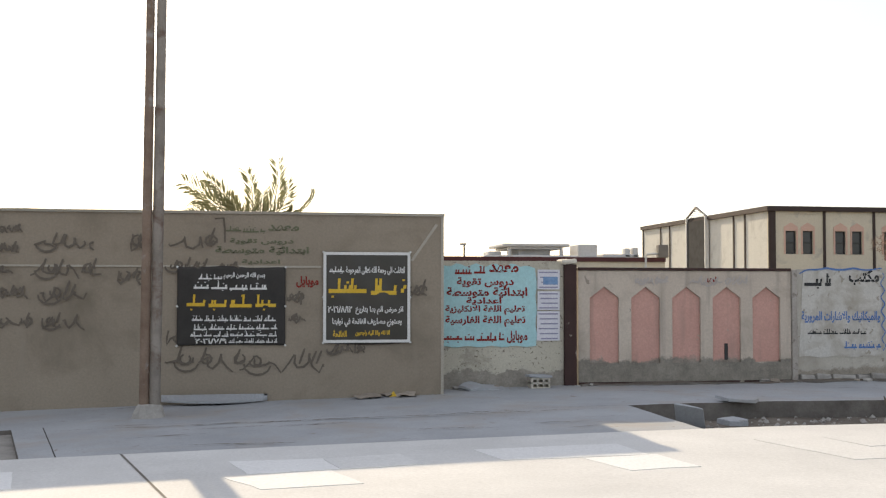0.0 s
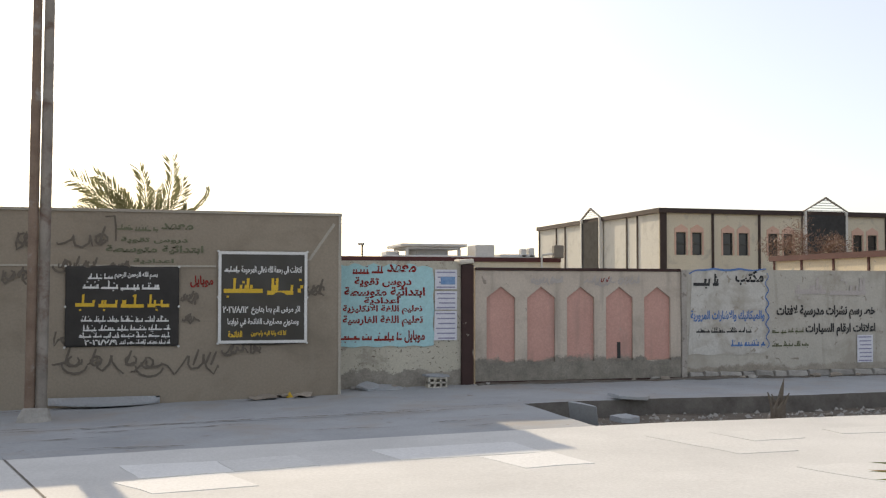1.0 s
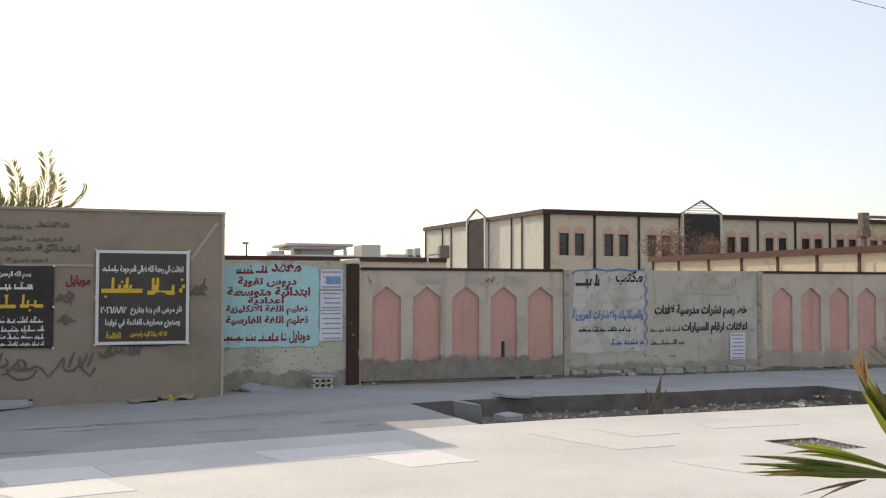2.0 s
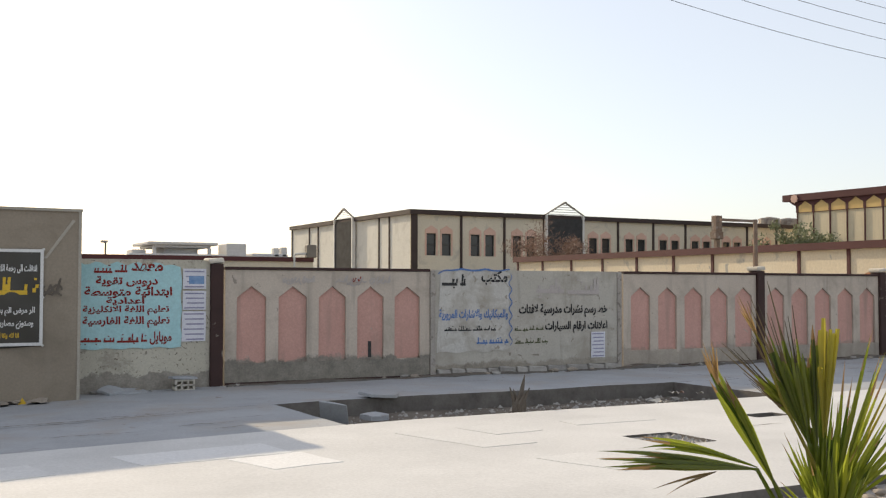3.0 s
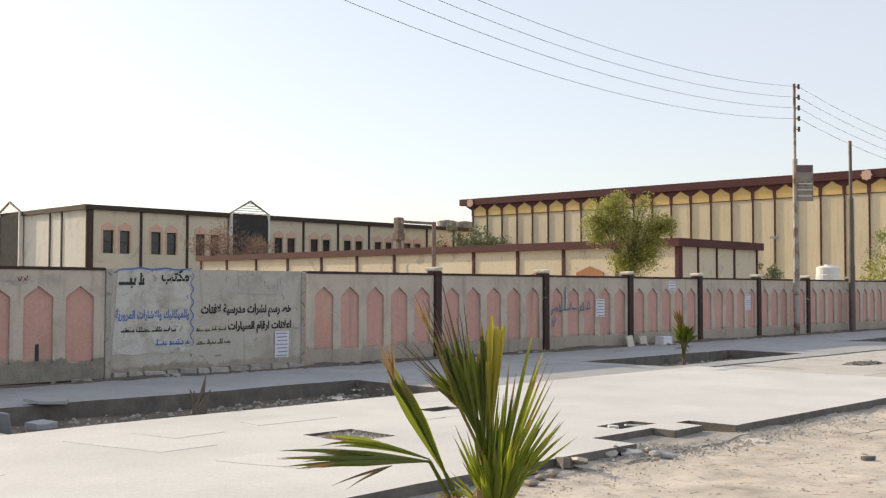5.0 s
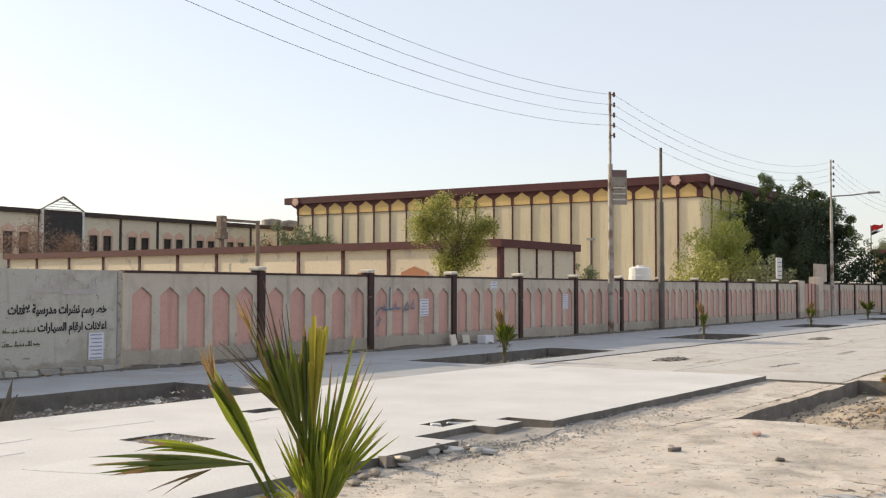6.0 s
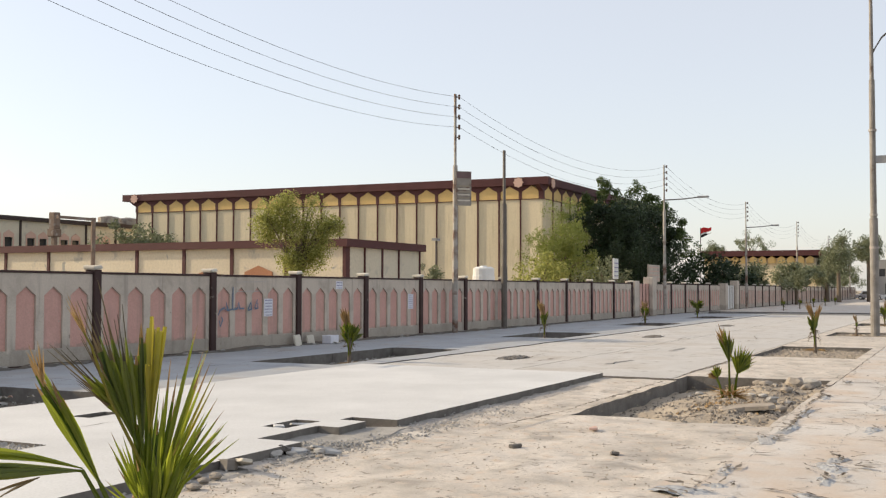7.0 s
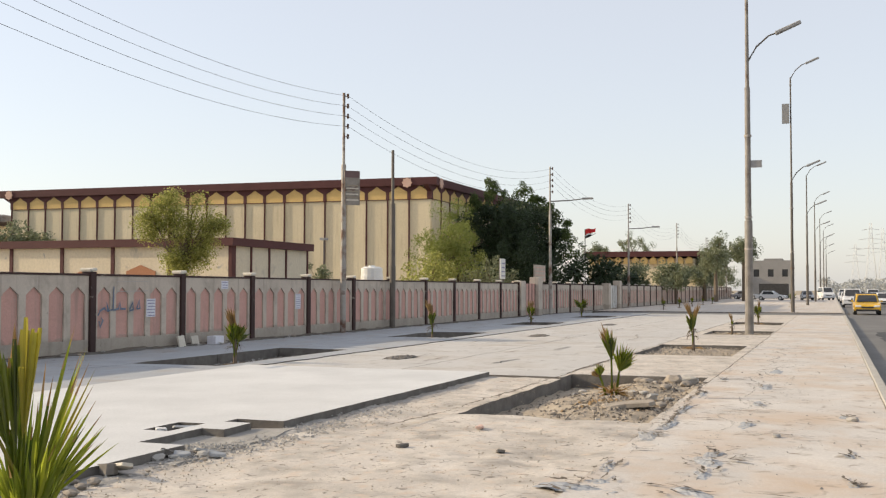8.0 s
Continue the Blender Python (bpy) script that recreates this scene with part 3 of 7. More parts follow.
prism(bm, edge, WALL_Y - 0.0095, WALL_Y - 0.004)
part("painted_field", bm, M_WHITEFIELD, wall, "patchy white painted field")
for a, c, m in ((9.0, 9.1, M_RUBBLEBED), (13.27, 13.38, M_RUBBLEBED)):
    bm = bmesh.new()
    box(bm, a, c, WALL_Y - 0.03, WALL_Y + 0.2, -0.2, 1.95)
    soften(bm, 0.01)
    part("pier", bm, m, wall)
bm = bmesh.new()
box(bm, -0.5, 0.5, 0, 0.2, -0.09, 0.09)
soften(bm, 0.03)
rough_up(bm, 0.05, 4)
FIELDSTONE = finish("foundation_stone", bm, M_CUT)
x = 9.15
while x < 13.2:
    w = random.uniform(0.22, 0.5)
    piece("foundation_stone", FIELDSTONE, wall, (x + w / 2, WALL_Y - 0.03, 0.06), (w, 1, random.uniform(0.6, 0.95)))
    x += w + 0.02
bm = bmesh.new()
box(bm, 9.05, 13.3, WALL_Y + 0.03, WALL_Y + 0.17, -0.3, 0.16)
part("foundation", bm, M_CUT, wall)

# grey rendered wall that stands a little forward
GREY_Y = 16.2
greywall = thing("rendered_wall", (0, 0, 0), "tall taupe cement-rendered wall with sprayed graffiti", "wall", kind="structure")
bm = bmesh.new()
box(bm, -16, 2.72, GREY_Y, GREY_Y + 0.22, -0.4, 2.74)
bmesh.ops.subdivide_edges(bm, edges=bm.edges[:], cuts=12, use_grid_fill=True)
rough_up(bm, 0.012, 0.8)
part("wall_face", bm, M_GREY, greywall)
bm = bmesh.new()
box(bm, 2.54, 2.745, GREY_Y + 0.2, 18.5, -0.4, 2.72)
part("return_wall", bm, M_GREY, greywall)
bm = bmesh.new()
box(bm, -16, 2.76, GREY_Y - 0.03, GREY_Y + 0.25, 2.735, 2.775)
bmesh.ops.subdivide_edges(bm, edges=bm.edges[:], cuts=20)
rough_up(bm, 0.012, 1.5)
part("coping", bm, M_BAND, greywall)
bm = bmesh.new()
box(bm, -16, 0.85, GREY_Y - 0.016, GREY_Y + 0.02, 1.925, 1.955)
part("mortar_line", bm, M_BAND, greywall)
bm = bmesh.new()
prism(bm, [(2.22, 2.04), (2.27, 2.04), (2.66, 2.60), (2.62, 2.62)], GREY_Y - 0.016, GREY_Y + 0.02)
part("mortar_line", bm, M_BAND, greywall)
bm = bmesh.new()
box(bm, 2.705, 2.75, GREY_Y - 0.014, GREY_Y + 0.05, -0.3, 2.735)
part("corner_bead", bm, M_BAND, greywall)

# gates in the boundary wall
for gx0, gx1, lab in ((58.6, 63.3, "cream gate piers with a pale sheet-metal gate"), (84.0, 89.5, "cream gate piers with a white sheet-metal gate")):
    gate = thing("gate", (gx0, WALL_Y, 0), lab, "gate", kind="structure")
    for a, c, h in ((0, 0.9, 2.1), (gx1 - gx0 - 0.9, gx1 - gx0, 2.35)):
        bm = bmesh.new()
        box(bm, a, c, -0.15, 0.45, -0.2, h)
        soften(bm, 0.03)
        part("pier", bm, M_CREAM, gate)
    bm = bmesh.new()
    box(bm, 0.9, gx1 - gx0 - 0.9, 0.1, 0.14, 0.05, 1.95)
    leaf = part("gate_leaf", bm, M_FRAME if gx0 > 70 else M_PINK, gate)
    for k in range(5):
        bm = bmesh.new()
        xk = 0.95 + k * (gx1 - gx0 - 1.9) / 4
        box(bm, xk - 0.025, xk + 0.025, 0.06, 0.098, 0.05, 1.95)
        part("bar", bm, M_RUST, leaf)

# ---- writing ----
FORMS = {"ا": (0xFE8D, 2), "أ": (0xFE83, 2), "إ": (0xFE87, 2), "ب": (0xFE8F, 4), "ة": (0xFE93, 2), "ت": (0xFE95, 4), "ث": (0xFE99, 4),
         "ج": (0xFE9D, 4), "ح": (0xFEA1, 4), "خ": (0xFEA5, 4), "د": (0xFEA9, 2), "ذ": (0xFEAB, 2), "ر": (0xFEAD, 2), "ز": (0xFEAF, 2),
         "س": (0xFEB1, 4), "ش": (0xFEB5, 4), "ص": (0xFEB9, 4), "ض": (0xFEBD, 4), "ط": (0xFEC1, 4), "ع": (0xFEC9, 4), "غ": (0xFECD, 4),
         "ف": (0xFED1, 4), "ق": (0xFED5, 4), "ك": (0xFED9, 4), "ل": (0xFEDD, 4), "م": (0xFEE1, 4), "ن": (0xFEE5, 4), "ه": (0xFEE9, 4),
         "و": (0xFEED, 2), "ى": (0xFEEF, 2), "ي": (0xFEF1, 4), "ئ": (0xFE89, 4)}


def shaped(text):
    """Arabic letters in their joined shapes, in the order in which they stand from left to right."""
    out = []
    for word in text.split(" "):
        if word[0] not in FORMS:
            out.append(word)
            continue
        glyphs, joined, i = [], False, 0
        while i < len(word):
            ch = word[i]
            if ch == "ل" and word[i + 1:i + 2] in ("ا", "أ"):
                glyphs.append(chr((0xFEFB if word[i + 1] == "ا" else 0xFEF7) + (1 if joined else 0)))
                joined, i = False, i + 2
                continue
            code, n = FORMS[ch]
            more = n == 4 and i + 1 < len(word)
            glyphs.append(chr(code + (3 if joined and more else 2 if more else 1 if joined else 0)))
            joined, i = more, i + 1
        out.append("".join(reversed(glyphs)))
    return " ".join(reversed(out))


def bars_mesh(bm, x0, x1, z0, z1):
    """Plain bars in place of words."""
    x, h = x0, z1 - z0
    while x < x1 - 0.02:
        w = min(random.uniform(0.9, 2.2) * h, x1 - x)
        a = z0 + h * random.uniform(0.12, 0.25)
        prism(bm, [(x, a), (x + w, a), (x + w, a + h * 0.2), (x, a + h * 0.2)], -0.001, 0)
        for q in range(max(2, int(w / h * 3.2))):
            xq, zq = x + random.uniform(0.0, 0.94) * w, random.choice((0.5, 0.55, 0.6, 0.95))
            prism(bm, [(xq, a + h * 0.205), (xq + h * 0.12, a + h * 0.205), (xq + h * 0.15, z0 + h * max(zq, 0.62)), (xq + h * 0.02, z0 + h * max(zq, 0.62))], -0.0015 - 0.0004 * q, 0)
        for q in range(max(1, int(w / h * 1.5))):
            xq, zq = x + random.uniform(0.05, 0.9) * w, z0 + h * random.choice((0.0, 0.7, 0.82))
            prism(bm, [(xq, zq), (xq + h * 0.12, zq), (xq + h * 0.12, zq + h * 0.1), (xq, zq + h * 0.1)], -0.006 - 0.0004 * q, 0)
        x += w + h * 0.22


def lettering(text, x0, x1, z0, z1, ink, y, parent, bulge=None):
    """Words, or bars for '#', painted on a plane that faces -y."""
    bm = bmesh.new()
    if text == "#":
        bars_mesh(bm, x0, x1, z0, z1)
        for v in bm.verts:
            v.co.y += y
    else:
        cu = bpy.data.curves.new("words", "FONT")
        cu.body, cu.resolution_u, cu.offset = shaped(text), 2, 0.036
        ob = new("words", cu)
        me = bpy.data.meshes.new_from_object(ob.evaluated_get(bpy.context.evaluated_depsgraph_get()))
        bpy.data.objects.remove(ob)
        bm.from_mesh(me)
        bpy.data.meshes.remove(me)
        bpy.data.curves.remove(cu)
        xs, zs = [v.co.x for v in bm.verts], [v.co.y for v in bm.verts]
        a, c, e, f = min(xs), max(xs), min(zs), max(zs)
        for v in bm.verts:
            v.co = Vector((x0 + (v.co.x - a) / (c - a) * (x1 - x0), y, z0 + (v.co.y - e) / (f - e) * (z1 - z0)))
    if bulge:
        for v in bm.verts:
            v.co.y += bulge(v.co.x, v.co.z)
    return part("lettering", bm, INK[ink], parent)


WALL_WORDS = [
    ('معهد', 3.64, 4.14, 1.83, 2.02, "red"), ('#', 3.07, 3.58, 1.82, 1.99, "red"), ('دروس تقوية', 3.10, 4.06, 1.63, 1.80, "red"),
    ('ابتدائية متوسطة', 2.93, 4.29, 1.45, 1.64, "red"), ('اعدادية', 3.26, 3.85, 1.34, 1.47, "red"),
    ('تعليم اللغة الانكليزية', 2.91, 4.25, 1.18, 1.34, "red"), ('تعليم اللغة الفارسية', 2.91, 4.26, 0.98, 1.17, "red"),
    ('موبايل', 3.94, 4.29, 0.71, 0.92, "red"), ('#', 2.82, 3.90, 0.73, 0.90, "red"),
    ('مكتب', 10.08, 10.66, 1.68, 1.96, "black"), ('#', 9.24, 9.74, 1.62, 1.90, "black"),
    ('والميكانيك والاشارات المرورية', 9.18, 10.67, 1.02, 1.23, "blue"), ('#', 9.29, 10.40, 0.80, 0.93, "black"),
    ('#', 9.98, 10.68, 0.56, 0.71, "blue"), ('خط رسم نشرات مدرسية لافتات', 10.92, 13.02, 1.05, 1.32, "black"),
    ('اعلانات ارقام السيارات', 11.52, 13.02, 0.74, 0.98, "black"), ('#', 10.82, 11.48, 0.79, 0.91, "green"),
    ('#', 10.82, 11.58, 0.54, 0.67, "green"), ('#', 11.31, 12.93, 1.43, 1.84, "pale")]
GREY_WORDS = [
    ('معهد', 0.04, 0.51, 2.45, 2.58, "green"), ('#', -0.60, 0.0, 2.44, 2.56, "green"), ('دروس تقوية', -0.53, 0.43, 2.27, 2.37, "green"),
    ('ابتدائية متوسطة', -0.74, 0.66, 2.11, 2.25, "green"), ('اعدادية', -0.35, 0.23, 1.97, 2.05, "green"), ('موبايل', 0.47, 0.81, 1.62, 1.80, "red")]
BANNER_1 = [
    ('بسم الله الرحمن الرحيم', -0.61, 0.00, 1.74, 1.85, "white"), ('#', -0.98, -0.63, 1.72, 1.83, "white"), ('#', -1.05, 0.06, 1.57, 1.72, "white"),
    ('#', -1.15, 0.17, 1.28, 1.53, "yellow"), ('#', -1.07, 0.19, 1.10, 1.21, "white"), ('#', -1.04, 0.19, 0.97, 1.08, "white"),
    ('#', -1.09, 0.19, 0.87, 0.97, "white"), ('٢٠١٦/٧/٩', -1.02, -0.56, 0.78, 0.86, "white"), ('#', -0.53, 0.19, 0.78, 0.86, "white")]
BANNER_2 = [
    ('انتقلت الى رحمة الله تعالى المرحومة', 1.22, 2.13, 1.82, 1.95, "white"), ('#', 0.97, 1.20, 1.84, 1.95, "white"), ('#', 0.96, 2.12, 1.47, 1.78, "yellow"),
    ('اثر مرض الم بها بتاريخ', 1.37, 2.11, 1.21, 1.34, "white"), ('٢٠١٦/٨/١٢', 0.95, 1.32, 1.24, 1.34, "white"),
    ('وستوزع مصاريف الفاتحة في ثوابها', 1.02, 2.09, 1.02, 1.16, "white"), ('انا لله وانا اليه راجعون', 1.37, 1.90, 0.88, 0.97, "yellow"), ('الفاتحة', 1.03, 1.24, 0.87, 0.97, "yellow")]

# turquoise field with an uneven hem
bm = bmesh.new()
hem = [(2.78 + i * 0.083, 0.66 + 0.012 * math.sin(i * 1.3)) for i in range(21)] + [(4.44 + 0.015 * math.sin(j * 1.9), 0.72 + j * 0.13) for j in range(10)]
hem += [(4.42 - i * 0.083, 2.0 + 0.03 * math.sin(i * 1.7) - (0.05 if i < 2 else 0)) for i in range(20)]
prism(bm, hem, WALL_Y - 0.019, WALL_Y - 0.010)
part("painted_field", bm, M_TURQ, wall, "turquoise painted field")
for row in WALL_WORDS:
    lettering(*row, WALL_Y - (0.022 if row[1] < 5 else 0.012), wall)
for row in GREY_WORDS:
    lettering(*row, GREY_Y - 0.012, greywall)


LAYER = itertools.cycle(range(24))


def ribbon(points, width, y, ink, parent, name="brush_stroke"):
    """A painted stroke through points in x and z; each one lies a hair over the last."""
    y -= 0.0005 * next(LAYER)
    bm = bmesh.new()
    last = None
    for i, (px, pz) in enumerate(points):
        a, c = points[max(i - 1, 0)], points[min(i + 1, len(points) - 1)]
        d = Vector((c[0] - a[0], c[1] - a[1]))
        d = d.normalized() if d.length > 1e-6 else Vector((1, 0))
        w = width * (0.55 + 0.45 * math.sin(math.pi * (i + 0.6) / (len(points) + 0.2)))
        yi = y - 0.0003 * i
        pair = (bm.verts.new((px - d.y * w / 2, yi, pz + d.x * w / 2)), bm.verts.new((px + d.y * w / 2, yi, pz - d.x * w / 2)))
        if last:
            bm.faces.new((last[0], last[1], pair[1], pair[0]))
        last = pair
    return part(name, bm, INK[ink], parent)


def scrawl(x0, x1, z0, z1, y, ink, parent, seed, width=0.028):
    """Sprayed script that cannot be read, as loose strokes."""
    rnd = random.Random(seed)
    w, h = x1 - x0, z1 - z0
    n = max(2, int(w / max(h, 0.08) * 1.6))
    words, s = [], 0.0
    while s < 0.96:                           # a run of uneven strokes, broken by gaps
        e = min(1.0, s + rnd.uniform(0.9, 2.6) / n)
        words.append((s, e))
        s = e + rnd.uniform(0.12, 0.35) / n
    for s, e in words:
        base, amp, ph = [], rnd.uniform(0.06, 0.26), rnd.uniform(0, 6)
        m = max(5, int((e - s) * n * 7))
        for i in range(m + 1):
            u = s + (e - s) * i / m
            if i % 4 == 0:
                amp = rnd.uniform(0.06, 0.38)
            base.append((x0 + u * w + 0.12 * h * math.sin(i * 1.3 + ph), z0 + h * (0.34 + amp * math.sin(i * 1.1 + ph) - (0.2 if i == m else 0))))
        ribbon(base, width, y, ink, parent)
        if rnd.random() < 0.75:               # most words have a loop
            cx, cz, q0 = x0 + (s + (e - s) * rnd.uniform(0.2, 0.8)) * w, z0 + h * 0.42, rnd.uniform(0, 6)
            ribbon([(cx + 0.22 * h * math.cos(q0 + q * 0.75), cz + 0.2 * h * math.sin(q0 + q * 0.75)) for q in range(8)], width, y, ink, parent)
    for k in range(max(1, n - 1)):
        cx, top = x0 + w * rnd.uniform(0.1, 0.95), z0 + h * rnd.uniform(0.75, 1.0)
        ribbon([(cx + 0.04 * h * q, z0 + h * 0.3 + (top - z0 - h * 0.3) * q / 5 ) for q in range(6)], width, y, ink, parent)
    if n > 2:
        cx = x0 + w * rnd.uniform(0.05, 0.3)
        ribbon([(cx + 0.5 * h * math.cos(q * 0.5 + 3.1), z0 + 0.3 * h + 0.4 * h * math.sin(q * 0.5 + 3.1)) for q in range(7)], width, y, ink, parent)


SCRAWLS = [(65, 405, 160, 440), (60, 450, 175, 487), (70, 490, 150, 530), (75, 545, 145, 575), (-30, 395, 40, 410), (-40, 425, 35, 445), (-40, 465, 30, 482),
           (-40, 500, 50, 522), (5, 545, 55, 575), (222, 395, 262, 442), (292, 395, 366, 442), (292, 450, 360, 476), (378, 458, 414, 470), (200, 462, 246, 500),
           (285, 568, 320, 605), (288, 606, 420, 648), (420, 608, 565, 655), (500, 505, 527, 532), (503, 545, 530, 567), (578, 600, 640, 622), (728, 488, 752, 522)]
for k, (a, e, c, f) in enumerate(SCRAWLS):
    scrawl(-3.85 + a * 0.00839, -3.85 + c * 0.00839, 2.80 - (f - 366) * 0.0085, 2.80 - (e - 366) * 0.0085, GREY_Y - 0.014, "spray", greywall, k + 1, 0.036)
ribbon([(-0.75, 2.66), (-0.62, 2.67), (-0.60, 2.5), (-0.60, 2.3)], 0.03, GREY_Y - 0.014, "spray", greywall)
# blue scroll round the office sign
ribbon([(9.15 + i * 0.05, 1.88 + 0.1 * math.sin(min(1, i / 4) * 1.57) - 0.03 * abs(math.sin(i * 0.31))) for i in range(32)], 0.035, WALL_Y - 0.016, "blue", wall)
ribbon([(10.72 + 0.035 * math.sin(i * 0.9), 1.9 - i * 0.035) for i in range(40)], 0.022, WALL_Y - 0.016, "blue", wall)
scrawl(6.15, 6.75, 1.70, 1.83, WALL_Y - 0.006, "pale", wall, 31, 0.03)
scrawl(7.15, 8.25, 1.68, 1.86, WALL_Y - 0.006, "pale", wall, 32, 0.03)
scrawl(7.45, 7.6, 1.72, 1.84, WALL_Y - 0.007, "red", wall, 33, 0.02)
ribbon([(22.1, 1.78), (23.4, 1.8), (23.4, 1.55), (22.1, 1.53), (22.1, 1.78)], 0.02, WALL_Y - 0.006, "pale", wall)
for stroke in ([(21.37, 0.93), (21.45, 1.06), (21.61, 1.12), (21.74, 1.03), (21.70, 1.27), (21.78, 1.05), (21.95, 1.08), (21.96, 1.3), (21.97, 1.66)],
               [(21.96, 1.06), (22.17, 1.10), (22.21, 1.26), (22.25, 1.09), (22.45, 1.09)], [(21.41, 0.80), (21.45, 0.64), (21.56, 0.82), (21.49, 0.88)],
               [(22.61, 1.07), (22.74, 1.26), (22.76, 1.06), (22.61, 1.04)], [(22.90, 1.09), (23.01, 1.31), (23.04, 1.09), (22.90, 1.08)]):
    ribbon(stroke, 0.065, WALL_Y - 0.012, "teal", wall)


def poster(x0, x1, z0, z1, y, picture=False, lean=0.0):
    ob = thing("poster", (0, 0, 0), "white printed paper notice pasted on the wall" if not picture else "white paper notice with a blue picture", "poster", "notices on the wall")
    bm = bmesh.new()
    prism(bm, [(x0, z0), (x1, z0 + lean), (x1 + 0.005, z1), (x0 + 0.005, z1 - lean)], y - 0.004, y)
    part("sheet", bm, M_PAPER, ob)
    n = max(3, int((z1 - z0) / 0.07))
    for k in range(n):
        z = z1 - (k + 0.7) * (z1 - z0) / n
        bm = bmesh.new()
        m = 0.03 + 0.05 * ((k * 7) % 3) * (x1 - x0)
        prism(bm, [(x0 + m, z), (x1 - 0.03, z), (x1 - 0.03, z + 0.022), (x0 + m, z + 0.022)], y - 0.006, y - 0.0045)
        part("printed_line", bm, M_INK, ob)
    if picture:
        bm = bmesh.new()
        prism(bm, [(x0 + 0.1, z0 + 0.08), (x1 - 0.03, z0 + 0.08), (x1 - 0.03, z1 - 0.12), (x0 + 0.1, z1 - 0.12)], y - 0.008, y - 0.0065)
        part("picture", bm, M_PICTURE, ob)


poster(4.46, 4.84, 1.60, 1.93, WALL_Y - 0.02, True)
poster(4.46, 4.84, 1.26, 1.57, WALL_Y - 0.02)
poster(4.45, 4.84, 0.75, 1.24, WALL_Y - 0.02)
poster(12.61, 12.95, 0.25, 0.76, WALL_Y - 0.018)
poster(23.33, 23.72, 0.86, 1.34, WALL_Y - 0.006)
poster(26.95, 27.33, 1.60, 1.84, WALL_Y - 0.006)
poster(31.54, 31.90, 0.93, 1.44, WALL_Y - 0.006)


# ---- banners ----
def banner(name, x0, x1, z0, z1, y, words, cloth, border, label, seed):
    def bulge(x, z):
        u, v = (x - x0) / (x1 - x0), (z - z0) / (z1 - z0)
        fold = 0.012 * math.sin(6.3 * (u * 2.2 + v * 1.7) + seed) + 0.010 * math.sin(17 * u - 9 * v + seed) * v
        return -0.03 * math.sin(math.pi * min(max(u, 0), 1)) * math.sin(math.pi * min(max(v, 0), 1)) + fold * 0.6
    ob = thing(name, (0, 0, 0), label, "banner")
    grid = bmesh.new()
    n, k = 36, 28
    vs = [[None] * (k + 1) for _ in range(n + 1)]
    for i in range(n + 1):
        for j in range(k + 1):
            u, v = i / n, j / k
            sag = 0.03 * math.sin(math.pi * u) * (1 - v) * (1 if seed > 1 else -0.4) + 0.018 * math.sin(u * 9 + seed) * v * (1 - abs(2 * u - 1))
            px, pz = x0 + u * (x1 - x0), z0 + v * (z1 - z0) - sag
            vs[i][j] = grid.verts.new((px, y + bulge(px, pz), pz))
    for i in range(n):
        for j in range(k):
            grid.faces.new((vs[i][j], vs[i + 1][j], vs[i + 1][j + 1], vs[i][j + 1]))
    sheet_part = part("cloth", grid, cloth, ob, smooth=True)
    sol = sheet_part.modifiers.new("thickness", "SOLIDIFY")
    sol.thickness, sol.offset = 0.003, 1.0
    if border:
        t = 0.045
        for a, c, e, f in ((x0, x1, z1 - t, z1), (x0, x1, z0, z0 + t), (x0, x0 + t, z0 + t, z1 - t), (x1 - t, x1, z0 + t, z1 - t)):
            bm = bmesh.new()
            m = 24
            lo, hi = [], []
            for i in range(m + 1):
                s = i / m
                p, q = ((a + s * (c - a), e), (a + s * (c - a), f)) if c - a > f - e else ((a, e + s * (f - e)), (c, e + s * (f - e)))
                lo.append(bm.verts.new((p[0], y - 0.008 + bulge(*p), p[1])))
                hi.append(bm.verts.new((q[0], y - 0.008 + bulge(*q), q[1])))
            for i in range(m):
                bm.faces.new((lo[i], lo[i + 1], hi[i + 1], hi[i]))
            part("border", bm, M_WHITE, ob)
    for row in words:
        lettering(*row, y - 0.007, ob, bulge)
    for px, pz in ((x0, z1), (x1, z1), (x0, z0), (x1, z0), (x0, (z0 + z1) / 2), (x1, (z0 + z1) / 2)):
        bm = bmesh.new()
        tube(bm, [(px, y - 0.012, pz), (px, y + 0.05, pz)], 0.018, 8)
        part("nail", bm, M_FRAME, ob)
    return ob


banner("mourning_banner", -1.29, 0.31, 0.75, 1.93, GREY_Y - 0.035, BANNER_1, M_BANNER, False, "black cloth banner hand-lettered in white and yellow", 1)
banner("printed_banner", 0.88, 2.22, 0.78, 2.17, GREY_Y - 0.035, BANNER_2, M_BANNER2, True, "black printed vinyl banner with a white border", 3)


# ---- buildings behind the wall ----
def cut_face(name, parent, material, width, z0, z1, openings, thick=0.3):
    """A wall in the x-z plane from x=0 to width, with real rectangular openings."""
    bm = bmesh.new()
    xs = sorted({0.0, width, *[v for o in openings for v in o[:2]]})
    for a, c in zip(xs, xs[1:]):
        zs = [z0]
        for o in sorted(openings, key=lambda q: q[2]):
            if o[0] < (a + c) / 2 < o[1]:
                zs += [o[2], o[3]]
        zs.append(z1)
        for e, f in zip(zs[::2], zs[1::2]):
            box(bm, a, c, 0, thick, e, f)
    bmesh.ops.remove_doubles(bm, verts=bm.verts[:], dist=0.0005)
    return part(name, bm, material, parent)


# sports hall
hall = thing("sports_hall", (73.2, 28.05, -0.34), "ochre hall with oxblood fascia and pointed blind arches", "building")
hall_roof_z = 10.34


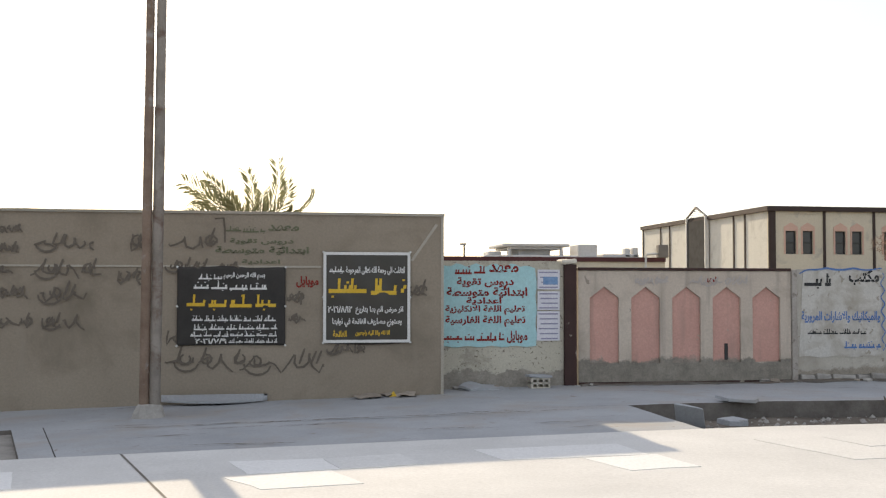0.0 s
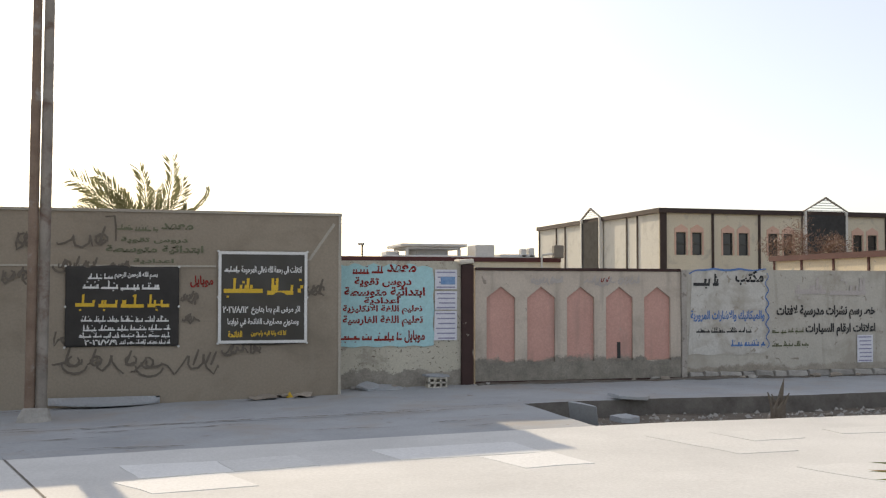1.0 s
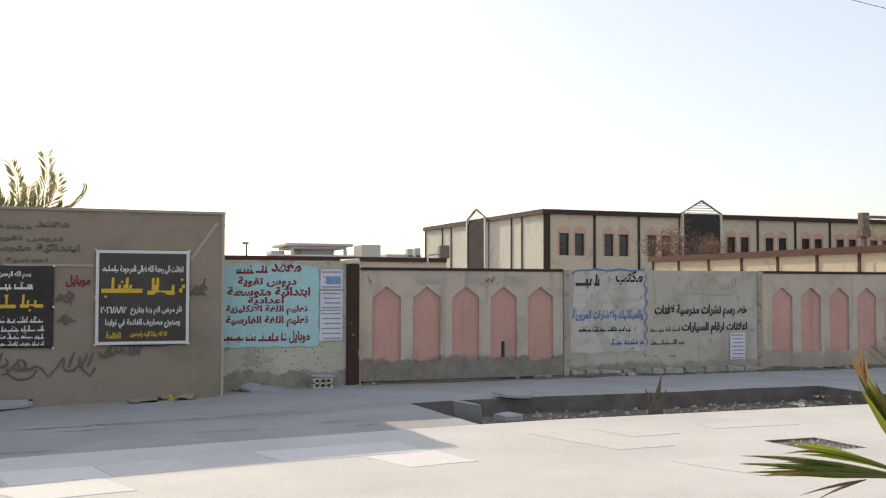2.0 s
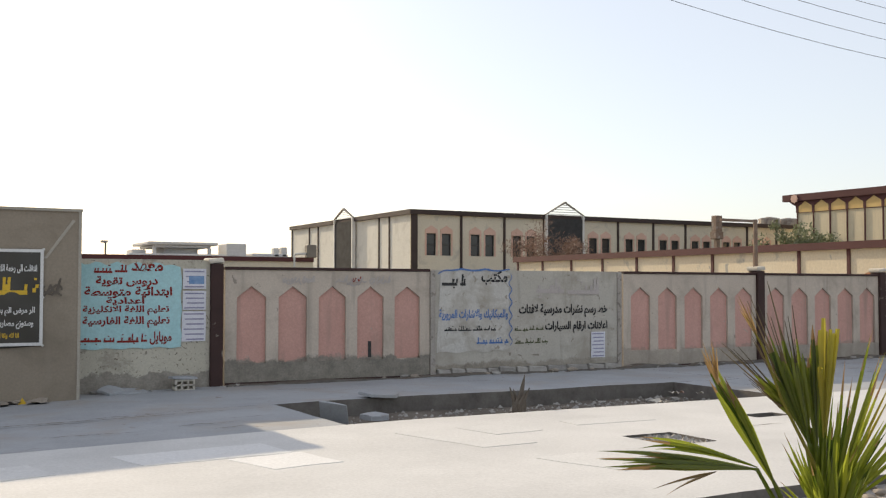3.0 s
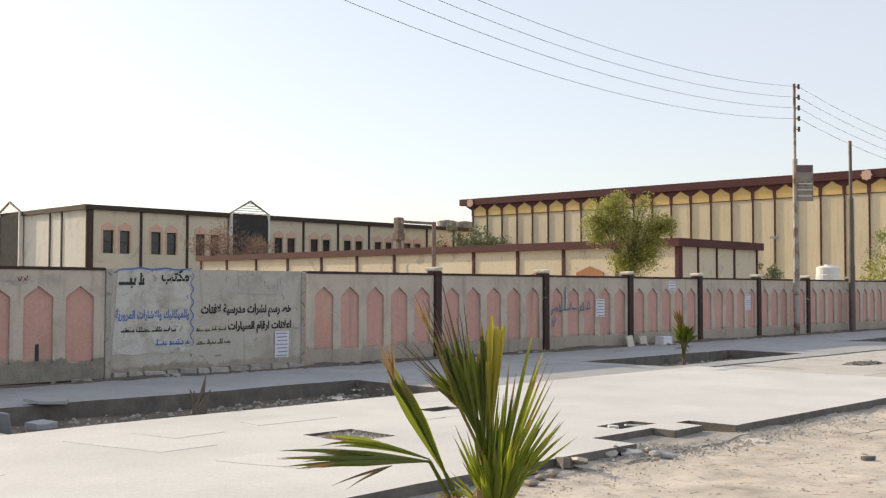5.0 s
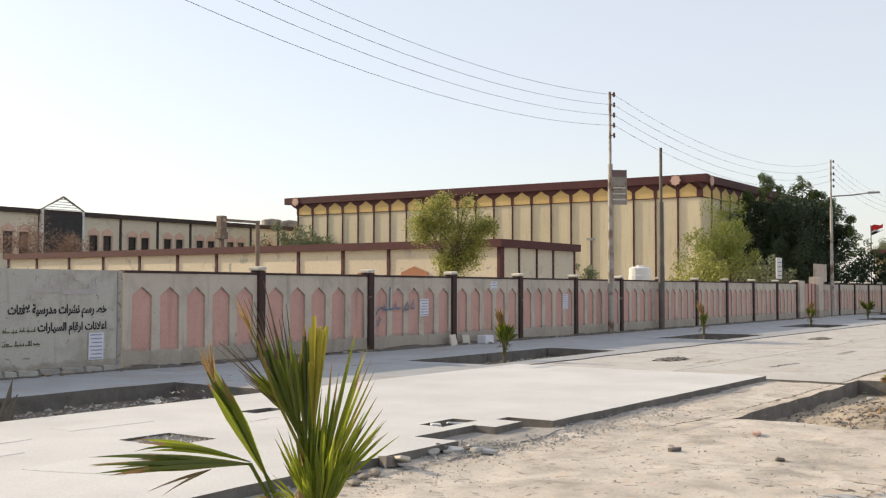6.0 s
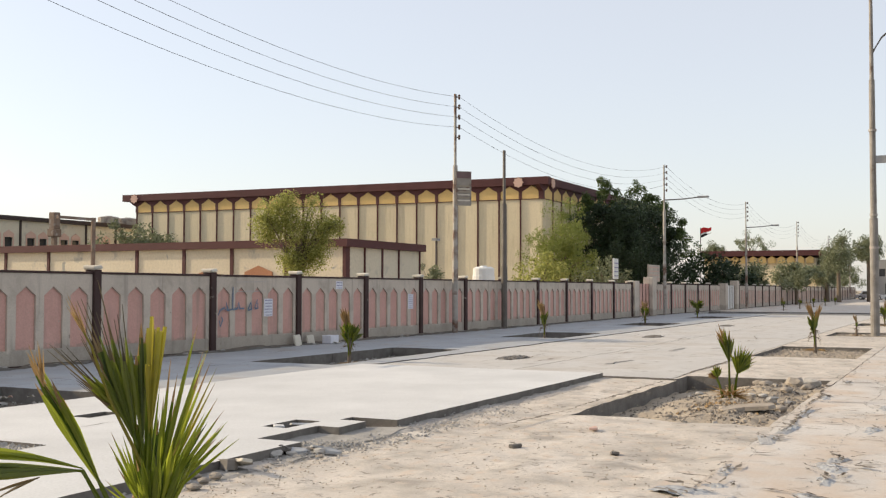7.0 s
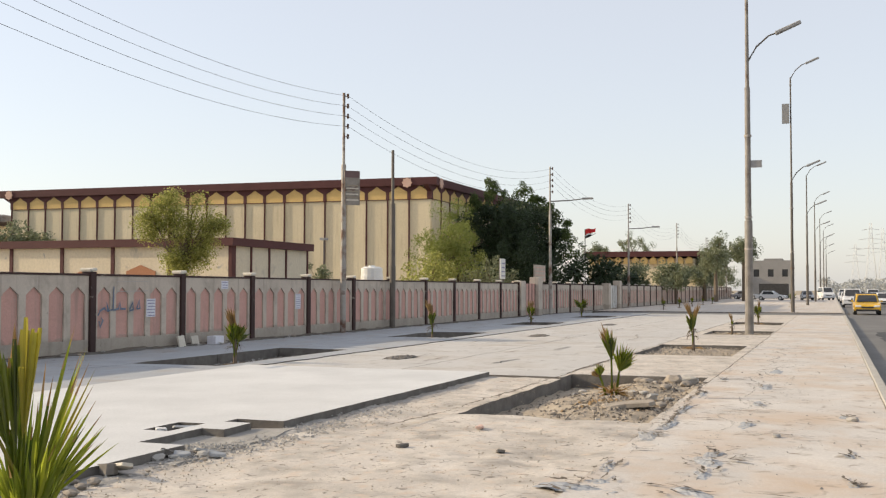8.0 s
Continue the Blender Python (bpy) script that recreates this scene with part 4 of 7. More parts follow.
def facade(parent, n, w, origin, turn, start=-0.55, badges=(1.3, 0.2)):
    m = Matrix.Translation(origin) @ Matrix.Rotation(turn, 4, "Z")

    def add(name, bm, material, owner=parent):
        bm.transform(m)
        return part(name, bm, material, owner)
    for k in range(n):
        a = k * w
        bm = bmesh.new()
        box(bm, a + 0.05, a + w - 0.05, 0.0, 0.3, 0, 8.68)
        pan = add("wall_panel", bm, M_HALL)
        bm = bmesh.new()
        mid = a + w / 2
        prism(bm, [(a + 0.13, 8.73), (a + w - 0.13, 8.73), (a + w - 0.13, 9.28), (mid + 0.3, 9.52), (mid, 9.73), (mid - 0.3, 9.52), (a + 0.13, 9.28)], -0.05, 0.3)
        add("arch_head", bm, M_HALLTOP, pan)
        bm = bmesh.new()
        box(bm, a + 0.05, a + w - 0.05, -0.08, 0.3, 8.68, 8.73)
        add("string_course", bm, M_FASCIA, pan)
        bm = bmesh.new()
        if k or start < 0:                    # no fin at the corner
            box(bm, a - 0.05, a + 0.05, -0.1, 0.3, 0, 8.73)
            add("fin", bm, M_FASCIA)
        bm = bmesh.new()
        prism(bm, [(a - 0.13, 8.73), (a + 0.13, 8.73), (a + 0.13, 9.28), (mid - 0.3, 9.52), (mid, 9.73), (mid, 9.77), (mid - w, 9.77), (mid - w, 9.73), (mid - w + 0.3, 9.52), (a - 0.13, 9.28)], -0.09, 0.3)
        add("spandrel", bm, M_FASCIA)
    L = n * w
    bm = bmesh.new()
    prism(bm, [(start, 9.75), (L + 0.55, 9.75), (L + 0.55, hall_roof_z), (start, hall_roof_z)], -0.3, 0.3)
    fas = add("fascia", bm, M_FASCIA)
    for xe in (badges[0], L - badges[1]):
        bm = bmesh.new()
        pts = [(xe + r * math.cos(q * math.pi / 8), 9.95 + r * math.sin(q * math.pi / 8)) for q in range(16) for r in ((0.42, 0.32)[q % 2],)]
        prism(bm, pts, -0.36, -0.3)
        add("emblem", bm, M_ROSE, fas)


LONG = 38.07
facade(hall, 22, LONG / 22, (-0.04 * LONG, LONG, 0), 0.04 - math.pi / 2, -1.45, (-0.1, 1.8))
facade(hall, 18, 1.95, (0, 0, 0), 0.0, 0.303)
for nm, z0, z1, mt in (("core", 0.0, 9.9, M_HALL), ("roof", hall_roof_z - 0.02, hall_roof_z + 0.03, M_CUT)):
    bm = bmesh.new()
    plan = [(0.28, 0.28), (35, 0.28), (35, LONG), (0.28 - 0.04 * LONG, LONG)]
    lo, hi = [bm.verts.new((x, y, z0)) for x, y in plan], [bm.verts.new((x, y, z1)) for x, y in plan]
    bm.faces.new(lo[::-1])
    bm.faces.new(hi)
    for k in range(4):
        bm.faces.new((lo[k], lo[(k + 1) % 4], hi[(k + 1) % 4], hi[k]))
    part(nm, bm, mt, hall)

# low annex in front of it
annex = thing("annex", (36.2, 22.4, -0.34), "low cream annex with maroon fascia and fins, plaster patched", "building")
pil = [0.0, 2.85, 5.65, 8.25, 10.95, 13.6, 16.4, 19.25, 22.2, 25.2, 28.2, 31.2, 34.0]
for a, c in zip(pil, pil[1:]):
    bm = bmesh.new()
    box(bm, 0, 0.25, a + 0.08, c - 0.08, 0, 3.66)
    pan = part("wall_panel", bm, M_ANNEX, annex)
    top = {5.65: 2.78, 8.25: 2.55, 2.85: 2.92}.get(a)
    if top is None:
        continue
    mid = (a + c) / 2
    bm = bmesh.new()
    vs = [(mid - 0.75, 2.0), (mid + 0.75, 2.0), (mid + 0.7, top - 0.26), (mid, top), (mid - 0.7, top - 0.26)]
    prism(bm, vs, 0.0, 0.06)
    bm.transform(Matrix(((0, 1, 0, -0.06), (1, 0, 0, 0), (0, 0, 1, 0), (0, 0, 0, 1))))
    part("arch_head", bm, M_TERRA, pan, "terracotta pointed arch head")
for a in pil:
    bm = bmesh.new()
    box(bm, -0.06, 0.25, a - 0.08, a + 0.08, 0, 3.66)
    part("fin", bm, M_FASCIA, annex)
bm = bmesh.new()
box(bm, -0.2, 0.4, -0.2, 34.3, 3.66, 3.98)
part("fascia", bm, M_FASCIA, annex)
for a, c in zip((0.0, 1.52, 3.0, 4.46), (1.52, 3.0, 4.46, 6.44)):
    bm = bmesh.new()
    box(bm, a + 0.05, c - 0.05, 0, 0.25, 0, 3.66)
    part("wall_panel", bm, M_SCHOOL, annex)
    bm = bmesh.new()
    box(bm, c - 0.05, c + 0.05, -0.05, 0.25, 0, 3.66)
    part("fin", bm, M_FASCIA, annex)
bm = bmesh.new()
box(bm, 0.4, 6.75, -0.2, 0.4, 3.662, 3.98)
part("fascia", bm, M_FASCIA, annex)
bm = bmesh.new()
box(bm, 0.4, 6.6, 0.4, 34.3, 3.6, 3.9)
part("roof", bm, M_CUT, annex)
bm = bmesh.new()
box(bm, 6.4, 6.6, 0.25, 34.0, 0, 3.6)
part("back_wall", bm, M_SCHOOL, annex)

# two-storey school block
school = thing("school_block", (34.9, 71.4, -0.34), "two-storey cream school block with maroon bands and gabled bays", "building")
ROOF = 8.05
bays = [1.75, 5.62, 9.6, 13.42, 17.18, 21.0, 24.85, 28.5, 32.2, 35.9, 39.6, 43.2, 46.85, 50.5]
SIDE_X = 1.29                                 # the block begins this far along its origin
wins = []
for k, (a, c) in enumerate(zip(bays, bays[1:])):
    if k == 3:
        continue
    mid = (a + c) / 2
    wins += [(mid - 1.12, mid - 0.29, 4.55, 6.25), (mid + 0.22, mid + 1.04, 4.55, 6.25)]
front = cut_face("front_wall", school, M_SCHOOL, 50.5 - SIDE_X, 0, ROOF - 0.36, [(a - SIDE_X, c - SIDE_X, e, f) for a, c, e, f in wins])
front.location.x = SIDE_X
for a, c, e, f in wins:
    win = thing("window", (0, 0, 0), "", "")
    win.parent = school
    bm = bmesh.new()
    box(bm, a, c, 0.16, 0.2, e, f)
    part("pane", bm, M_GLASS, win)
    bm = bmesh.new()
    for q in ((a, a + 0.07, e, f), (c - 0.07, c, e, f), (a + 0.07, c - 0.07, f - 0.07, f), (a + 0.07, c - 0.07, e, e + 0.07), (a + 0.07, c - 0.07, (e + f) / 2 - 0.03, (e + f) / 2 + 0.03)):
        box(bm, q[0], q[1], 0.08, 0.155, q[2], q[3])
    part("window_frame", bm, M_SCREEN, win)
    bm = bmesh.new()
    for q in ((a - 0.13, a - 0.01), (c + 0.01, c + 0.13)):
        box(bm, q[0], q[1], -0.05, 0.0, e, f)
    m = (a + c) / 2
    prism(bm, [(a - 0.13, f + 0.01), (c + 0.13, f + 0.01), (c + 0.13, f + 0.3), (m, f + 0.62), (a - 0.13, f + 0.3)], -0.05, 0.0)
    part("surround", bm, M_ROSE, win)
for a in bays[1:]:
    bm = bmesh.new()
    box(bm, a - 0.09, a + 0.09, -0.1, 0.0, 0, ROOF - 0.36)
    part("fin", bm, M_DARKBAND, school)
bm = bmesh.new()
box(bm, SIDE_X - 0.08, SIDE_X + 0.46, -0.12, 0.0, 0, ROOF - 0.36)
part("fin", bm, M_DARKBAND, school)
bm = bmesh.new()
box(bm, SIDE_X - 0.25, 50.5, -0.25, 0.3, ROOF - 0.36, ROOF)
part("fascia", bm, M_DARKBAND, school)
bm = bmesh.new()
box(bm, SIDE_X, SIDE_X + 0.3, 0.3, 25.9, 0, ROOF - 0.36)
part("side_wall", bm, M_SIDEWALL, school)
bm = bmesh.new()
box(bm, SIDE_X - 0.25, SIDE_X + 0.3, 0.3, 26.0, ROOF - 0.36, ROOF)
part("fascia", bm, M_DARKBAND, school)
for a in (3.85, 5.8, 19.0, 21.2, 25.8):
    bm = bmesh.new()
    box(bm, SIDE_X - 0.08, SIDE_X, a - 0.09, a + 0.09, 0, ROOF - 0.36)
    part("fin", bm, M_DARKBAND, school)
bm = bmesh.new()
box(bm, SIDE_X + 0.3, 50.5, 0.3, 25.9, ROOF - 0.5, ROOF - 0.3)
part("roof", bm, M_CUT, school)


def gable(parent, w, m, steep=0.26):
    """A projecting bay: dark grille, white posts, louvred pointed head."""
    g = thing("gable_bay", (0, 0, 0), "", "")
    g.parent = parent
    for nm, q, mt in (("grille", (0.15, w - 0.15, -0.35, -0.28, 0, ROOF - 0.3), M_SCREEN), ("post", (-0.02, 0.15, -0.42, -0.1, 0, ROOF), M_FRAME), ("post", (w - 0.15, w + 0.02, -0.42, -0.1, 0, ROOF), M_FRAME)):
        bm = bmesh.new()
        box(bm, *q)
        bm.transform(m)
        part(nm, bm, mt, g)
    h = w * steep
    for k in range(5):
        z = ROOF + h * k / 5
        half = (w / 2 - 0.1) * (1 - k / 5)
        bm = bmesh.new()
        box(bm, w / 2 - half, w / 2 + half, -0.34, -0.3, z + 0.02, z + 0.02 + h / 16)
        bm.transform(m)
        part("louvre", bm, M_FRAME, g)
    for s in (-1, 1):
        bm = bmesh.new()
        prism(bm, [(w / 2 + s * w / 2, ROOF - 0.02), (w / 2 + s * (w / 2 + 0.12), ROOF - 0.02), (w / 2, ROOF + h + 0.14), (w / 2, ROOF + h)], -0.42, -0.25)
        bm.transform(m)
        part("rafter", bm, M_GALV, g)


gable(school, 3.8, Matrix.Translation((13.4, 0, 0)))
gable(school, 4.05, Matrix.Translation((SIDE_X, 14.4, 0)) @ Matrix.Rotation(-math.pi / 2, 4, "Z"), 0.19)


def tank_unit(at, r, h, material, label):
    ob = thing("water_tank", at, label, "water tank")
    bm = bmesh.new()
    tube(bm, [(0, 0, 0), (0, 0, h * 0.3), (0, 0, h * 0.32), (0, 0, h * 0.6), (0, 0, h * 0.62), (0, 0, h * 0.88), (0, 0, h * 0.95)], [r, r, r * 1.04, r * 1.04, r, r, r * 0.7], 20)
    part("body", bm, material, ob, smooth=False)
    bm = bmesh.new()
    tube(bm, [(0, 0, h * 0.95), (0, 0, h)], [r * 0.32, r * 0.3], 14)
    part("lid", bm, material, ob)


tank_unit((44.5, 20.0, 1.55), 0.5, 1.15, M_TANK, "white plastic water tank on a stand behind the wall")
bm = bmesh.new()
for a in (43.95, 44.95):
    for c in (19.5, 20.4):
        box(bm, a, a + 0.1, c, c + 0.1, -0.34, 1.5)
box(bm, 43.9, 45.1, 19.4, 20.6, 1.5, 1.55)
solo("tank_stand", bm, M_RUST, "rusted steel stand under a water tank", "stand")
tank_unit((82.5, 80.0, 7.7), 1.1, 1.5, M_GALV, "grey roof tank on the school block")
tank_unit((85.3, 80.0, 7.7), 1.1, 1.5, M_GALV, "grey roof tank on the school block")

# distant buildings
def far_block(name, x0, x1, y, z, depth, material, label, windows=0, extra=()):
    ob = thing(name, (x0, y, -0.34), label, "building")
    n = max(windows, 0)
    w = x1 - x0
    op = [(w * (k + 0.3) / n, w * (k + 0.7) / n, z * 0.6, z * 0.8) for k in range(n)]
    cut_face("front_wall", ob, material, w, 0, z + 0.34, op)
    for o in op:
        bm = bmesh.new()
        box(bm, o[0], o[1], 0.15, 0.2, o[2], o[3])
        part("window", bm, M_GLASS, ob)
    bm = bmesh.new()
    box(bm, 0, w, 0.3, depth, 0, z + 0.3)
    part("body", bm, material, ob)
    for e in extra:
        bm = bmesh.new()
        box(bm, *e)
        soften(bm, 0.1)
        part("roof_box", bm, material, ob)
    return ob


M_FARGREY = mat("pale_grey_render", (0.52, 0.51, 0.49), (0.60, 0.59, 0.57), 0.2, 0.9, 0.1, 4)
far_block("far_villa", 25.5, 44.6, 120, 5.5, 14, M_FARGREY, "distant grey villa with roof pavilion and parapets", 7,
          extra=[(4.2, 8.2, 2, 7, 5.8, 6.75), (2.0, 10.2, 0.5, 8.5, 7.0, 7.35), (2.8, 9.4, 0.8, 8.2, 6.7, 7.02), (-0.3, 10.8, -0.4, 0.2, 5.6, 5.95), (2.7, 3.1, 0.9, 1.3, 5.8, 6.75), (9.1, 9.5, 0.9, 1.3, 5.8, 6.75), (0.8, 2.4, 3, 6, 5.8, 6.5), (11.2, 13.6, 0.5, 4, 5.8, 7.3), (17.2, 17.9, 1, 2, 5.8, 6.9), (18.2, 18.9, 1, 2, 5.8, 7.0), (14.5, 19, 1, 5, 5.8, 6.2)])
far_block("inner_wall", 4.0, 22.9, 58.0, 3.2, 0.5, M_SCHOOL, "long low cream yard wall with a dark top")
bm = bmesh.new()
box(bm, 4.0, 22.9, 57.9, 58.6, 3.2, 3.45)
solo("wall_capping", bm, M_FASCIA, "dark brown capping on the yard wall", "capping", kind="structure")
M_CEMENT = mat("grey_cement_blockwork", (0.23, 0.222, 0.214), (0.30, 0.292, 0.28), 0.3, 0.9, 0.1, 4)
far_block("grey_house", 0, 9, 0, 8.0, 12, M_CEMENT, "distant grey two-storey house", 3, extra=[(3, 7, 1, 5, 8.3, 8.8), (-1.5, 0, -1, 6, 0, 5.5)])
ob = bpy.data.objects["grey_house"]
ob.location, ob.rotation_euler = (240, 17, -0.34), (0, 0, -math.pi / 2)
far_block("shed", 0, 5, 0, 2.7, 5, M_SCREEN, "dark low roadside shed", 0)
ob = bpy.data.objects["shed"]
ob.location, ob.rotation_euler = (200, 12.5, -0.34), (0, 0, -math.pi / 2)
far_hall = thing("far_hall", (150, 18, -0.34), "distant ochre hall with oxblood fascia", "building")
bm = bmesh.new()
box(bm, 0, 22, 0, 15, 0, 6.3)
part("body", bm, M_HALL, far_hall)
bm = bmesh.new()
box(bm, -0.8, 22, -0.8, 15.5, 6.6, 7.35)
part("fascia", bm, M_FASCIA, far_hall)
for k in range(12):
    bm = bmesh.new()
    a = 0.1 + k * 1.25
    prism(bm, [(a + 0.15, 5.6), (a + 1.1, 5.6), (a + 1.1, 6.3), (a + 0.62, 6.6), (a + 0.15, 6.3)], 0.3, 0.6)
    bm.transform(Matrix(((0, 1, 0, -0.65), (1, 0, 0, 0), (0, 0, 1, 0), (0, 0, 0, 1))))
    part("arch_head", bm, M_HALLTOP, far_hall)


# ---- poles, lamps, wires ----
def pole_ob(name, at, h, r0, r1, material, label, category, group="", sides=12):
    ob = thing(name, at, label, category, group)
    bm = bmesh.new()
    tube(bm, [(0, 0, -0.3), (0, 0, h * 0.35), (0, 0, h * 0.352), (0, 0, h * 0.7), (0, 0, h * 0.702), (0, 0, h)], [r0, r0, r0 * 0.86, r0 * 0.82, r1, r1], sides)
    part("shaft", bm, material, ob, smooth=False)
    return ob


twin = thing("twin_pole", (-1.53, 14.75, -0.12), "pair of tall rusted steel poles strapped together", "pole")
for dx, mt, r in ((-0.068, M_RUST, 0.066), (0.072, M_GALV, 0.074)):
    bm = bmesh.new()
    k = 0.016 if dx > 0 else 0.012
    tube(bm, [(dx, 0, -0.2), (dx + k, 0, 1.6), (dx + 2 * k, 0, 4.2), (dx + 2 * k, 0, 4.21), (dx + 4 * k, 0, 11.2)], [r, r, r * 0.98, r * 0.9, r * 0.8], 14)
    part("shaft", bm, mt, twin)
bm = bmesh.new()
tube(bm, [(0, 0, -0.1), (0, 0, 0.05), (0.02, 0, 0.16)], [0.26, 0.21, 0.15], 12)
rough_up(bm, 0.05, 5)
part("footing", bm, M_CUT, twin)
POWER = [(34.45, 8.75), (64.3, 9.35), (91.5, 9.1), (122.0, 9.2), (152.0, 9.0), (182.0, 9.0)]
ARMS = []
for k, (x, h) in enumerate(POWER):
    p = pole_ob("power_pole", (x, 16.62, 0), h, 0.105, 0.05, M_PALE, "slim steel power pole with stacked brown insulators", "power pole", "power poles along the wall")
    spots = []
    for j in range(5):
        z = h - 0.12 - j * 0.37
        bm = bmesh.new()
        tube(bm, [(0, 0, z), (0, -0.16, z)], 0.018, 6)
        arm = part("bracket", bm, M_POLE, p)
        bm = bmesh.new()
        tube(bm, [(0, -0.16, z - 0.09), (0, -0.16, z - 0.03), (0, -0.16, z), (0, -0.16, z + 0.05), (0, -0.16, z + 0.09)], [0.03, 0.055, 0.035, 0.055, 0.025], 8)
        part("insulator", bm, M_PORC, arm)
        spots.append((x, 16.46, z))
    ARMS.append(spots)
    if k in (1, 2):
        bm = bmesh.new()
        tube(bm, [(0, 0, h - 2.2), (0.3, -1.2, h - 2.15), (0.5, -2.0, h - 2.05)], [0.04, 0.035, 0.03], 8)
        part("lamp_arm", bm, M_POLE, p)
        bm = bmesh.new()
        box(bm, 0.35, 0.6, -2.65, -1.95, h - 2.1, h - 1.98)
        soften(bm, 0.04)
        part("lamp_head", bm, M_LAMP, p)
ARMS.insert(0, [(-1.45, 14.9, z) for z in (10.95, 10.6, 10.26, 9.75)])
for spots, nxt in zip(ARMS, ARMS[1:]):
    for j in range(4):
        a, c = Vector(spots[j]), Vector(nxt[j])
        sag = 0.0013 * (c - a).length ** 2
        cu = bpy.data.curves.new("power_cable", "CURVE")
        cu.dimensions, cu.bevel_depth, cu.bevel_resolution = "3D", 0.0055, 1
        sp = cu.splines.new("POLY")
        sp.points.add(24)
        for i in range(25):
            s = i / 24
            q = a.lerp(c, s)
            sp.points[i].co = (q.x, q.y, q.z - 4 * sag * s * (1 - s), 1)
        cu.materials.append(M_WIRE)
        ob = new("power_cable", bpy.data.meshes.new_from_object(new("tmp", cu)))
        bpy.data.objects.remove(bpy.data.objects["tmp"])
        tagged(ob, "thin black power cable sagging between poles", "cable", "power cables")

# board on the first power pole
M_MAUVE = mat("faded_maroon_sheet", (0.13, 0.085, 0.085), (0.18, 0.12, 0.12), 3.0, 0.7, 0.1)
board = thing("pole_sign", (34.45, 16.42, 4.75), "grey and maroon notice board on the power pole", "sign")
bm = bmesh.new()
box(bm, -0.16, 0.42, -0.02, 0.02, -0.1, 1.15)
part("panel", bm, M_GALV, board)
board.rotation_euler = (0, 0, radians(-48))
bm = bmesh.new()
box(bm, -0.14, 0.40, -0.028, -0.021, 0.9, 1.13)
part("header", bm, M_MAUVE, board)
for k in range(6):
    bm = bmesh.new()
    box(bm, -0.1 + 0.04 * (k % 2), 0.36, -0.028, -0.021, 0.06 + k * 0.105, 0.11 + k * 0.105)
    part("line", bm, M_GREY if k % 2 else M_STONE, board)
for z in (0.3, 0.9):
    bm = bmesh.new()
    tube(bm, [(-0.149, 0.134, z), (0.1, 0.0, z)], 0.025, 6)
    part("bracket", bm, M_POLE, board)
spare = pole_ob("plain_pole", (39.2, 16.7, 0), 7.25, 0.12, 0.06, M_POLE, "plain dark tapering steel pole", "pole")
yard_post = pole_ob("yard_post", (17.7, 17.6, 0), 3.2, 0.06, 0.05, M_RUST, "weathered wooden post with a beam behind the wall", "post")
bm = bmesh.new()
box(bm, -1.05, 0.05, -0.03, 0.03, 3.13, 3.19)
part("beam", bm, M_RUST, yard_post)

M_POST = mat("grey_brown_lamp_post", (0.17, 0.155, 0.14), (0.30, 0.28, 0.255), 2.5, 0.65, 0.3, 40, metal=0.2, stain=((0.12, 0.085, 0.065), 2.2, 0.55, 0.68))
for k, x in enumerate((41.3, 79.2, 115.0, 150.0, 187.0, 224.0, 262.0)):
    s = thing("street_lamp", (x, 2.95 - (x - 41.3) * 0.008, 0), "tall stepped steel street lamp with a cobra head" if k else "tall stepped concrete-footed street lamp with a small side box", "street lamp", "street lamps by the kerb")
    tall = 12.9 if k == 0 else 16.9 if k == 1 else 13.5
    bm = bmesh.new()
    tube(bm, [(0, 0, -0.2), (0, 0, 4.2), (0, 0, 4.22), (0, 0, 9.3), (0, 0, 9.32), (0, 0, tall)], [q * (1.0 if k == 0 else 0.85) for q in (0.16, 0.145, 0.115, 0.1, 0.075, 0.06)], 14)
    part("shaft", bm, M_POST if k == 0 else M_POLE, s)
    for z0 in ((10.25,) if k == 0 else (9.4, tall - 0.1)):
        bm = bmesh.new()
        tube(bm, [(0, 0, z0 - 0.5), (0, 0, z0), (0.05, -0.35, z0 + 0.6), (0.1, -0.8, z0 + 1.0), (0.12, -1.15, z0 + 1.1)], [0.07, 0.045, 0.035, 0.032, 0.03], 8)
        arm = part("arm", bm, M_POLE, s)
        bm = bmesh.new()
        box(bm, -0.12, 0.12, -0.5, 0.5, -0.07, 0.07)
        for v in bm.verts:
            if v.co.y < 0:
                v.co.x *= 0.6
        soften(bm, 0.03)
        bm.transform(Matrix.Translation((0.12, -1.5, z0 + 1.25)) @ Matrix.Rotation(radians(-22), 4, "X"))
        part("lamp_head", bm, M_LAMP, arm)
    for z in (3.1, 4.3, 7.4):
        bm = bmesh.new()
        tube(bm, [(0, 0, z), (0, 0, z + 0.08)], 0.17 if z < 4.25 else 0.14, 12)
        part("clamp", bm, M_PALE, s)
    if k < 2:
        bm = bmesh.new()
        box(bm, -0.05, 0.2, -0.5, -0.1, 6.25, 6.5) if k == 0 else box(bm, -0.1, 0.15, 0.1, 0.6, 13.6, 15.0)
        part("side_box", bm, M_LAMP, s)

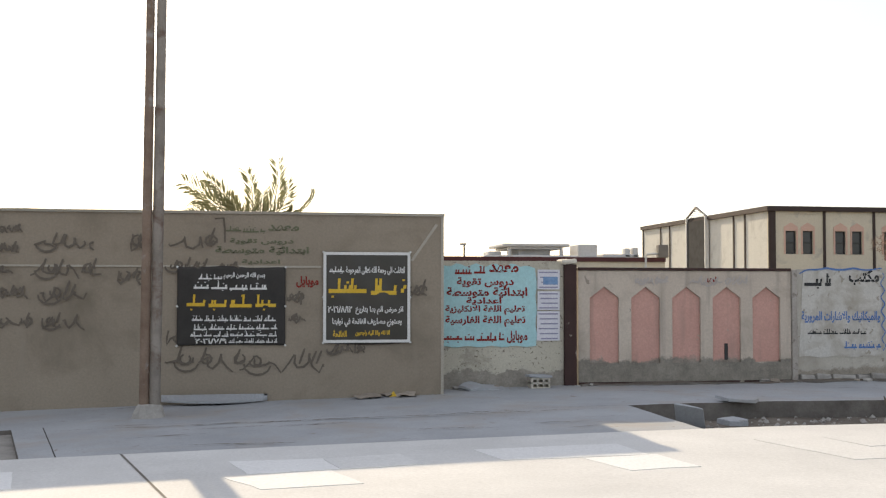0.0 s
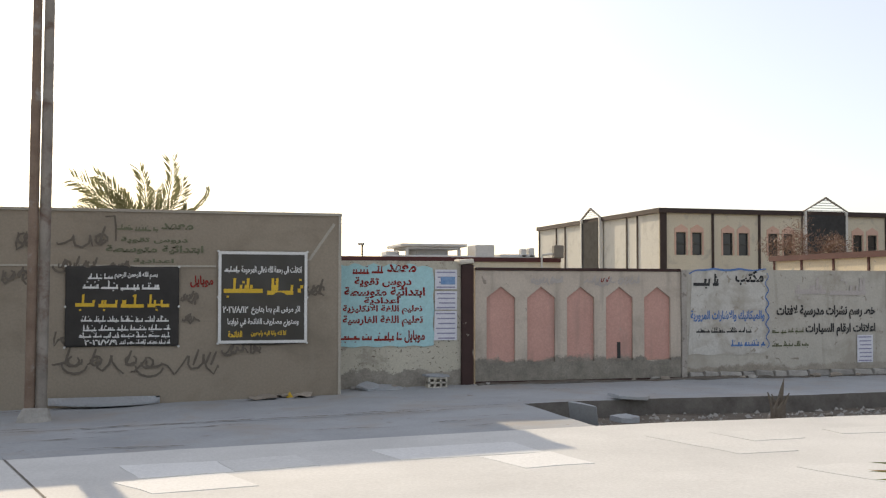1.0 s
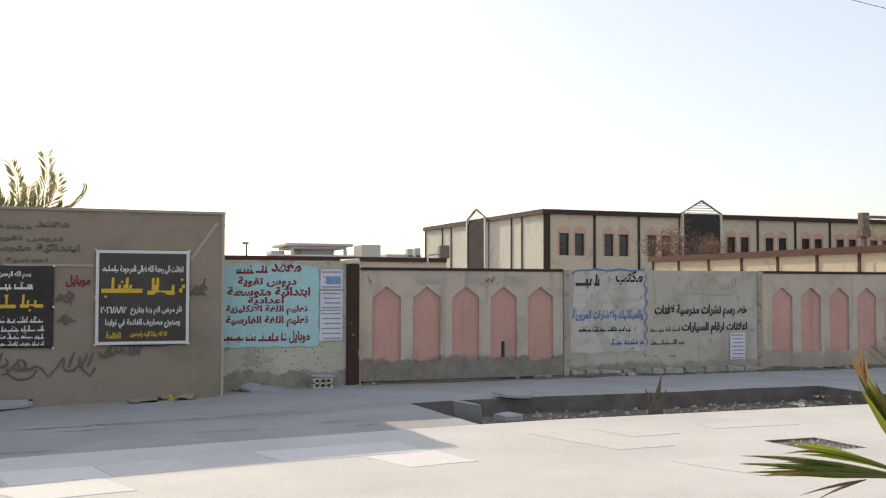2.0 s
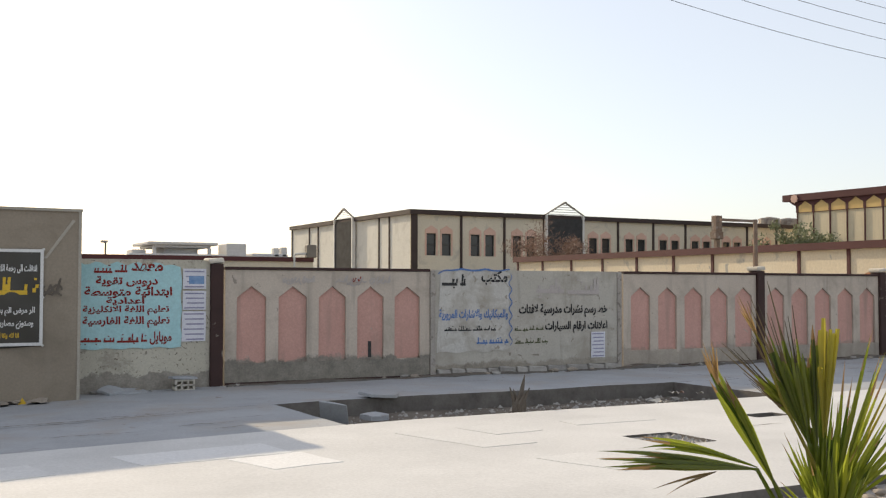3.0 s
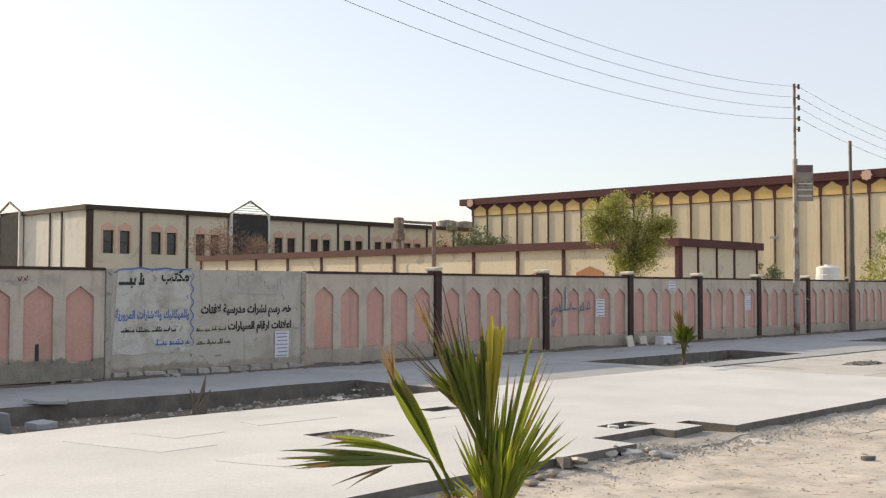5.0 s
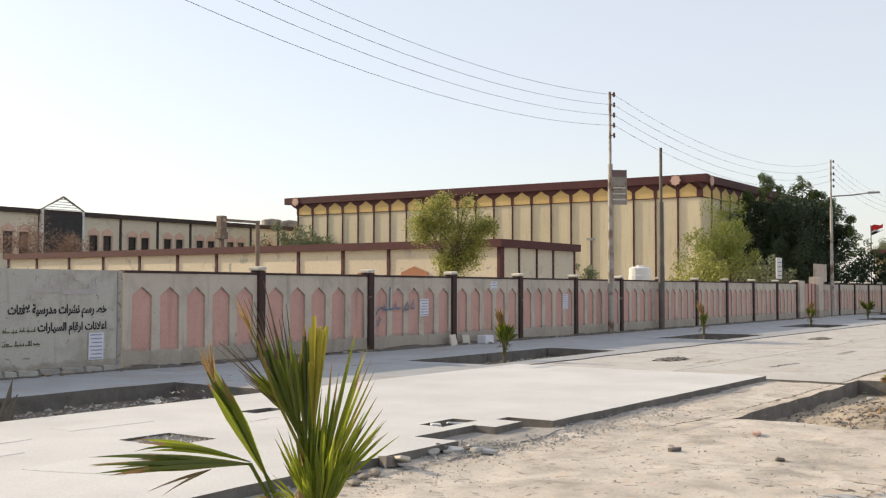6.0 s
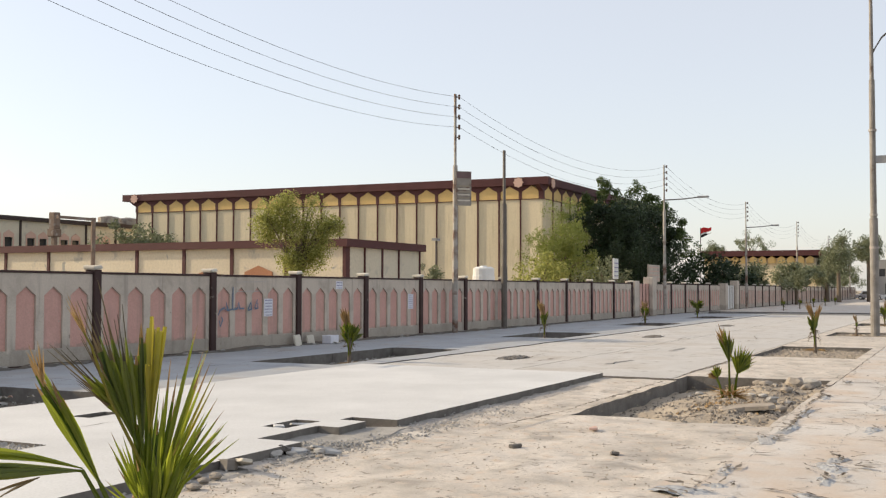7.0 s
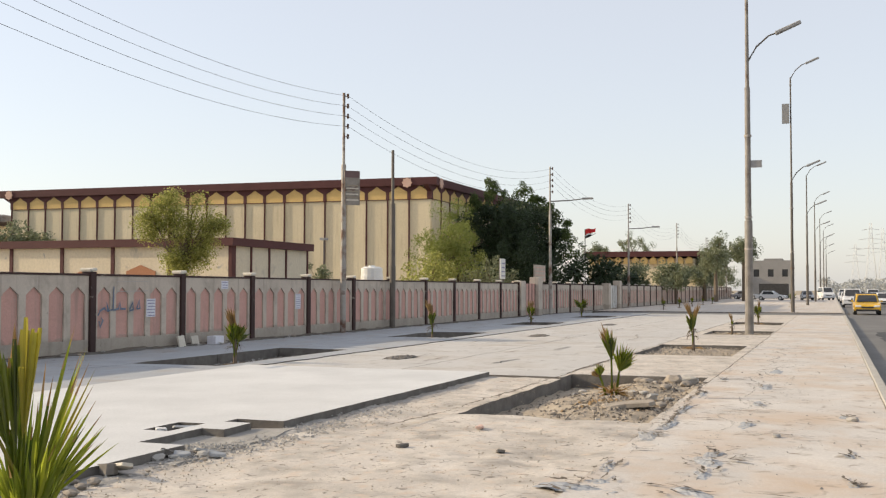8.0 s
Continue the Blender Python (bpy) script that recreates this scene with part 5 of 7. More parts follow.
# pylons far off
# distance haze is put into the pylons' pale colour
M_PYLON = mat("haze_pale_lattice", (0.44, 0.45, 0.45), (0.52, 0.53, 0.53), 0.5, 0.7, 0.0)
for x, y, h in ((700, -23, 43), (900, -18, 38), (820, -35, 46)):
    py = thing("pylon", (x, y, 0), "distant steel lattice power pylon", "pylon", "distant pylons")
    for sx in (-1, 1):
        for sy in (-1, 1):
            bm = bmesh.new()
            tube(bm, [(sx * 4, sy * 4, 0), (sx * 1.4, sy * 1.4, h * 0.6), (sx * 0.5, sy * 0.5, h)], 0.13, 4)
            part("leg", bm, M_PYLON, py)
    for z, w in ((h * 0.62, 8), (h * 0.76, 7), (h * 0.9, 5)):
        bm = bmesh.new()
        tube(bm, [(0, -w, z), (0, 0, z + 0.8), (0, w, z)], 0.14, 4)
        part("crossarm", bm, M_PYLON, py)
    for k in range(7):
        z0, z1 = h * k / 8, h * (k + 1) / 8
        w0, w1 = 4 * (1 - k / 9), 4 * (1 - (k + 1) / 9)
        bm = bmesh.new()
        tube(bm, [(-w0, -w0, z0), (-w1, w1, z1)], 0.07, 4)
        tube(bm, [(-w0, w0, z0), (-w1, -w1, z1)], 0.07, 4)
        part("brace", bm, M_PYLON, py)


# ---- plants ----
def leaf_cloud(rnd, clumps, per, size, spread, droop=0.0):
    """Small two-triangle leaves scattered in clumps."""
    verts, faces = [], []
    for c, r in clumps:
        n = per
        d = rnd.normal(size=(n, 3))
        d /= np.linalg.norm(d, axis=1)[:, None] + 1e-9
        p = np.asarray(c) + d * (r * rnd.random((n, 1)) ** 0.45)
        a = rnd.normal(size=(n, 3))
        a[:, 2] -= droop
        a /= np.linalg.norm(a, axis=1)[:, None]
        b = np.cross(a, rnd.normal(size=(n, 3)))
        b /= np.linalg.norm(b, axis=1)[:, None] + 1e-9
        s = size * rnd.uniform(0.6, 1.4, (n, 1))
        q = np.stack([p - a * s, p + b * s * spread, p + a * s, p - b * s * spread], 1)
        k = len(verts)
        verts.extend(q.reshape(-1, 3))
        faces.extend([(k + 4 * i, k + 4 * i + 1, k + 4 * i + 2, k + 4 * i + 3) for i in range(n)])
    return verts, faces


def tree(name, at, crown, clumps, per, size, material, label, seed, clump_r=0.45, trunk_r=0.12, spread=0.5, droop=0.0, group="", lean=0.0, lobes=None):
    """crown: centre height, radius across, radius up."""
    rnd = np.random.default_rng(seed)
    zc, rx, rz = crown
    ob = thing(name, at, label, "tree", group)
    cs = []
    while lobes and len(cs) < clumps:          # a lopsided crown of several lobes, given along the wall's outer view
        weights = np.array([q[2] ** 1.6 for q in lobes])
        r_, z_, size_ = lobes[rnd.choice(len(lobes), p=weights / weights.sum())]
        v = rnd.normal(size=3)
        v *= size_ * rnd.random() ** 0.5 / np.linalg.norm(v)
        cs.append(((0.56 * r_ + v[0], -0.83 * r_ + v[1], z_ + v[2]), clump_r * rnd.uniform(0.5, 1.3)))
    while len(cs) < clumps:
        v = rnd.uniform(-1, 1, 3)
        if 0.15 < np.linalg.norm(v) < 1:
            wob = 1 + 0.22 * math.sin(5 * math.atan2(v[1], v[0]) + seed) + 0.15 * math.sin(9 * v[2] + seed)
            cs.append(((v[0] * rx * wob + lean * (v[2] + 1), v[1] * rx * wob, zc + v[2] * rz * wob), clump_r * rnd.uniform(0.6, 1.3)))
    verts, faces = leaf_cloud(rnd, cs, per, size, spread, droop)
    crown_ob = new("crown", cloud_mesh("crown", verts, faces, material))
    crown_ob.parent = ob
    bm = bmesh.new()
    top = zc - rz * 0.5
    tube(bm, [(0, 0, -0.3), (0.05, 0.03, top * 0.5), (0.0, 0.06, top), (0.05, 0, zc)], [trunk_r * 1.3, trunk_r, trunk_r * 0.8, trunk_r * 0.4], 8)
    for k in range(min(12, clumps)):
        c = cs[k][0]
        s = Vector((0.0, 0.05, top * rnd.uniform(0.75, 1.1)))
        e = Vector(c)
        tube(bm, [s, s.lerp(e, 0.5) + Vector((0, 0, 0.1 * rz)), e], [trunk_r * 0.45, trunk_r * 0.28, trunk_r * 0.1], 5)
    part("trunk", bm, M_TRUNK, ob)
    return ob


tree("acacia_tree", (29.5, 20.0, -0.34), (3.65, 1.15, 1.3), 190, 105, 0.038, L_TREE, "bushy green acacia tree behind the wall", 3, clump_r=0.37,
     lobes=[(-1.0, 4.35, 0.6), (-1.05, 3.75, 0.35), (-0.3, 4.1, 0.65), (0.6, 3.85, 0.62), (0.42, 3.1, 0.55), (-0.35, 2.9, 0.5), (-0.55, 4.85, 0.32), (0.42, 4.7, 0.3), (1.1, 4.1, 0.24), (0.0, 2.55, 0.42), (-0.95, 4.95, 0.14)])
tree("willow_tree", (63.2, 23.0, -0.34), (4.6, 2.0, 2.6), 80, 200, 0.075, L_YELLOW, "yellow-green willow beside the hall", 5, clump_r=0.6, droop=0.8, spread=0.35)
tree("oleander_bush", (57.0, 22.0, -0.34), (2.4, 1.7, 1.5), 40, 90, 0.09, L_TREE, "pale green oleander bush behind the wall", 6, clump_r=0.55)
tree("oleander_bush", (67.5, 21.5, -0.34), (2.6, 1.5, 1.3), 40, 90, 0.09, L_FAR, "grey-green bush behind the wall", 8, clump_r=0.5)
ficus = tree("ficus_tree", (79.5, 23.8, -0.34), (5.2, 4.0, 3.7), 130, 420, 0.085, L_DARK, "large dark green ficus with a ragged crown", 9, clump_r=0.85, trunk_r=0.3)
ficus_b = tree("ficus_tree", (86.0, 24.2, -0.34), (4.9, 3.0, 4.0), 90, 420, 0.085, L_DARK, "large dark green ficus with ragged pointed tops", 10, clump_r=0.75, trunk_r=0.3)
rnd = np.random.default_rng(71)
for owner, tops in ((ficus, ((0.3, 1.7, 10.7), (0.6, 0.6, 9.6), (-1.0, 2.6, 9.4))), (ficus_b, ((-0.2, 0.3, 10.9), (0.3, -0.6, 10.3), (0.6, -3.3, 7.6), (0.2, -1.8, 9.2)))):
    spires = []
    for tx, ty, tz in tops:                   # leafy shoots that break the outline
        for _ in range(34):
            f = rnd.random()
            spires.append(((tx + rnd.normal() * 0.75 * (1.15 - f), ty + rnd.normal() * 0.75 * (1.15 - f), tz - 3.0 * (1 - f)), 0.36))
    shoots = new("new_growth", cloud_mesh("new_growth", *leaf_cloud(rnd, spires, 80, 0.085, 0.5), L_TIPS))
    shoots.parent = owner
    tagged(shoots, "leafy tops with sunlight put into their lighter green", kind="stuff")
tree("dark_bush", (102.0, 22.0, -0.34), (2.8, 4.0, 2.3), 80, 100, 0.16, L_DARK, "dark round evergreen bush", 13, clump_r=0.8)
tree("dark_bush", (112.0, 20.0, -0.34), (2.4, 3.0, 1.8), 60, 90, 0.16, L_FAR, "dusty grey-green evergreen bush", 14, clump_r=0.8)
tree("street_tree", (118.0, 16.2, -0.1), (3.2, 2.3, 1.2), 60, 90, 0.13, L_FAR, "small spreading roadside tree", 15, clump_r=0.6, trunk_r=0.14)
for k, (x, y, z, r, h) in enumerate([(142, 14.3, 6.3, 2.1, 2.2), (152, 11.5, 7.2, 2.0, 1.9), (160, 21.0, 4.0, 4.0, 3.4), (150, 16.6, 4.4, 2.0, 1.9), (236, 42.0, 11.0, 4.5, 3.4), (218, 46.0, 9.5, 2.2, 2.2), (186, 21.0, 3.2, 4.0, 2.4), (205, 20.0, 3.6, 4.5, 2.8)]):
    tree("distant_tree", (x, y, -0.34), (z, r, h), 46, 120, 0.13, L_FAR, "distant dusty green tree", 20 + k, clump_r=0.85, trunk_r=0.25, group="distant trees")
tree("young_cypress", (44.0, 22.4, -0.34), (2.2, 0.5, 1.0), 30, 60, 0.06, L_FAR, "small dark young conifer", 40, clump_r=0.25, trunk_r=0.05)
tree("bare_bush", (41.0, 60.0, -0.34), (4.4, 2.6, 1.7), 70, 90, 0.13, L_TWIG, "leafless russet bush in the school yard", 31, clump_r=0.7, spread=0.12)
tree("yard_bush", (68.0, 62.0, -0.34), (5.4, 3.4, 1.7), 50, 80, 0.16, L_FAR, "dusty green bush in the school yard", 32, clump_r=0.8)
# verge of trees at the end of the road
rnd = np.random.default_rng(50)
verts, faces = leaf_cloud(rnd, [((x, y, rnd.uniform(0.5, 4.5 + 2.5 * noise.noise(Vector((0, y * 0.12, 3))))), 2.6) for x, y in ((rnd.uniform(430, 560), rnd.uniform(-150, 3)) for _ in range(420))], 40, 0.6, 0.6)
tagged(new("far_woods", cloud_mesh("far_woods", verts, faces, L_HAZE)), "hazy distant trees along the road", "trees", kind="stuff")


def fan_leaf(rnd, base, axis, side, spread, n, length, width, droop, fuse=0.45, thin=False, blunt=False, cuts=(6, 7, 7, 8, 8)):
    """A fan blade: narrow folded segments from one point, with dry tips."""
    axis, side = Vector(axis).normalized(), Vector(side).normalized()
    nor = axis.cross(side).normalized()
    green, dry = ([], []), ([], [])
    for k in range(n):
        u = (k + 0.5) / n * 2 - 1
        a = radians(spread) * u + rnd.uniform(-0.03, 0.03)
        d = (axis * math.cos(a) + side * math.sin(a)).normalized()
        s = (side * math.cos(a) - axis * math.sin(a)).normalized()
        L = length * (1 - 0.22 * u * u) * rnd.uniform(0.72, 1.1)
        bend = droop * rnd.uniform(0.6, 1.5)
        twist = rnd.uniform(-0.5, 0.5)
        pts = []
        for i in range(9):
            t = i / 8
            w = width * (0.25 + 0.75 * min(1, t / fuse)) * (1 - max(0, (t - fuse) / (1 - fuse)) ** 1.3)
            if thin and t > fuse:             # split into threads past the fused part
                w = width * max(0.45 * (1.2 - t), 1 - 4 * (t - fuse))
            if blunt and t > fuse:
                w = width * 0.75
            c = Vector(base) + d * (L * t) + Vector((0, 0, -bend * L * t ** 2.6)) + nor * (0.05 * L * math.sin(u * 9) * t)
            ss = (s + nor * twist * t).normalized()
            fold = nor * (w * 0.55)
            pts.append((c - ss * w / 2, c + fold * (0.6 if k % 2 else -0.6), c + ss * w / 2))
        cut = rnd.choice(cuts)
        for (vs, fs), rows in ((green, range(0, cut + 1)), (dry, range(cut, 9))):
            q = len(vs)
            for i in rows:
                vs.extend(pts[i])
            for i in range(len(rows) - 1):
                b0 = q + 3 * i
                fs.extend([(b0, b0 + 1, b0 + 4, b0 + 3), (b0 + 1, b0 + 2, b0 + 5, b0 + 4)])
    return green, dry


def add_fan(ob, rnd, base, axis, side, spread, n, length, width, droop, root=None, stalk=0.014, fuse=0.45, dry_only=False, leaf=None, fringe=None, **shape):
    green, dry = fan_leaf(rnd, base, axis, side, spread, n, length, width, droop, fuse, **shape)
    g = new("leaf_blade", cloud_mesh("leaf_blade", [tuple(v) for v in green[0]], green[1], L_PALMDRY if dry_only else leaf or L_PALM))
    g.parent = ob
    if dry[0]:
        d = new("dry_fringe", cloud_mesh("dry_fringe", [tuple(v) for v in dry[0]], dry[1], fringe or L_PALMDRY))
        d.parent = g
        tagged(d, "dry straw-coloured leaf tips", kind="stuff")
    if root:
        bm = bmesh.new()
        r, b = Vector(root), Vector(base)
        tube(bm, [r, r.lerp(b, 0.5) + Vector((0, 0, 0.03)), b, b + Vector(axis).normalized() * length * 0.12], [stalk * 1.5, stalk, stalk * 0.8, stalk * 0.3], 6)
        part("leaf_stalk", bm, L_PALM, ob)


# the near fan palm, in the first pit
PALM = Vector((3.775, 3.41, -0.06))
palm = thing("fan_palm", PALM, "young green fan palm with dry leaf tips", "palm", "young palms")
AHEAD = Vector((0.735, 0.678, 0))
RIGHT = Vector((0.678, -0.735, 0))
UP = Vector((0, 0, 1))
rnd = random.Random(11)


def sp(r, u, a=0.0):
    return RIGHT * r + UP * u + AHEAD * a


# upright crown: threadlike folded blade, half-closed gold one, and an open fan of narrow leaflets
for hub, ang, spread, n, length, depth, leaf, fuse, width, shape in (
        (sp(-0.03, 0.95, 0.04), -16, 12, 18, 0.74, 0.1, L_PALMDEEP, 0.5, 0.030, dict(thin=True, cuts=(5, 6), fringe=L_PALMDEAD)),
        (sp(0.00, 0.92, 0.02), -3, 4, 10, 0.58, 0.05, L_PALMDEEP, 0.8, 0.026, dict(cuts=(7, 8))),
        (sp(0.03, 0.96), 2, 5, 13, 0.54, 0.0, L_PALMGOLD, 0.9, 0.024, dict(blunt=True, cuts=(8,))),
        (sp(0.02, 0.66, 0.05), 1, 10, 9, 0.64, 0.08, L_PALM, 0.5, 0.019, {}),
        (sp(0.06, 0.70, -0.03), 12, 9, 12, 0.79, -0.08, L_PALM, 0.45, 0.021, {}),
        (sp(0.07, 0.70, 0.05), 17, 11, 8, 0.70, 0.12, L_PALMGOLD, 0.45, 0.016, {}),
        (sp(0.05, 0.66, -0.06), 29, 13, 12, 0.58, -0.15, L_PALM, 0.5, 0.022, {}),
        (sp(0.06, 0.66), 44, 9, 7, 0.50, 0.0, L_PALM, 0.5, 0.017, {}),
        (sp(0.05, 0.56, -0.1), 6, 25, 22, 0.44, -0.25, L_PALM, 0.6, 0.030, dict(cuts=(8,))),
        (sp(0.04, 0.56, 0.08), 4, 20, 16, 0.52, 0.15, L_PALMDEEP, 0.6, 0.028, dict(cuts=(8,))),
        (sp(0.02, 0.64, -0.04), -21, 11, 9, 0.40, -0.1, L_PALM, 0.5, 0.016, {}),
        (sp(0.00, 0.62), -46, 10, 4, 0.25, 0.0, L_PALM, 0.4, 0.010, {})):
    ax = RIGHT * math.sin(radians(ang)) + UP * math.cos(radians(ang)) + AHEAD * depth
    sd = RIGHT * math.cos(radians(ang)) - UP * math.sin(radians(ang)) + AHEAD * 0.3
    add_fan(palm, rnd, hub, ax, sd, spread, n, length, width, 0.02, (0, 0, 0.1), 0.014, fuse, leaf=leaf, **shape)
# leaf lying out to one side, a folded one above it, and a splitting one behind
add_fan(palm, rnd, sp(-0.26, 0.84), sp(-0.99, 0.06, 0.05), sp(0.1, 0.6, 0.75), 7, 15, 0.74, 0.036, 0.05, (0, 0, 0.3), 0.013, 0.6, leaf=L_PALMDEEP)
add_fan(palm, rnd, sp(-0.26, 0.85), sp(-0.95, 0.28, 0.1), sp(0.28, 0.95, 0), 3, 4, 0.62, 0.022, 0.16, None, 0.01, 0.6, leaf=L_PALM)
add_fan(palm, rnd, sp(-0.44, 0.82), sp(-0.90, -0.30, 0.0), sp(-0.3, 0.9, 0.2), 5, 2, 0.32, 0.014, 0.10, None, 0.01, 0.3, leaf=L_PALMDEAD)
add_fan(palm, rnd, sp(-0.18, 0.77), sp(-0.47, 0.88, 0.1), sp(0.88, 0.47, 0.5), 5, 13, 0.62, 0.036, -0.02, (0, 0, 0.3), 0.013, 0.6, cuts=(6, 7, 7))
add_fan(palm, rnd, sp(-0.43, 1.22), sp(-0.25, 0.97, 0.1), sp(0.97, 0.25, 0.1), 14, 7, 0.22, 0.010, 0.0, None, 0.01, 0.3, dry_only=True)
add_fan(palm, rnd, sp(-0.02, 1.02, 0.05), sp(-0.72, 0.69, 0.1), sp(0.69, 0.72, 0.1), 6, 10, 0.54, 0.026, 0.0, (0, 0, 0.3), 0.012, 0.45, leaf=L_PALMDEEP, thin=True, cuts=(4, 5), fringe=L_PALMDEAD)
bm = bmesh.new()
tube(bm, [sp(0, 0.85), sp(-0.15, 1.16), sp(-0.23, 1.40), sp(-0.30, 1.53)], [0.009, 0.007, 0.006, 0.003], 6)
part("leaf_stalk", bm, L_PALMGOLD, palm)
add_fan(palm, rnd, sp(-0.25, 1.44), sp(-0.45, 0.89, 0), sp(0.89, 0.45, 0.1), 9, 5, 0.22, 0.009, 0.0, None, 0.01, 0.3, dry_only=True)
for k in range(7):                            # curled dry leaf at the crown's foot
    a = k * 0.9
    add_fan(palm, rnd, sp(-0.17 + 0.02 * (k % 3), 0.62 + 0.012 * k), sp(math.cos(a) * 0.8, 0.5 + 0.4 * math.sin(a), math.sin(a) * 0.5), sp(-math.sin(a), 0.3, math.cos(a)), 20, 4, 0.13, 0.014, 0.5, None, 0.01, 0.4, dry_only=k % 3 > 0)
bm = bmesh.new()
tube(bm, [(0, 0, -0.15), (0, 0, 0.15), (0, 0, 0.55), (-0.03, 0, 0.72)], [0.12, 0.11, 0.09, 0.03], 10)
rough_up(bm, 0.03, 12)
part("stem", bm, M_DRY, palm)


def small_palm(at, h, seed, heads, dry_top, label, flare=0.0):
    rnd = random.Random(seed)
    ob = thing("fan_palm", at, label, "palm", "young palms")
    bm = bmesh.new()
    tube(bm, [(0, 0, -0.1), (0, 0, h * 0.25), (0.01, 0, h * 0.5)], [0.05, 0.035, 0.02], 8)
    rough_up(bm, 0.015, 12)
    part("stem", bm, M_TRUNK, ob)
    for k in range(5):                        # withered leaves hang round the stem
        a = 2 * math.pi * k / 5 + rnd.uniform(-0.5, 0.5)
        out = Vector((math.cos(a), math.sin(a), 0.35))
        add_fan(ob, rnd, Vector((0, 0, h * rnd.uniform(0.28, 0.45))), out, Vector((-out.y, out.x, 0)), 16, 5, h * 0.22, 0.02 * h, 0.9, None, 0.01, 0.3, leaf=L_PALMDEAD, fringe=L_PALMDEAD)
    for k in range(heads):
        a = 2 * math.pi * k / heads + rnd.uniform(-0.5, 0.5)
        out = Vector((math.cos(a), math.sin(a), 0))
        tilt = 0.08 + 0.14 * rnd.random() + flare
        hub = out * (0.06 * h) + Vector((0, 0, h * rnd.uniform(0.44, 0.62) * (0.85 if dry_top else 1.0)))
        ax = out * tilt + Vector((0, 0, 1))
        sd = Vector((0.6, -0.75, 0)) + out * 0.3
        add_fan(ob, rnd, hub, ax, sd, 24, 16, h * rnd.uniform(0.34, 0.48), 0.034 * h, 0.12, (0, 0, h * 0.1), 0.014 * h, 0.55, leaf=L_PALMDEEP if k % 2 else L_PALM)
        add_fan(ob, rnd, hub - Vector((0, 0, 0.04 * h)), ax + out * 0.35, sd + Vector((0.5, 0.4, 0)), 28, 12, h * rnd.uniform(0.26, 0.36), 0.045 * h, 0.3, None, 0.01, 0.5, leaf=L_PALMDEEP)
    for k in range(dry_top):
        a = rnd.uniform(0, 6.28)
        out = Vector((math.cos(a), math.sin(a), 0))
        add_fan(ob, rnd, Vector((0, 0, h * 0.6)), out * 0.35 + Vector((0, 0, 1)), Vector((0.7, -0.7, 0)), 15, 12, h * 0.5, 0.034 * h, 0.06, (0, 0, h * 0.3), 0.01 * h, 0.4, dry_only=True)
    for k in range(6):
        a = 2 * math.pi * k / 6 + rnd.uniform(-0.4, 0.4)
        out = Vector((math.cos(a), math.sin(a), 0.1))
        add_fan(ob, rnd, out * 0.05 + Vector((0, 0, 0.06)), out, Vector((-out.y, out.x, 0)), 18, 6, h * 0.28, 0.02 * h, 0.2, None, 0.01, 0.3, dry_only=True)


duo = thing("fan_palm", (15.75, 3.12, 0.0), "young fan palm with two green upright heads in rubble", "palm", "young palms")
rnd = random.Random(8)
SIDE = Vector((0.198, -0.98, 0))
for r_, u_, ang, spread, n, length, leaf, dry in ((-0.02, 0.54, -8, 15, 14, 0.52, L_PALM, False), (-0.01, 0.52, -2, 14, 12, 0.44, L_PALMDEEP, False), (0.10, 0.36, 12, 30, 22, 0.46, L_PALM, False), (0.11, 0.40, 26, 30, 14, 0.36, L_PALM, False), (0.09, 0.36, 40, 20, 8, 0.30, L_PALM, False),
                                                  (-0.18, 0.30, -6, 34, 10, 0.2, L_PALM, False), (-0.19, 0.28, -40, 30, 8, 0.16, L_PALM, True), (-0.02, 0.6, -14, 10, 6, 0.5, L_PALM, True)):
    ax = SIDE * math.sin(radians(ang)) + Vector((0, 0, math.cos(radians(ang))))
    sd = SIDE * math.cos(radians(ang)) - Vector((0, 0, math.sin(radians(ang)))) + Vector((0.5, 0, 0))
    add_fan(duo, rnd, SIDE * r_ + Vector((0, 0, u_)), ax, sd, spread * 1.1, n + 12, length * 1.1, 0.023, 0.12, (r_ * 0.4, -r_ * 0.5, 0.02), 0.012, 0.55, dry_only=dry, leaf=leaf)
for k in range(30):
    a = 2 * math.pi * k / 15 + rnd.uniform(-0.2, 0.2)
    out = Vector((math.cos(a), math.sin(a), rnd.uniform(-0.1, 0.9)))
    add_fan(duo, rnd, out * 0.04 + Vector((0, 0, 0.04)), out, Vector((-out.y, out.x, 0)), 16, 4, rnd.uniform(0.16, 0.42), 0.02, 0.2, None, 0.01, 0.3, dry_only=True)
small_palm((29.9, 3.65, -0.08), 1.32, 2, 2, 3, "young fan palm with a dried brown top")
small_palm((51.9, 3.3, -0.08), 1.2, 3, 3, 1, "young fan palm with a dried brown top")
small_palm((40.3, 3.5, -0.08), 0.8, 4, 1, 2, "small dried fan palm beside the lamp post")
small_palm((20.0, 12.25, -0.1), 1.25, 5, 4, 3, "young fan palm with green heads and dried top")
small_palm((32.2, 12.3, -0.1), 1.3, 6, 2, 3, "young fan palm with an orange-brown dried top")
small_palm((46.4, 12.9, -0.1), 1.2, 7, 3, 2, "young fan palm with an orange-brown dried top")
small_palm((58.9, 13.4, -0.1), 1.35, 8, 7, 0, "low spreading young fan palm", 0.9)
small_palm((100.0, 3.4, 0), 1.6, 9, 6, 0, "low roadside fan palm")
for k in range(5):
    small_palm((84 + 9 * k, 12.5, 0), 1.0, 60 + k, 3, 1, "young fan palm along the far pavement")
stub = thing("dead_palm", (7.55, 11.75, -0.12), "dead grey-brown palm stub in the pit", "palm")
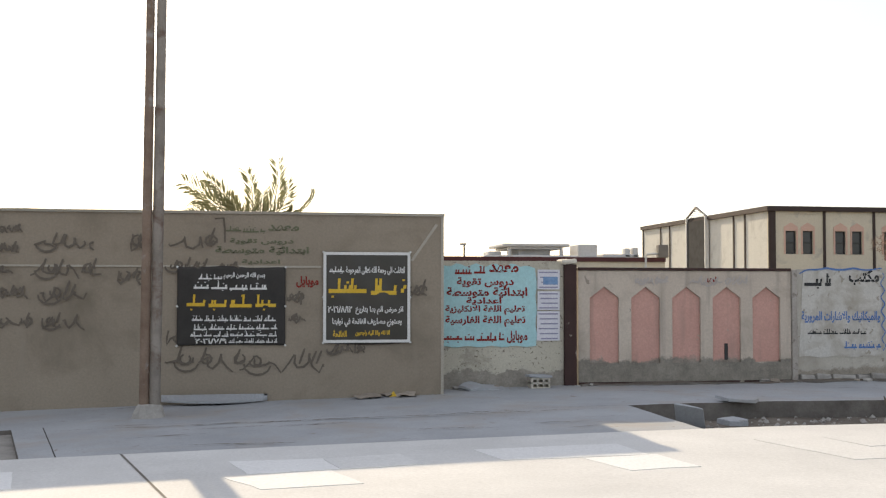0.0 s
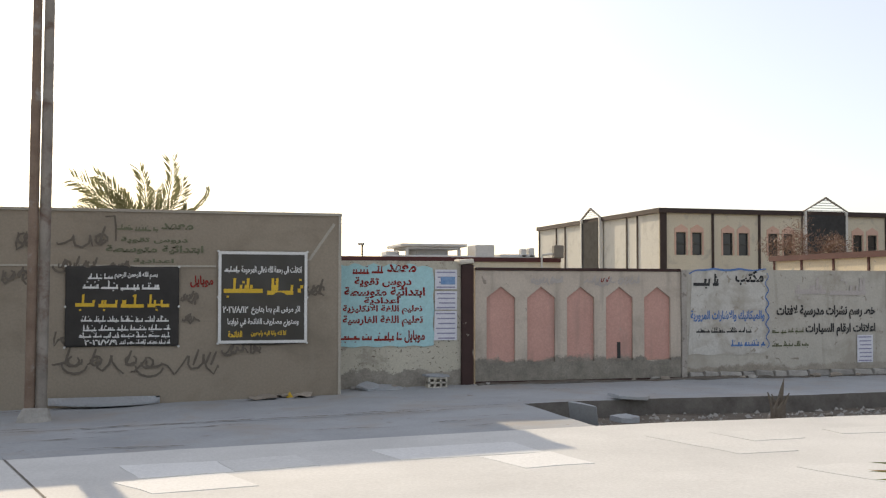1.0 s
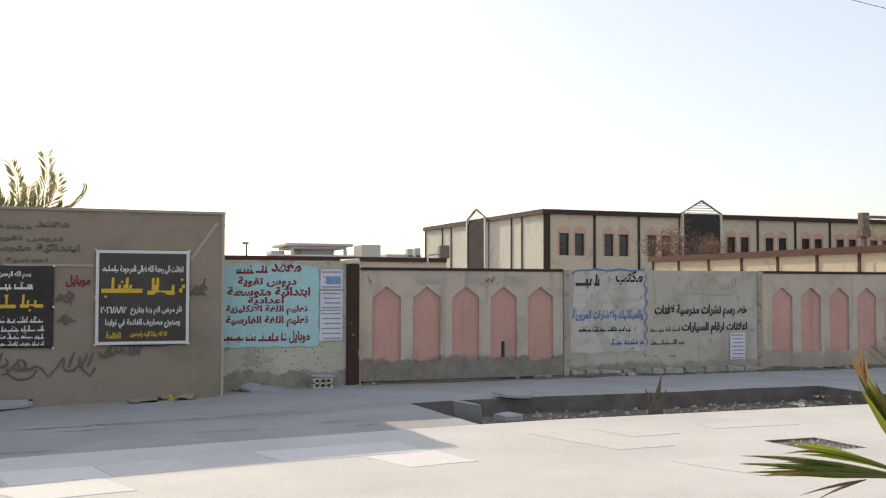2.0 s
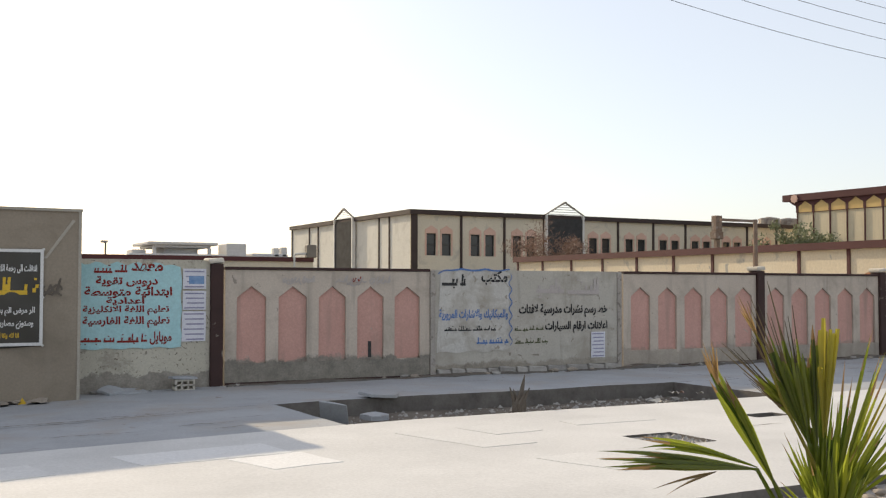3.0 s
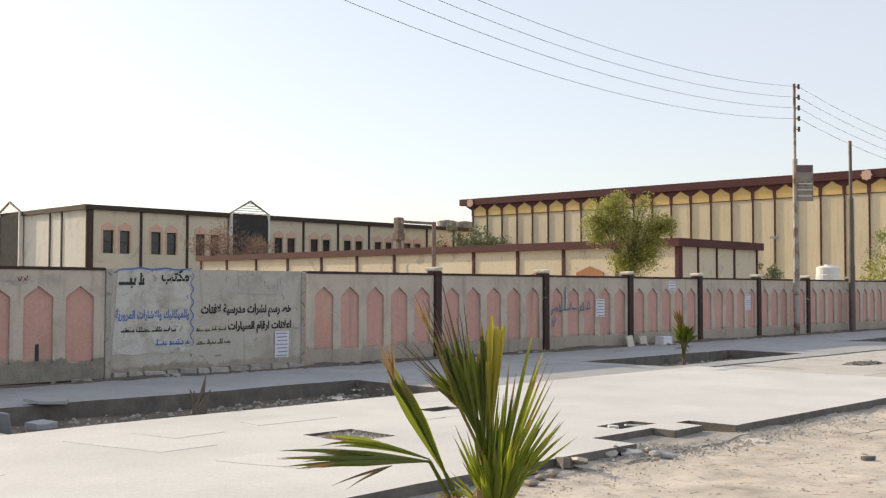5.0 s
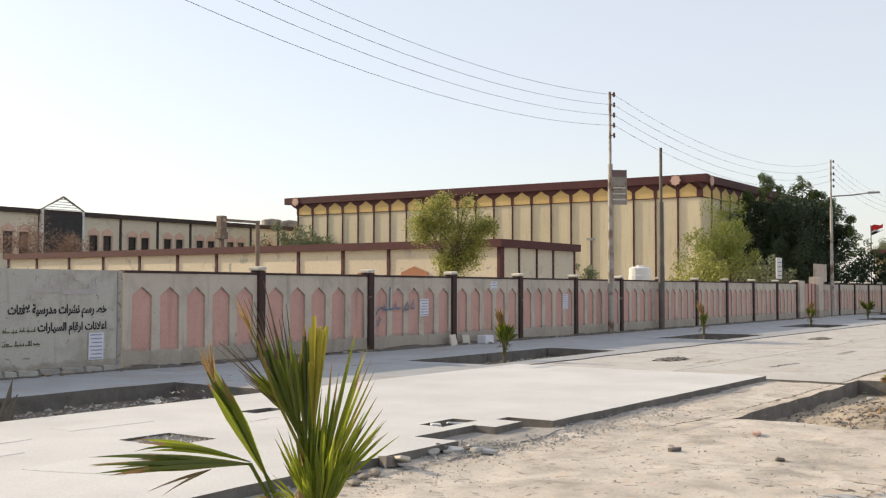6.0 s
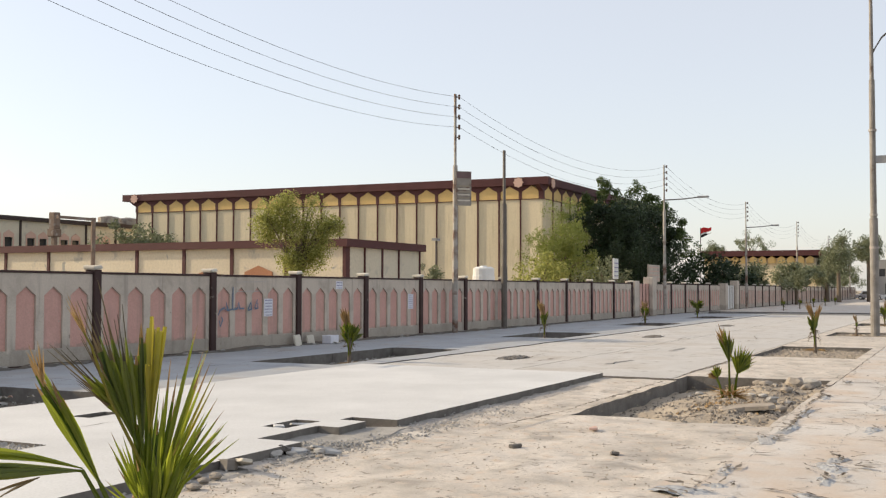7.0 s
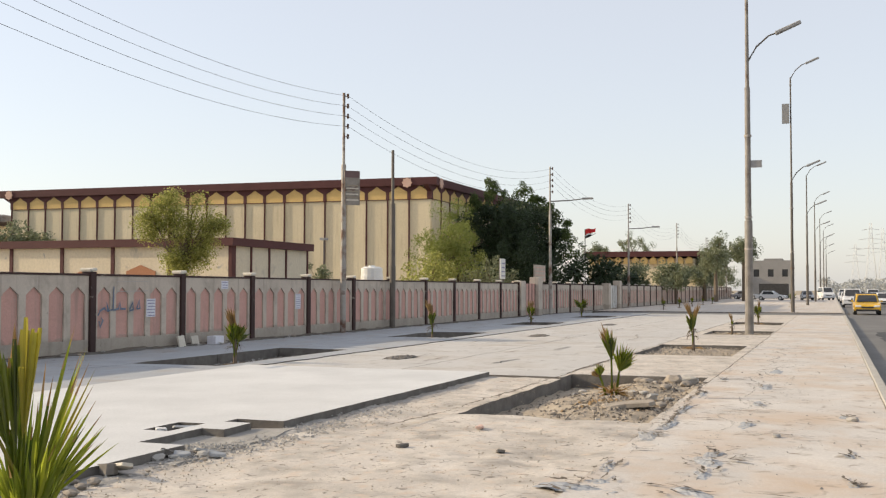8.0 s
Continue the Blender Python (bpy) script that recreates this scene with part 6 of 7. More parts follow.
bm = bmesh.new()
for k in range(9):
    a = k * 0.7
    tube(bm, [(0.05 * math.cos(a), 0.05 * math.sin(a), -0.1), (0.06 * math.cos(a), 0.06 * math.sin(a), 0.22), (0.10 * math.cos(a * 1.3), 0.1 * math.sin(a), 0.34 + 0.03 * (k % 4))], [0.045, 0.036, 0.006], 5)
tube(bm, [(0, 0, 0.2), (0.05, 0, 0.42), (0.09, 0, 0.6)], [0.04, 0.03, 0.004], 5)
part("stem", bm, M_DARKSOIL, stub)

# feather palm behind the rendered wall
date = thing("date_palm", (-0.35, 20.0, -0.34), "date palm crown rising behind the rendered wall", "palm")
bm = bmesh.new()
tube(bm, [(0, 0, -0.1), (0, 0, 1.5), (0, 0, 2.9)], [0.24, 0.22, 0.2], 10)
rough_up(bm, 0.04, 8)
part("trunk", bm, M_TRUNK, date)
rnd = random.Random(5)
# each frond: root, middle and tip in x and z, depth of its tip, leaflet length
for (xa, za), (xm, zm), (xt, zt), deep, ll in (
        ((-0.05, 2.95), (-0.58, 3.55), (-1.10, 3.86), -0.5, 0.50), ((-0.05, 2.95), (-0.45, 3.42), (-0.95, 3.66), 0.4, 0.50), ((-0.08, 2.95), (-0.40, 3.66), (-0.75, 4.02), 0.3, 0.36),
        ((0.02, 2.95), (0.12, 3.55), (0.00, 4.10), -0.3, 0.36), ((0.10, 2.95), (0.24, 3.40), (0.28, 3.80), 0.5, 0.34), ((0.12, 2.95), (0.52, 3.60), (0.55, 4.27), -0.4, 0.40),
        ((0.12, 2.95), (0.64, 3.48), (0.76, 3.97), 0.3, 0.36), ((0.12, 2.90), (0.60, 3.18), (0.85, 3.40), -0.3, 0.30), ((0.25, 2.95), (1.02, 3.45), (1.23, 3.84), 0.1, 0.10),
        ((-0.10, 2.90), (-0.60, 3.20), (-1.00, 3.30), 0.1, 0.42), ((0.0, 2.95), (-0.12, 3.35), (-0.32, 3.62), -0.6, 0.34)):
    spine = []
    for i in range(13):
        t = i / 12
        a, b, c = (1 - t) * (1 - t), 2 * t * (1 - t), t * t
        spine.append(Vector((xa * a + (2 * xm - (xa + xt) / 2) * b + xt * c, deep * t * t, za * a + (2 * zm - (za + zt) / 2) * b + zt * c)))
    vs, fs = [], []
    for i in range(2, 13):
        d = (spine[i] - spine[i - 1]).normalized()
        side = d.cross(Vector((0, 1, 0.1))).normalized()
        for j in range(5):
            c = spine[i - 1].lerp(spine[i], j / 5)
            for sgn in (-1, 1):
                lat = (side * sgn * rnd.uniform(0.5, 0.75) + d * 0.95 + Vector((0, rnd.uniform(-0.5, 0.5), rnd.uniform(-0.1, 0.1)))).normalized()
                ln = 1.25 * ll * (1 - 0.4 * i / 12) * rnd.uniform(0.7, 1.15)
                wv = lat.cross(Vector((0, 1, 0))).normalized() * 0.0095
                q = len(vs)
                vs.extend([c, c + lat * ln * 0.45 - wv, c + lat * ln, c + lat * ln * 0.45 + wv])
                fs.append((q, q + 1, q + 2, q + 3))
    fr = new("frond", cloud_mesh("frond", [tuple(v) for v in vs], fs, L_DATE))
    fr.parent = date
    bm = bmesh.new()
    tube(bm, spine[::3], [0.02, 0.015, 0.011, 0.008, 0.004], 5)
    part("rachis", bm, L_DATE, fr)


# ---- loose things ----
M_RUBBLE = mat("sandy_rubble", (0.27, 0.23, 0.18), (0.42, 0.37, 0.30), 5.0, 0.95, 0.4, 30)


def rock_mesh(name, seed, material, flat=0.6):
    bm = bmesh.new()
    bmesh.ops.create_icosphere(bm, subdivisions=2, radius=1.0)
    for v in bm.verts:
        v.co *= 0.7 + 0.6 * abs(noise.noise(v.co * 1.1 + Vector((seed * 3.1, seed * 2, 0)))) + 0.18 * noise.noise(v.co * 3.7)
        v.co.z *= flat
    return finish(name, bm, material)


M_LUMP = mat("sandy_broken_concrete", (0.24, 0.21, 0.175), (0.37, 0.325, 0.27), 4.0, 0.95, 0.7, 22, per_object=0.15, bump_dist=0.02)
CHUNKS = [rock_mesh("concrete_chunk", k, M_LUMP if k % 2 else M_CUT, 0.5) for k in range(4)]
rnd = random.Random(21)


def chunk(x, y, z, s, label="broken lump of grey concrete"):
    ob = new("concrete_chunk", CHUNKS[rnd.randrange(4)])
    ob.location, ob.scale, ob.rotation_euler = (x, y, z), (s, s * rnd.uniform(0.6, 1.0), s), (0, 0, rnd.uniform(0, 6.3))
    tagged(ob, label, "rubble", "lumps of rubble")


def slab_piece(x, y, z, w, d, t, rx, ry, rz, label, material=M_PAVE):
    bm = bmesh.new()
    n = 9
    ring = []
    for k in range(n):
        a = 2 * math.pi * k / n + 0.3
        q = max(abs(math.cos(a)), abs(math.sin(a))) / (1 if material in (M_PAVE, M_PATCH, M_STONE) else rnd.uniform(0.75, 1.05))
        ring.append((math.cos(a) / q * w / 2, math.sin(a) / q * d / 2))
    lo, hi = [bm.verts.new((x_, y_, -t / 2)) for x_, y_ in ring], [bm.verts.new((x_ * 0.97, y_ * 0.97, t / 2)) for x_, y_ in ring]
    bm.faces.new(lo[::-1])
    bm.faces.new(hi)
    for k in range(n):
        bm.faces.new((lo[k], lo[(k + 1) % n], hi[(k + 1) % n], hi[k]))
    soften(bm, 0.006)
    rough_up(bm, 0.035 if material == M_LUMP else 0.012, 7)
    ob = solo("broken_slab", bm, material, label, "slab", "broken slabs")
    ob.matrix_basis = pose(x, y, z, rx, ry, rz)


slab_piece(5.4, 12.88, -0.05, 0.42, 0.04, 0.36, 24, 6, -50, "grey slab standing on edge in the pit")
slab_piece(6.62, 14.05, 0.06, 0.54, 0.42, 0.045, 4, 2, 8, "thin grey paving slab at the edge of the pit")
slab_piece(6.05, 12.98, -0.12, 0.36, 0.3, 0.07, 3, 0, 15, "thick grey paving slab lying in the pit")
slab_piece(3.6, 16.75, 0.0, 0.55, 0.35, 0.05, 8, 4, 10, "thin slab fragments against the wall foot")
slab_piece(3.3, 16.7, 0.04, 0.35, 0.3, 0.04, 12, -8, 40, "thin slab fragments against the wall foot")
slab_piece(4.42, 16.72, 0.19, 0.42, 0.28, 0.035, 0, 2, 4, "flat slab resting on a hollow block")
slab_piece(14.85, 2.72, pit_floor(14.85, 2.72) + 0.05, 0.42, 0.78, 0.06, -7, -3, 8, "broken concrete slab beside the young palm", M_LUMP)
for q, s in (((18.5, 2.6), 0.22), ((18.1, 3.0), 0.14), ((18.7, 3.2), 0.15), ((17.6, 2.6), 0.12), ((18.2, 2.35), 0.15), ((17.3, 3.1), 0.1)):
    chunk(*q, pit_floor(*q) + 0.25 * s, s, "large broken lump of concrete")
chunk(18.9, 2.4, 0.0, 0.2, "large broken lump of concrete")
chunk(16.29, 2.62, -0.04, 0.14, "dark broken lump of concrete")
chunk(15.3, 2.35, -0.05, 0.12, "dark broken lump of concrete")
slab_piece(7.72, 5.86, 0.05, 0.44, 0.12, 0.03, 18, 12, 55, "pale thin slab leaning by the screed edge", M_STONE)
# added dark lump that draws the leaning slab's shadow wedge
slab_piece(7.70, 5.98, 0.02, 0.34, 0.16, 0.1, 6, 8, 60, "dark lump in place of the shadow under a leaning slab", M_SIDE)
slab_piece(8.74, 5.92, 0.0, 0.17, 0.12, 0.05, 9, 4, -60, "broken grey brick by the screed edge", M_PAVE)
slab_piece(8.9, 5.64, 0.0, 0.2, 0.1, 0.03, 4, 10, -70, "broken grey brick by the screed edge", M_PAVE)
slab_piece(8.72, 6.05, 0.02, 0.2, 0.14, 0.05, 14, 8, 20, "dark broken lump by the screed edge", M_SIDE)
slab_piece(8.98, 5.8, 0.01, 0.26, 0.1, 0.025, -8, 12, -35, "thin grey sliver by the screed edge", M_PAVE)
chunk(7.3, 5.8, -0.0, 0.07, "dark crumbled lump by the screed edge")
chunk(8.5, 6.03, 0.0, 0.09, "small crumbled lump by the screed edge")
chunk(8.85, 5.74, 0.0, 0.08, "small crumbled lump by the screed edge")
for q in ((9.95, 7.02, 0.048, 0.34, 0.14, 0.02, 6, 3, 40), (10.2, 6.85, 0.05, 0.42, 0.12, 0.02, -5, 4, -30)):
    slab_piece(*q, "thin broken sliver of screed over a hole", M_SCREED)
slab_piece(10.15, 4.2, -0.015, 0.16, 0.08, 0.04, 0, 0, -20, "small dark grey brick on the sand", M_SIDE)
slab_piece(10.15, 3.15, -0.015, 0.16, 0.09, 0.03, 0, 10, 30, "small dark broken brick on the sand", M_SIDE)
slab_piece(11.85, 3.92, -0.015, 0.2, 0.09, 0.03, 0, 0, 10, "small red brick fragment on the sand", M_ROSE)
slab_piece(24.6, 16.75, 0.15, 0.35, 0.06, 0.34, -14, 0, 5, "pale slab leaning on the wall", M_STONE)
slab_piece(25.2, 16.72, 0.14, 0.3, 0.06, 0.3, -16, 0, -8, "pale slab leaning on the wall", M_STONE)
# hollow block under the flat slab
blk = thing("hollow_block", (4.42, 16.72, 0.08), "grey hollow concrete block by the wall", "block")
bm = bmesh.new()
for q in ((-0.16, 0.16, -0.1, 0.1, 0.06, 0.09), (-0.16, 0.16, -0.1, 0.1, -0.09, -0.065), (-0.16, 0.16, -0.1, 0.1, -0.012, 0.012), (-0.16, -0.13, -0.1, 0.1, -0.065, 0.06), (0.13, 0.16, -0.1, 0.1, -0.065, 0.06), (-0.06, -0.04, -0.1, 0.1, -0.065, 0.06), (0.04, 0.06, -0.1, 0.1, -0.065, 0.06)):
    box(bm, *q)
part("body", bm, M_STONE, blk)
# warped board at the foot of the rendered wall
bm = bmesh.new()
n = 24
pts = [(u / n, math.sin(math.pi * u / n)) for u in range(n + 1)]
prev = None
for u, s in pts:
    x = -1.5 + 1.55 * u
    row = [bm.verts.new((x, 16.12 - 0.32 * s * k, -0.03 + 0.06 * (1 - k) - 0.02 * k)) for k in (0.0, 1.0)] + [bm.verts.new((x, 16.12 - 0.32 * s * k, -0.055 + 0.06 * (1 - k) - 0.02 * k)) for k in (1.0, 0.0)]
    if prev:
        for k in range(4):
            bm.faces.new((prev[k], prev[(k + 1) % 4], row[(k + 1) % 4], row[k]))
    prev = row
solo("warped_board", bm, M_PAVE, "warped pale board lying at the wall foot", "board")
for x, y, w in ((1.55, 16.0, 0.4), (2.15, 16.05, 0.3), (1.85, 16.08, 0.2), (11.55, 13.3, 0.15), (11.9, 13.1, 0.12), (11.7, 13.35, 0.1), (26.2, 16.6, 0.45), (10.4, 12.3, 0.22)):
    bm = bmesh.new()
    bmesh.ops.create_grid(bm, x_segments=5, y_segments=5, size=w / 2)
    rough_up(bm, 0.10, 6)
    for v in bm.verts:
        v.co.z = abs(v.co.z) + 0.01
    ob = solo("litter", bm, M_LUMP if x < 3 else M_ROSE if x == 11.7 else M_STONE, "crumpled pale litter", "litter", "scraps of litter")
    ob.location = (x, y, lay(x) - (0.12 if 11.4 < y < 13.9 and x > 9 else 0))
tri = bmesh.new()
prism(tri, [(-0.07, 0), (0.07, 0), (0.0, 0.11)], 0, 0.02)
ob = solo("yellow_wedge", tri, INK["yellow"], "small yellow triangular scrap by the wall", "litter")
ob.location = (1.95, 16.05, -0.06)
bm = bmesh.new()
box(bm, -0.22, 0.22, -0.15, 0.15, 0, 0.24)
soften(bm, 0.012)
ob = solo("carton", bm, M_PAPER, "white carton against the wall", "box")
ob.location = (26.05, 16.6, 0.02)
# stones along the wall foot and in the pits
for k in range(60):
    x = rnd.uniform(2.8, 40)
    chunk(x, WALL_Y - 0.1 - abs(rnd.gauss(0, 0.1)), lay(x) + 0.02, rnd.uniform(0.04, 0.13), "rubble stone at the wall foot")
for k in range(26):
    q = (rnd.uniform(13.4, 19.3), rnd.uniform(2.3, 4.4))
    s = 0.03 + 0.09 * rnd.random() ** 2
    chunk(*q, pit_floor(*q) + 0.2 * s, s)
for k in range(14):
    chunk(rnd.uniform(6.2, 9.3), rnd.uniform(5.6, 6.0), -0.01, rnd.uniform(0.03, 0.08))
for k in range(12):
    chunk(rnd.uniform(5.4, 11.8), rnd.uniform(12.2, 13.6), -0.2, rnd.uniform(0.04, 0.1))
for x, y, s in ((13.8, -0.2, 0.09), (7.4, 1.2, 0.05), (12.0, 0.6, 0.06)):
    chunk(x, y, 0.02, s)


def gravel(name, count, boxes, smin, smax, z, material, label, seed):
    r = np.random.default_rng(seed)
    verts, faces = [], []
    tet = np.array([(1, 0, -0.4), (-0.5, 0.87, -0.4), (-0.5, -0.87, -0.4), (0.1, 0.1, 0.8), (0.7, 0.6, 0.3)])
    tri_ = [(0, 1, 4), (0, 4, 3), (1, 3, 4), (1, 2, 3), (2, 0, 3)]
    for k in range(count):
        b = boxes[r.integers(len(boxes))]
        s = smin + (smax - smin) * r.random() ** 3
        a = r.uniform(0, 6.3)
        ca, sa = math.cos(a), math.sin(a)
        p = tet * (s, s * r.uniform(0.5, 1), s * 0.7)
        p = np.stack([p[:, 0] * ca - p[:, 1] * sa, p[:, 0] * sa + p[:, 1] * ca, p[:, 2]], 1) 
        gx, gy = r.uniform(b[0], b[1]), r.uniform(b[2], b[3])
        if len(b) > 4:                        # crumbs gather along a wavering line
            gy = (b[2] + b[3]) / 2 + (b[3] - b[2]) * (0.6 * noise.noise(Vector((gx * 0.9, b[4], 0))) + 0.3 * r.normal() * abs(noise.noise(Vector((gx * 2.0, b[4], 3)))))
        p = p + (gx, gy, (z(gx, gy) if callable(z) else z) + s * 0.2)
        q = len(verts)
        verts.extend(p)
        faces.extend([(q + i, q + j, q + m) for i, j, m in tri_])
    tagged(new(name, cloud_mesh(name, verts, faces, material)), label, "gravel", kind="stuff")


gravel("pit_gravel", 2600, [h for h in LEFT_PITS[1:4]], 0.012, 0.06, -0.21, M_CUT, "loose grey stones in the planting pits", 1)
gravel("opening_stones", 260, [(7.04, 7.62, 8.19, 8.86)], 0.015, 0.05, 0.03, M_CUT, "grey stones packed into an opening in the screed", 17)
gravel("pit_rubble", 3600, [(13.2, 19.6, 2.2, 4.6), (13.2, 19.6, 2.2, 3.6), (14.0, 19.5, 2.2, 3.2)], 0.004, 0.042, pit_floor, M_LUMP, "grey and sandy rubble round the young palm", 12)
gravel("dark_rubble", 1800, [(13.2, 19.6, 2.2, 4.6), (13.2, 19.6, 2.2, 3.6), (14.5, 17.0, 2.3, 3.6)], 0.005, 0.045, pit_floor, M_DARKSOIL, "dark clods among the rubble", 13)
gravel("dry_leaf_litter", 180, [(14.6, 16.6, 2.5, 3.7), (15.2, 16.2, 2.8, 3.4)], 0.01, 0.07, pit_floor, M_DRY, "dry brown leaf scraps round the young palm", 14)
gravel("palm_gravel", 2200, [RIGHT_PITS[2], RIGHT_PITS[3]], 0.008, 0.06, -0.08, M_LUMP, "pale rubble round the young palms", 2)
gravel("forecourt_gravel", 4200, [(5.0, 18.8, 2.0, 6.0), (5.0, 14.0, 5.2, 6.0), (6.0, 12.0, 0.0, 6.0)], 0.003, 0.016, -0.03, M_RUBBLE, "small stones scattered on the sand", 3)
gravel("edge_rubble", 2600, [(5.0, 14.0, 5.55, 6.02), (8.3, 11.5, 5.4, 6.05), (8.6, 9.6, 5.8, 6.3), (9.0, 13.0, 5.3, 5.9)], 0.004, 0.028, -0.015, M_CUT, "grey crumbs along the broken screed edge", 4)
gravel("walk_gravel", 500, [(6.0, 40.0, -0.6, 2.0)], 0.005, 0.022, 0.005, M_CUT, "small stones on the walkway", 5)
gravel("joint_rubble", 3600, [(8.5, 34.0, 1.8, 2.2, 1.0), (9.0, 30.0, 0.95, 1.5, 2.0), (9.0, 34.0, -0.5, 1.9, 3.0)], 0.003, 0.014, 0.006, M_CUT, "grey crumbs along worn joints of the walkway", 15)
# these crumbs are darkened to carry the wall foot's shadow line too
gravel("foot_dirt", 3200, [(13.0, 60.0, 16.6, 17.0), (13.0, 60.0, 16.85, 17.0), (13.0, 36.0, 16.7, 17.0)], 0.01, 0.06, 0.0, M_SIDE, "dirt and crumbs at the wall foot, darkened for its shadow line", 16)
gravel("wall_foot_gravel", 900, [(3.5, 30.0, 16.6, 16.98)], 0.01, 0.05, 0.0, M_CUT, "crumbs of plaster along the wall foot", 6)

M_SEAM = mat("dark_dirt_in_cracks", (0.11, 0.09, 0.07), (0.20, 0.17, 0.135), 8.0, 0.95, 0.3, 40)


def seam(x, y, angle, length, width, z, r):
    """A jagged, dirt-filled crack lying in the surface."""
    bm = bmesh.new()
    n = max(6, int(length / 0.05))
    last, off = None, 0.0
    for k in range(n + 1):
        t = k / n
        off = off * 0.8 + r.gauss(0, 0.013)
        cx, cy = x + math.cos(angle) * length * t - math.sin(angle) * off, y + math.sin(angle) * length * t + math.cos(angle) * off
        w = width * math.sin(math.pi * min(max(t, 0.04), 0.96)) * r.uniform(0.1, 1.5)
        zz = z(cx) if callable(z) else z
        pair = (bm.verts.new((cx - math.sin(angle) * w, cy + math.cos(angle) * w, zz)), bm.verts.new((cx + math.sin(angle) * w, cy - math.cos(angle) * w, zz)))
        if last:
            bm.faces.new((last[0], last[1], pair[1], pair[0]))
        last = pair
    solo("crack", bm, M_SEAM, "jagged dirt-filled crack in the paving", "crack", "cracks in the ground", "structure")


r = random.Random(77)
for k in range(60):                          # short crosswise breaks along the worn lines of the walkway
    x = r.uniform(8.5, 30)
    seam(x, r.choice((1.9, 1.25, 0.95)) + 0.1 * math.sin(x) + r.uniform(-0.2, 0.1), 1.5 + r.uniform(-0.35, 0.35), r.uniform(0.12, 0.4), r.uniform(0.008, 0.03), 0.022, r)
for k in range(14):
    seam(r.uniform(8, 34), r.uniform(-0.4, 1.9), r.choice((0.05, 1.5, 1.45, 1.7)) + r.uniform(-0.2, 0.2), r.uniform(0.4, 1.3), r.uniform(0.006, 0.022), 0.022, r)
for k in range(12):
    seam(r.uniform(19, 42), r.uniform(5, 11), r.uniform(-0.2, 0.2), r.uniform(0.8, 3.0), r.uniform(0.01, 0.03), 0.018, r)
for k in range(16):
    seam(r.uniform(-5, 30), r.uniform(14.2, 16.6), r.uniform(-0.25, 0.25), r.uniform(0.5, 2.0), r.uniform(0.006, 0.016), lambda q: lay(q) + 0.018, r)
for k in range(10):
    seam(r.uniform(-3, 4.5), r.uniform(11.5, 13.8), r.uniform(-0.25, 0.25), r.uniform(0.4, 1.6), r.uniform(0.008, 0.02), lambda q: lay(q) + 0.016, r)
seam(-3.0, 13.55, 0.0, 8.0, 0.022, lambda q: lay(q) + 0.017, r)
seam(8.75, 8.93, -0.12, 0.6, 0.012, 0.062, r)
for q in ((11.2, 4.95, -0.1, 2.0, 0.03), (12.4, 1.9, 0.0, 3.0, 0.03), (15.2, 2.0, 0.02, 3.5, 0.03), (13.0, 4.75, 0.0, 6.0, 0.03), (19.0, 4.78, 0.0, 7.0, 0.03)):
    seam(*q, 0.012, r)


def broken_patch(x, y, w, d, turn, seed, lift=1.0, material=None):
    """A spot where the concrete has scaled off into upturned flakes."""
    bm = bmesh.new()
    bmesh.ops.create_grid(bm, x_segments=26, y_segments=20, size=0.5)
    ca, sa = math.cos(turn), math.sin(turn)
    for v in bm.verts:
        u, k = v.co.x * 2, v.co.y * 2
        px, py = v.co.x * w, v.co.y * d
        q = Vector((px, py, seed))
        fall = max(0.0, 1 - math.hypot(u, k) * (0.85 + 0.5 * noise.noise(q * 7)))
        v.co = Vector((x + px * ca - py * sa, y + px * sa + py * ca, -0.014 + 0.036 * lift * fall ** 0.5 + 0.03 * lift * fall * noise.noise(q * 20) + 0.022 * lift * fall * noise.noise(q * 41)))
    solo("broken_concrete", bm, material or M_PAVE, "scaled and crumbled spot in the walkway", "rubble", "broken spots of the walkway", "structure")


for k, q in enumerate(((8.45, 1.97, 0.7, 0.3, 1.2), (8.75, 1.85, 0.3, 0.25, 0.4), (9.6, 1.95, 0.7, 0.14, 0.1), (11.7, 1.92, 0.8, 0.22, 0.2), (12.7, 1.85, 0.9, 0.16, -0.1), (14.3, 1.9, 1.2, 0.14, 0.0), (16.6, 1.88, 1.2, 0.16, 0.05),
                       (19.4, 1.85, 1.2, 0.2, 0.0), (8.6, 1.12, 0.6, 0.22, 0.6), (9.4, 1.08, 0.5, 0.15, 0.2), (10.1, 1.10, 0.7, 0.26, 0.3), (10.6, 1.12, 0.4, 0.16, -0.3), (12.9, 0.97, 0.8, 0.2, 0.0), (15.4, 1.0, 0.9, 0.18, 0.1),
                       (18.2, 1.05, 1.2, 0.2, 0.0), (21.5, 1.05, 1.4, 0.24, 0.0), (10.9, -0.14, 0.4, 0.14, 0.2), (9.36, -0.13, 0.35, 0.13, 0.1), (14.2, -0.1, 0.5, 0.14, 0.0))):
    broken_patch(*q, k * 1.7, 0.75)
    for j in range(6):                        # dark breaks between the flakes
        seam(q[0] + q[2] * r.uniform(-0.5, 0.3), q[1] + q[3] * r.uniform(-0.7, 0.5), q[4] + r.uniform(-0.5, 0.5), r.uniform(0.12, 0.35), r.uniform(0.008, 0.022), 0.024, r)
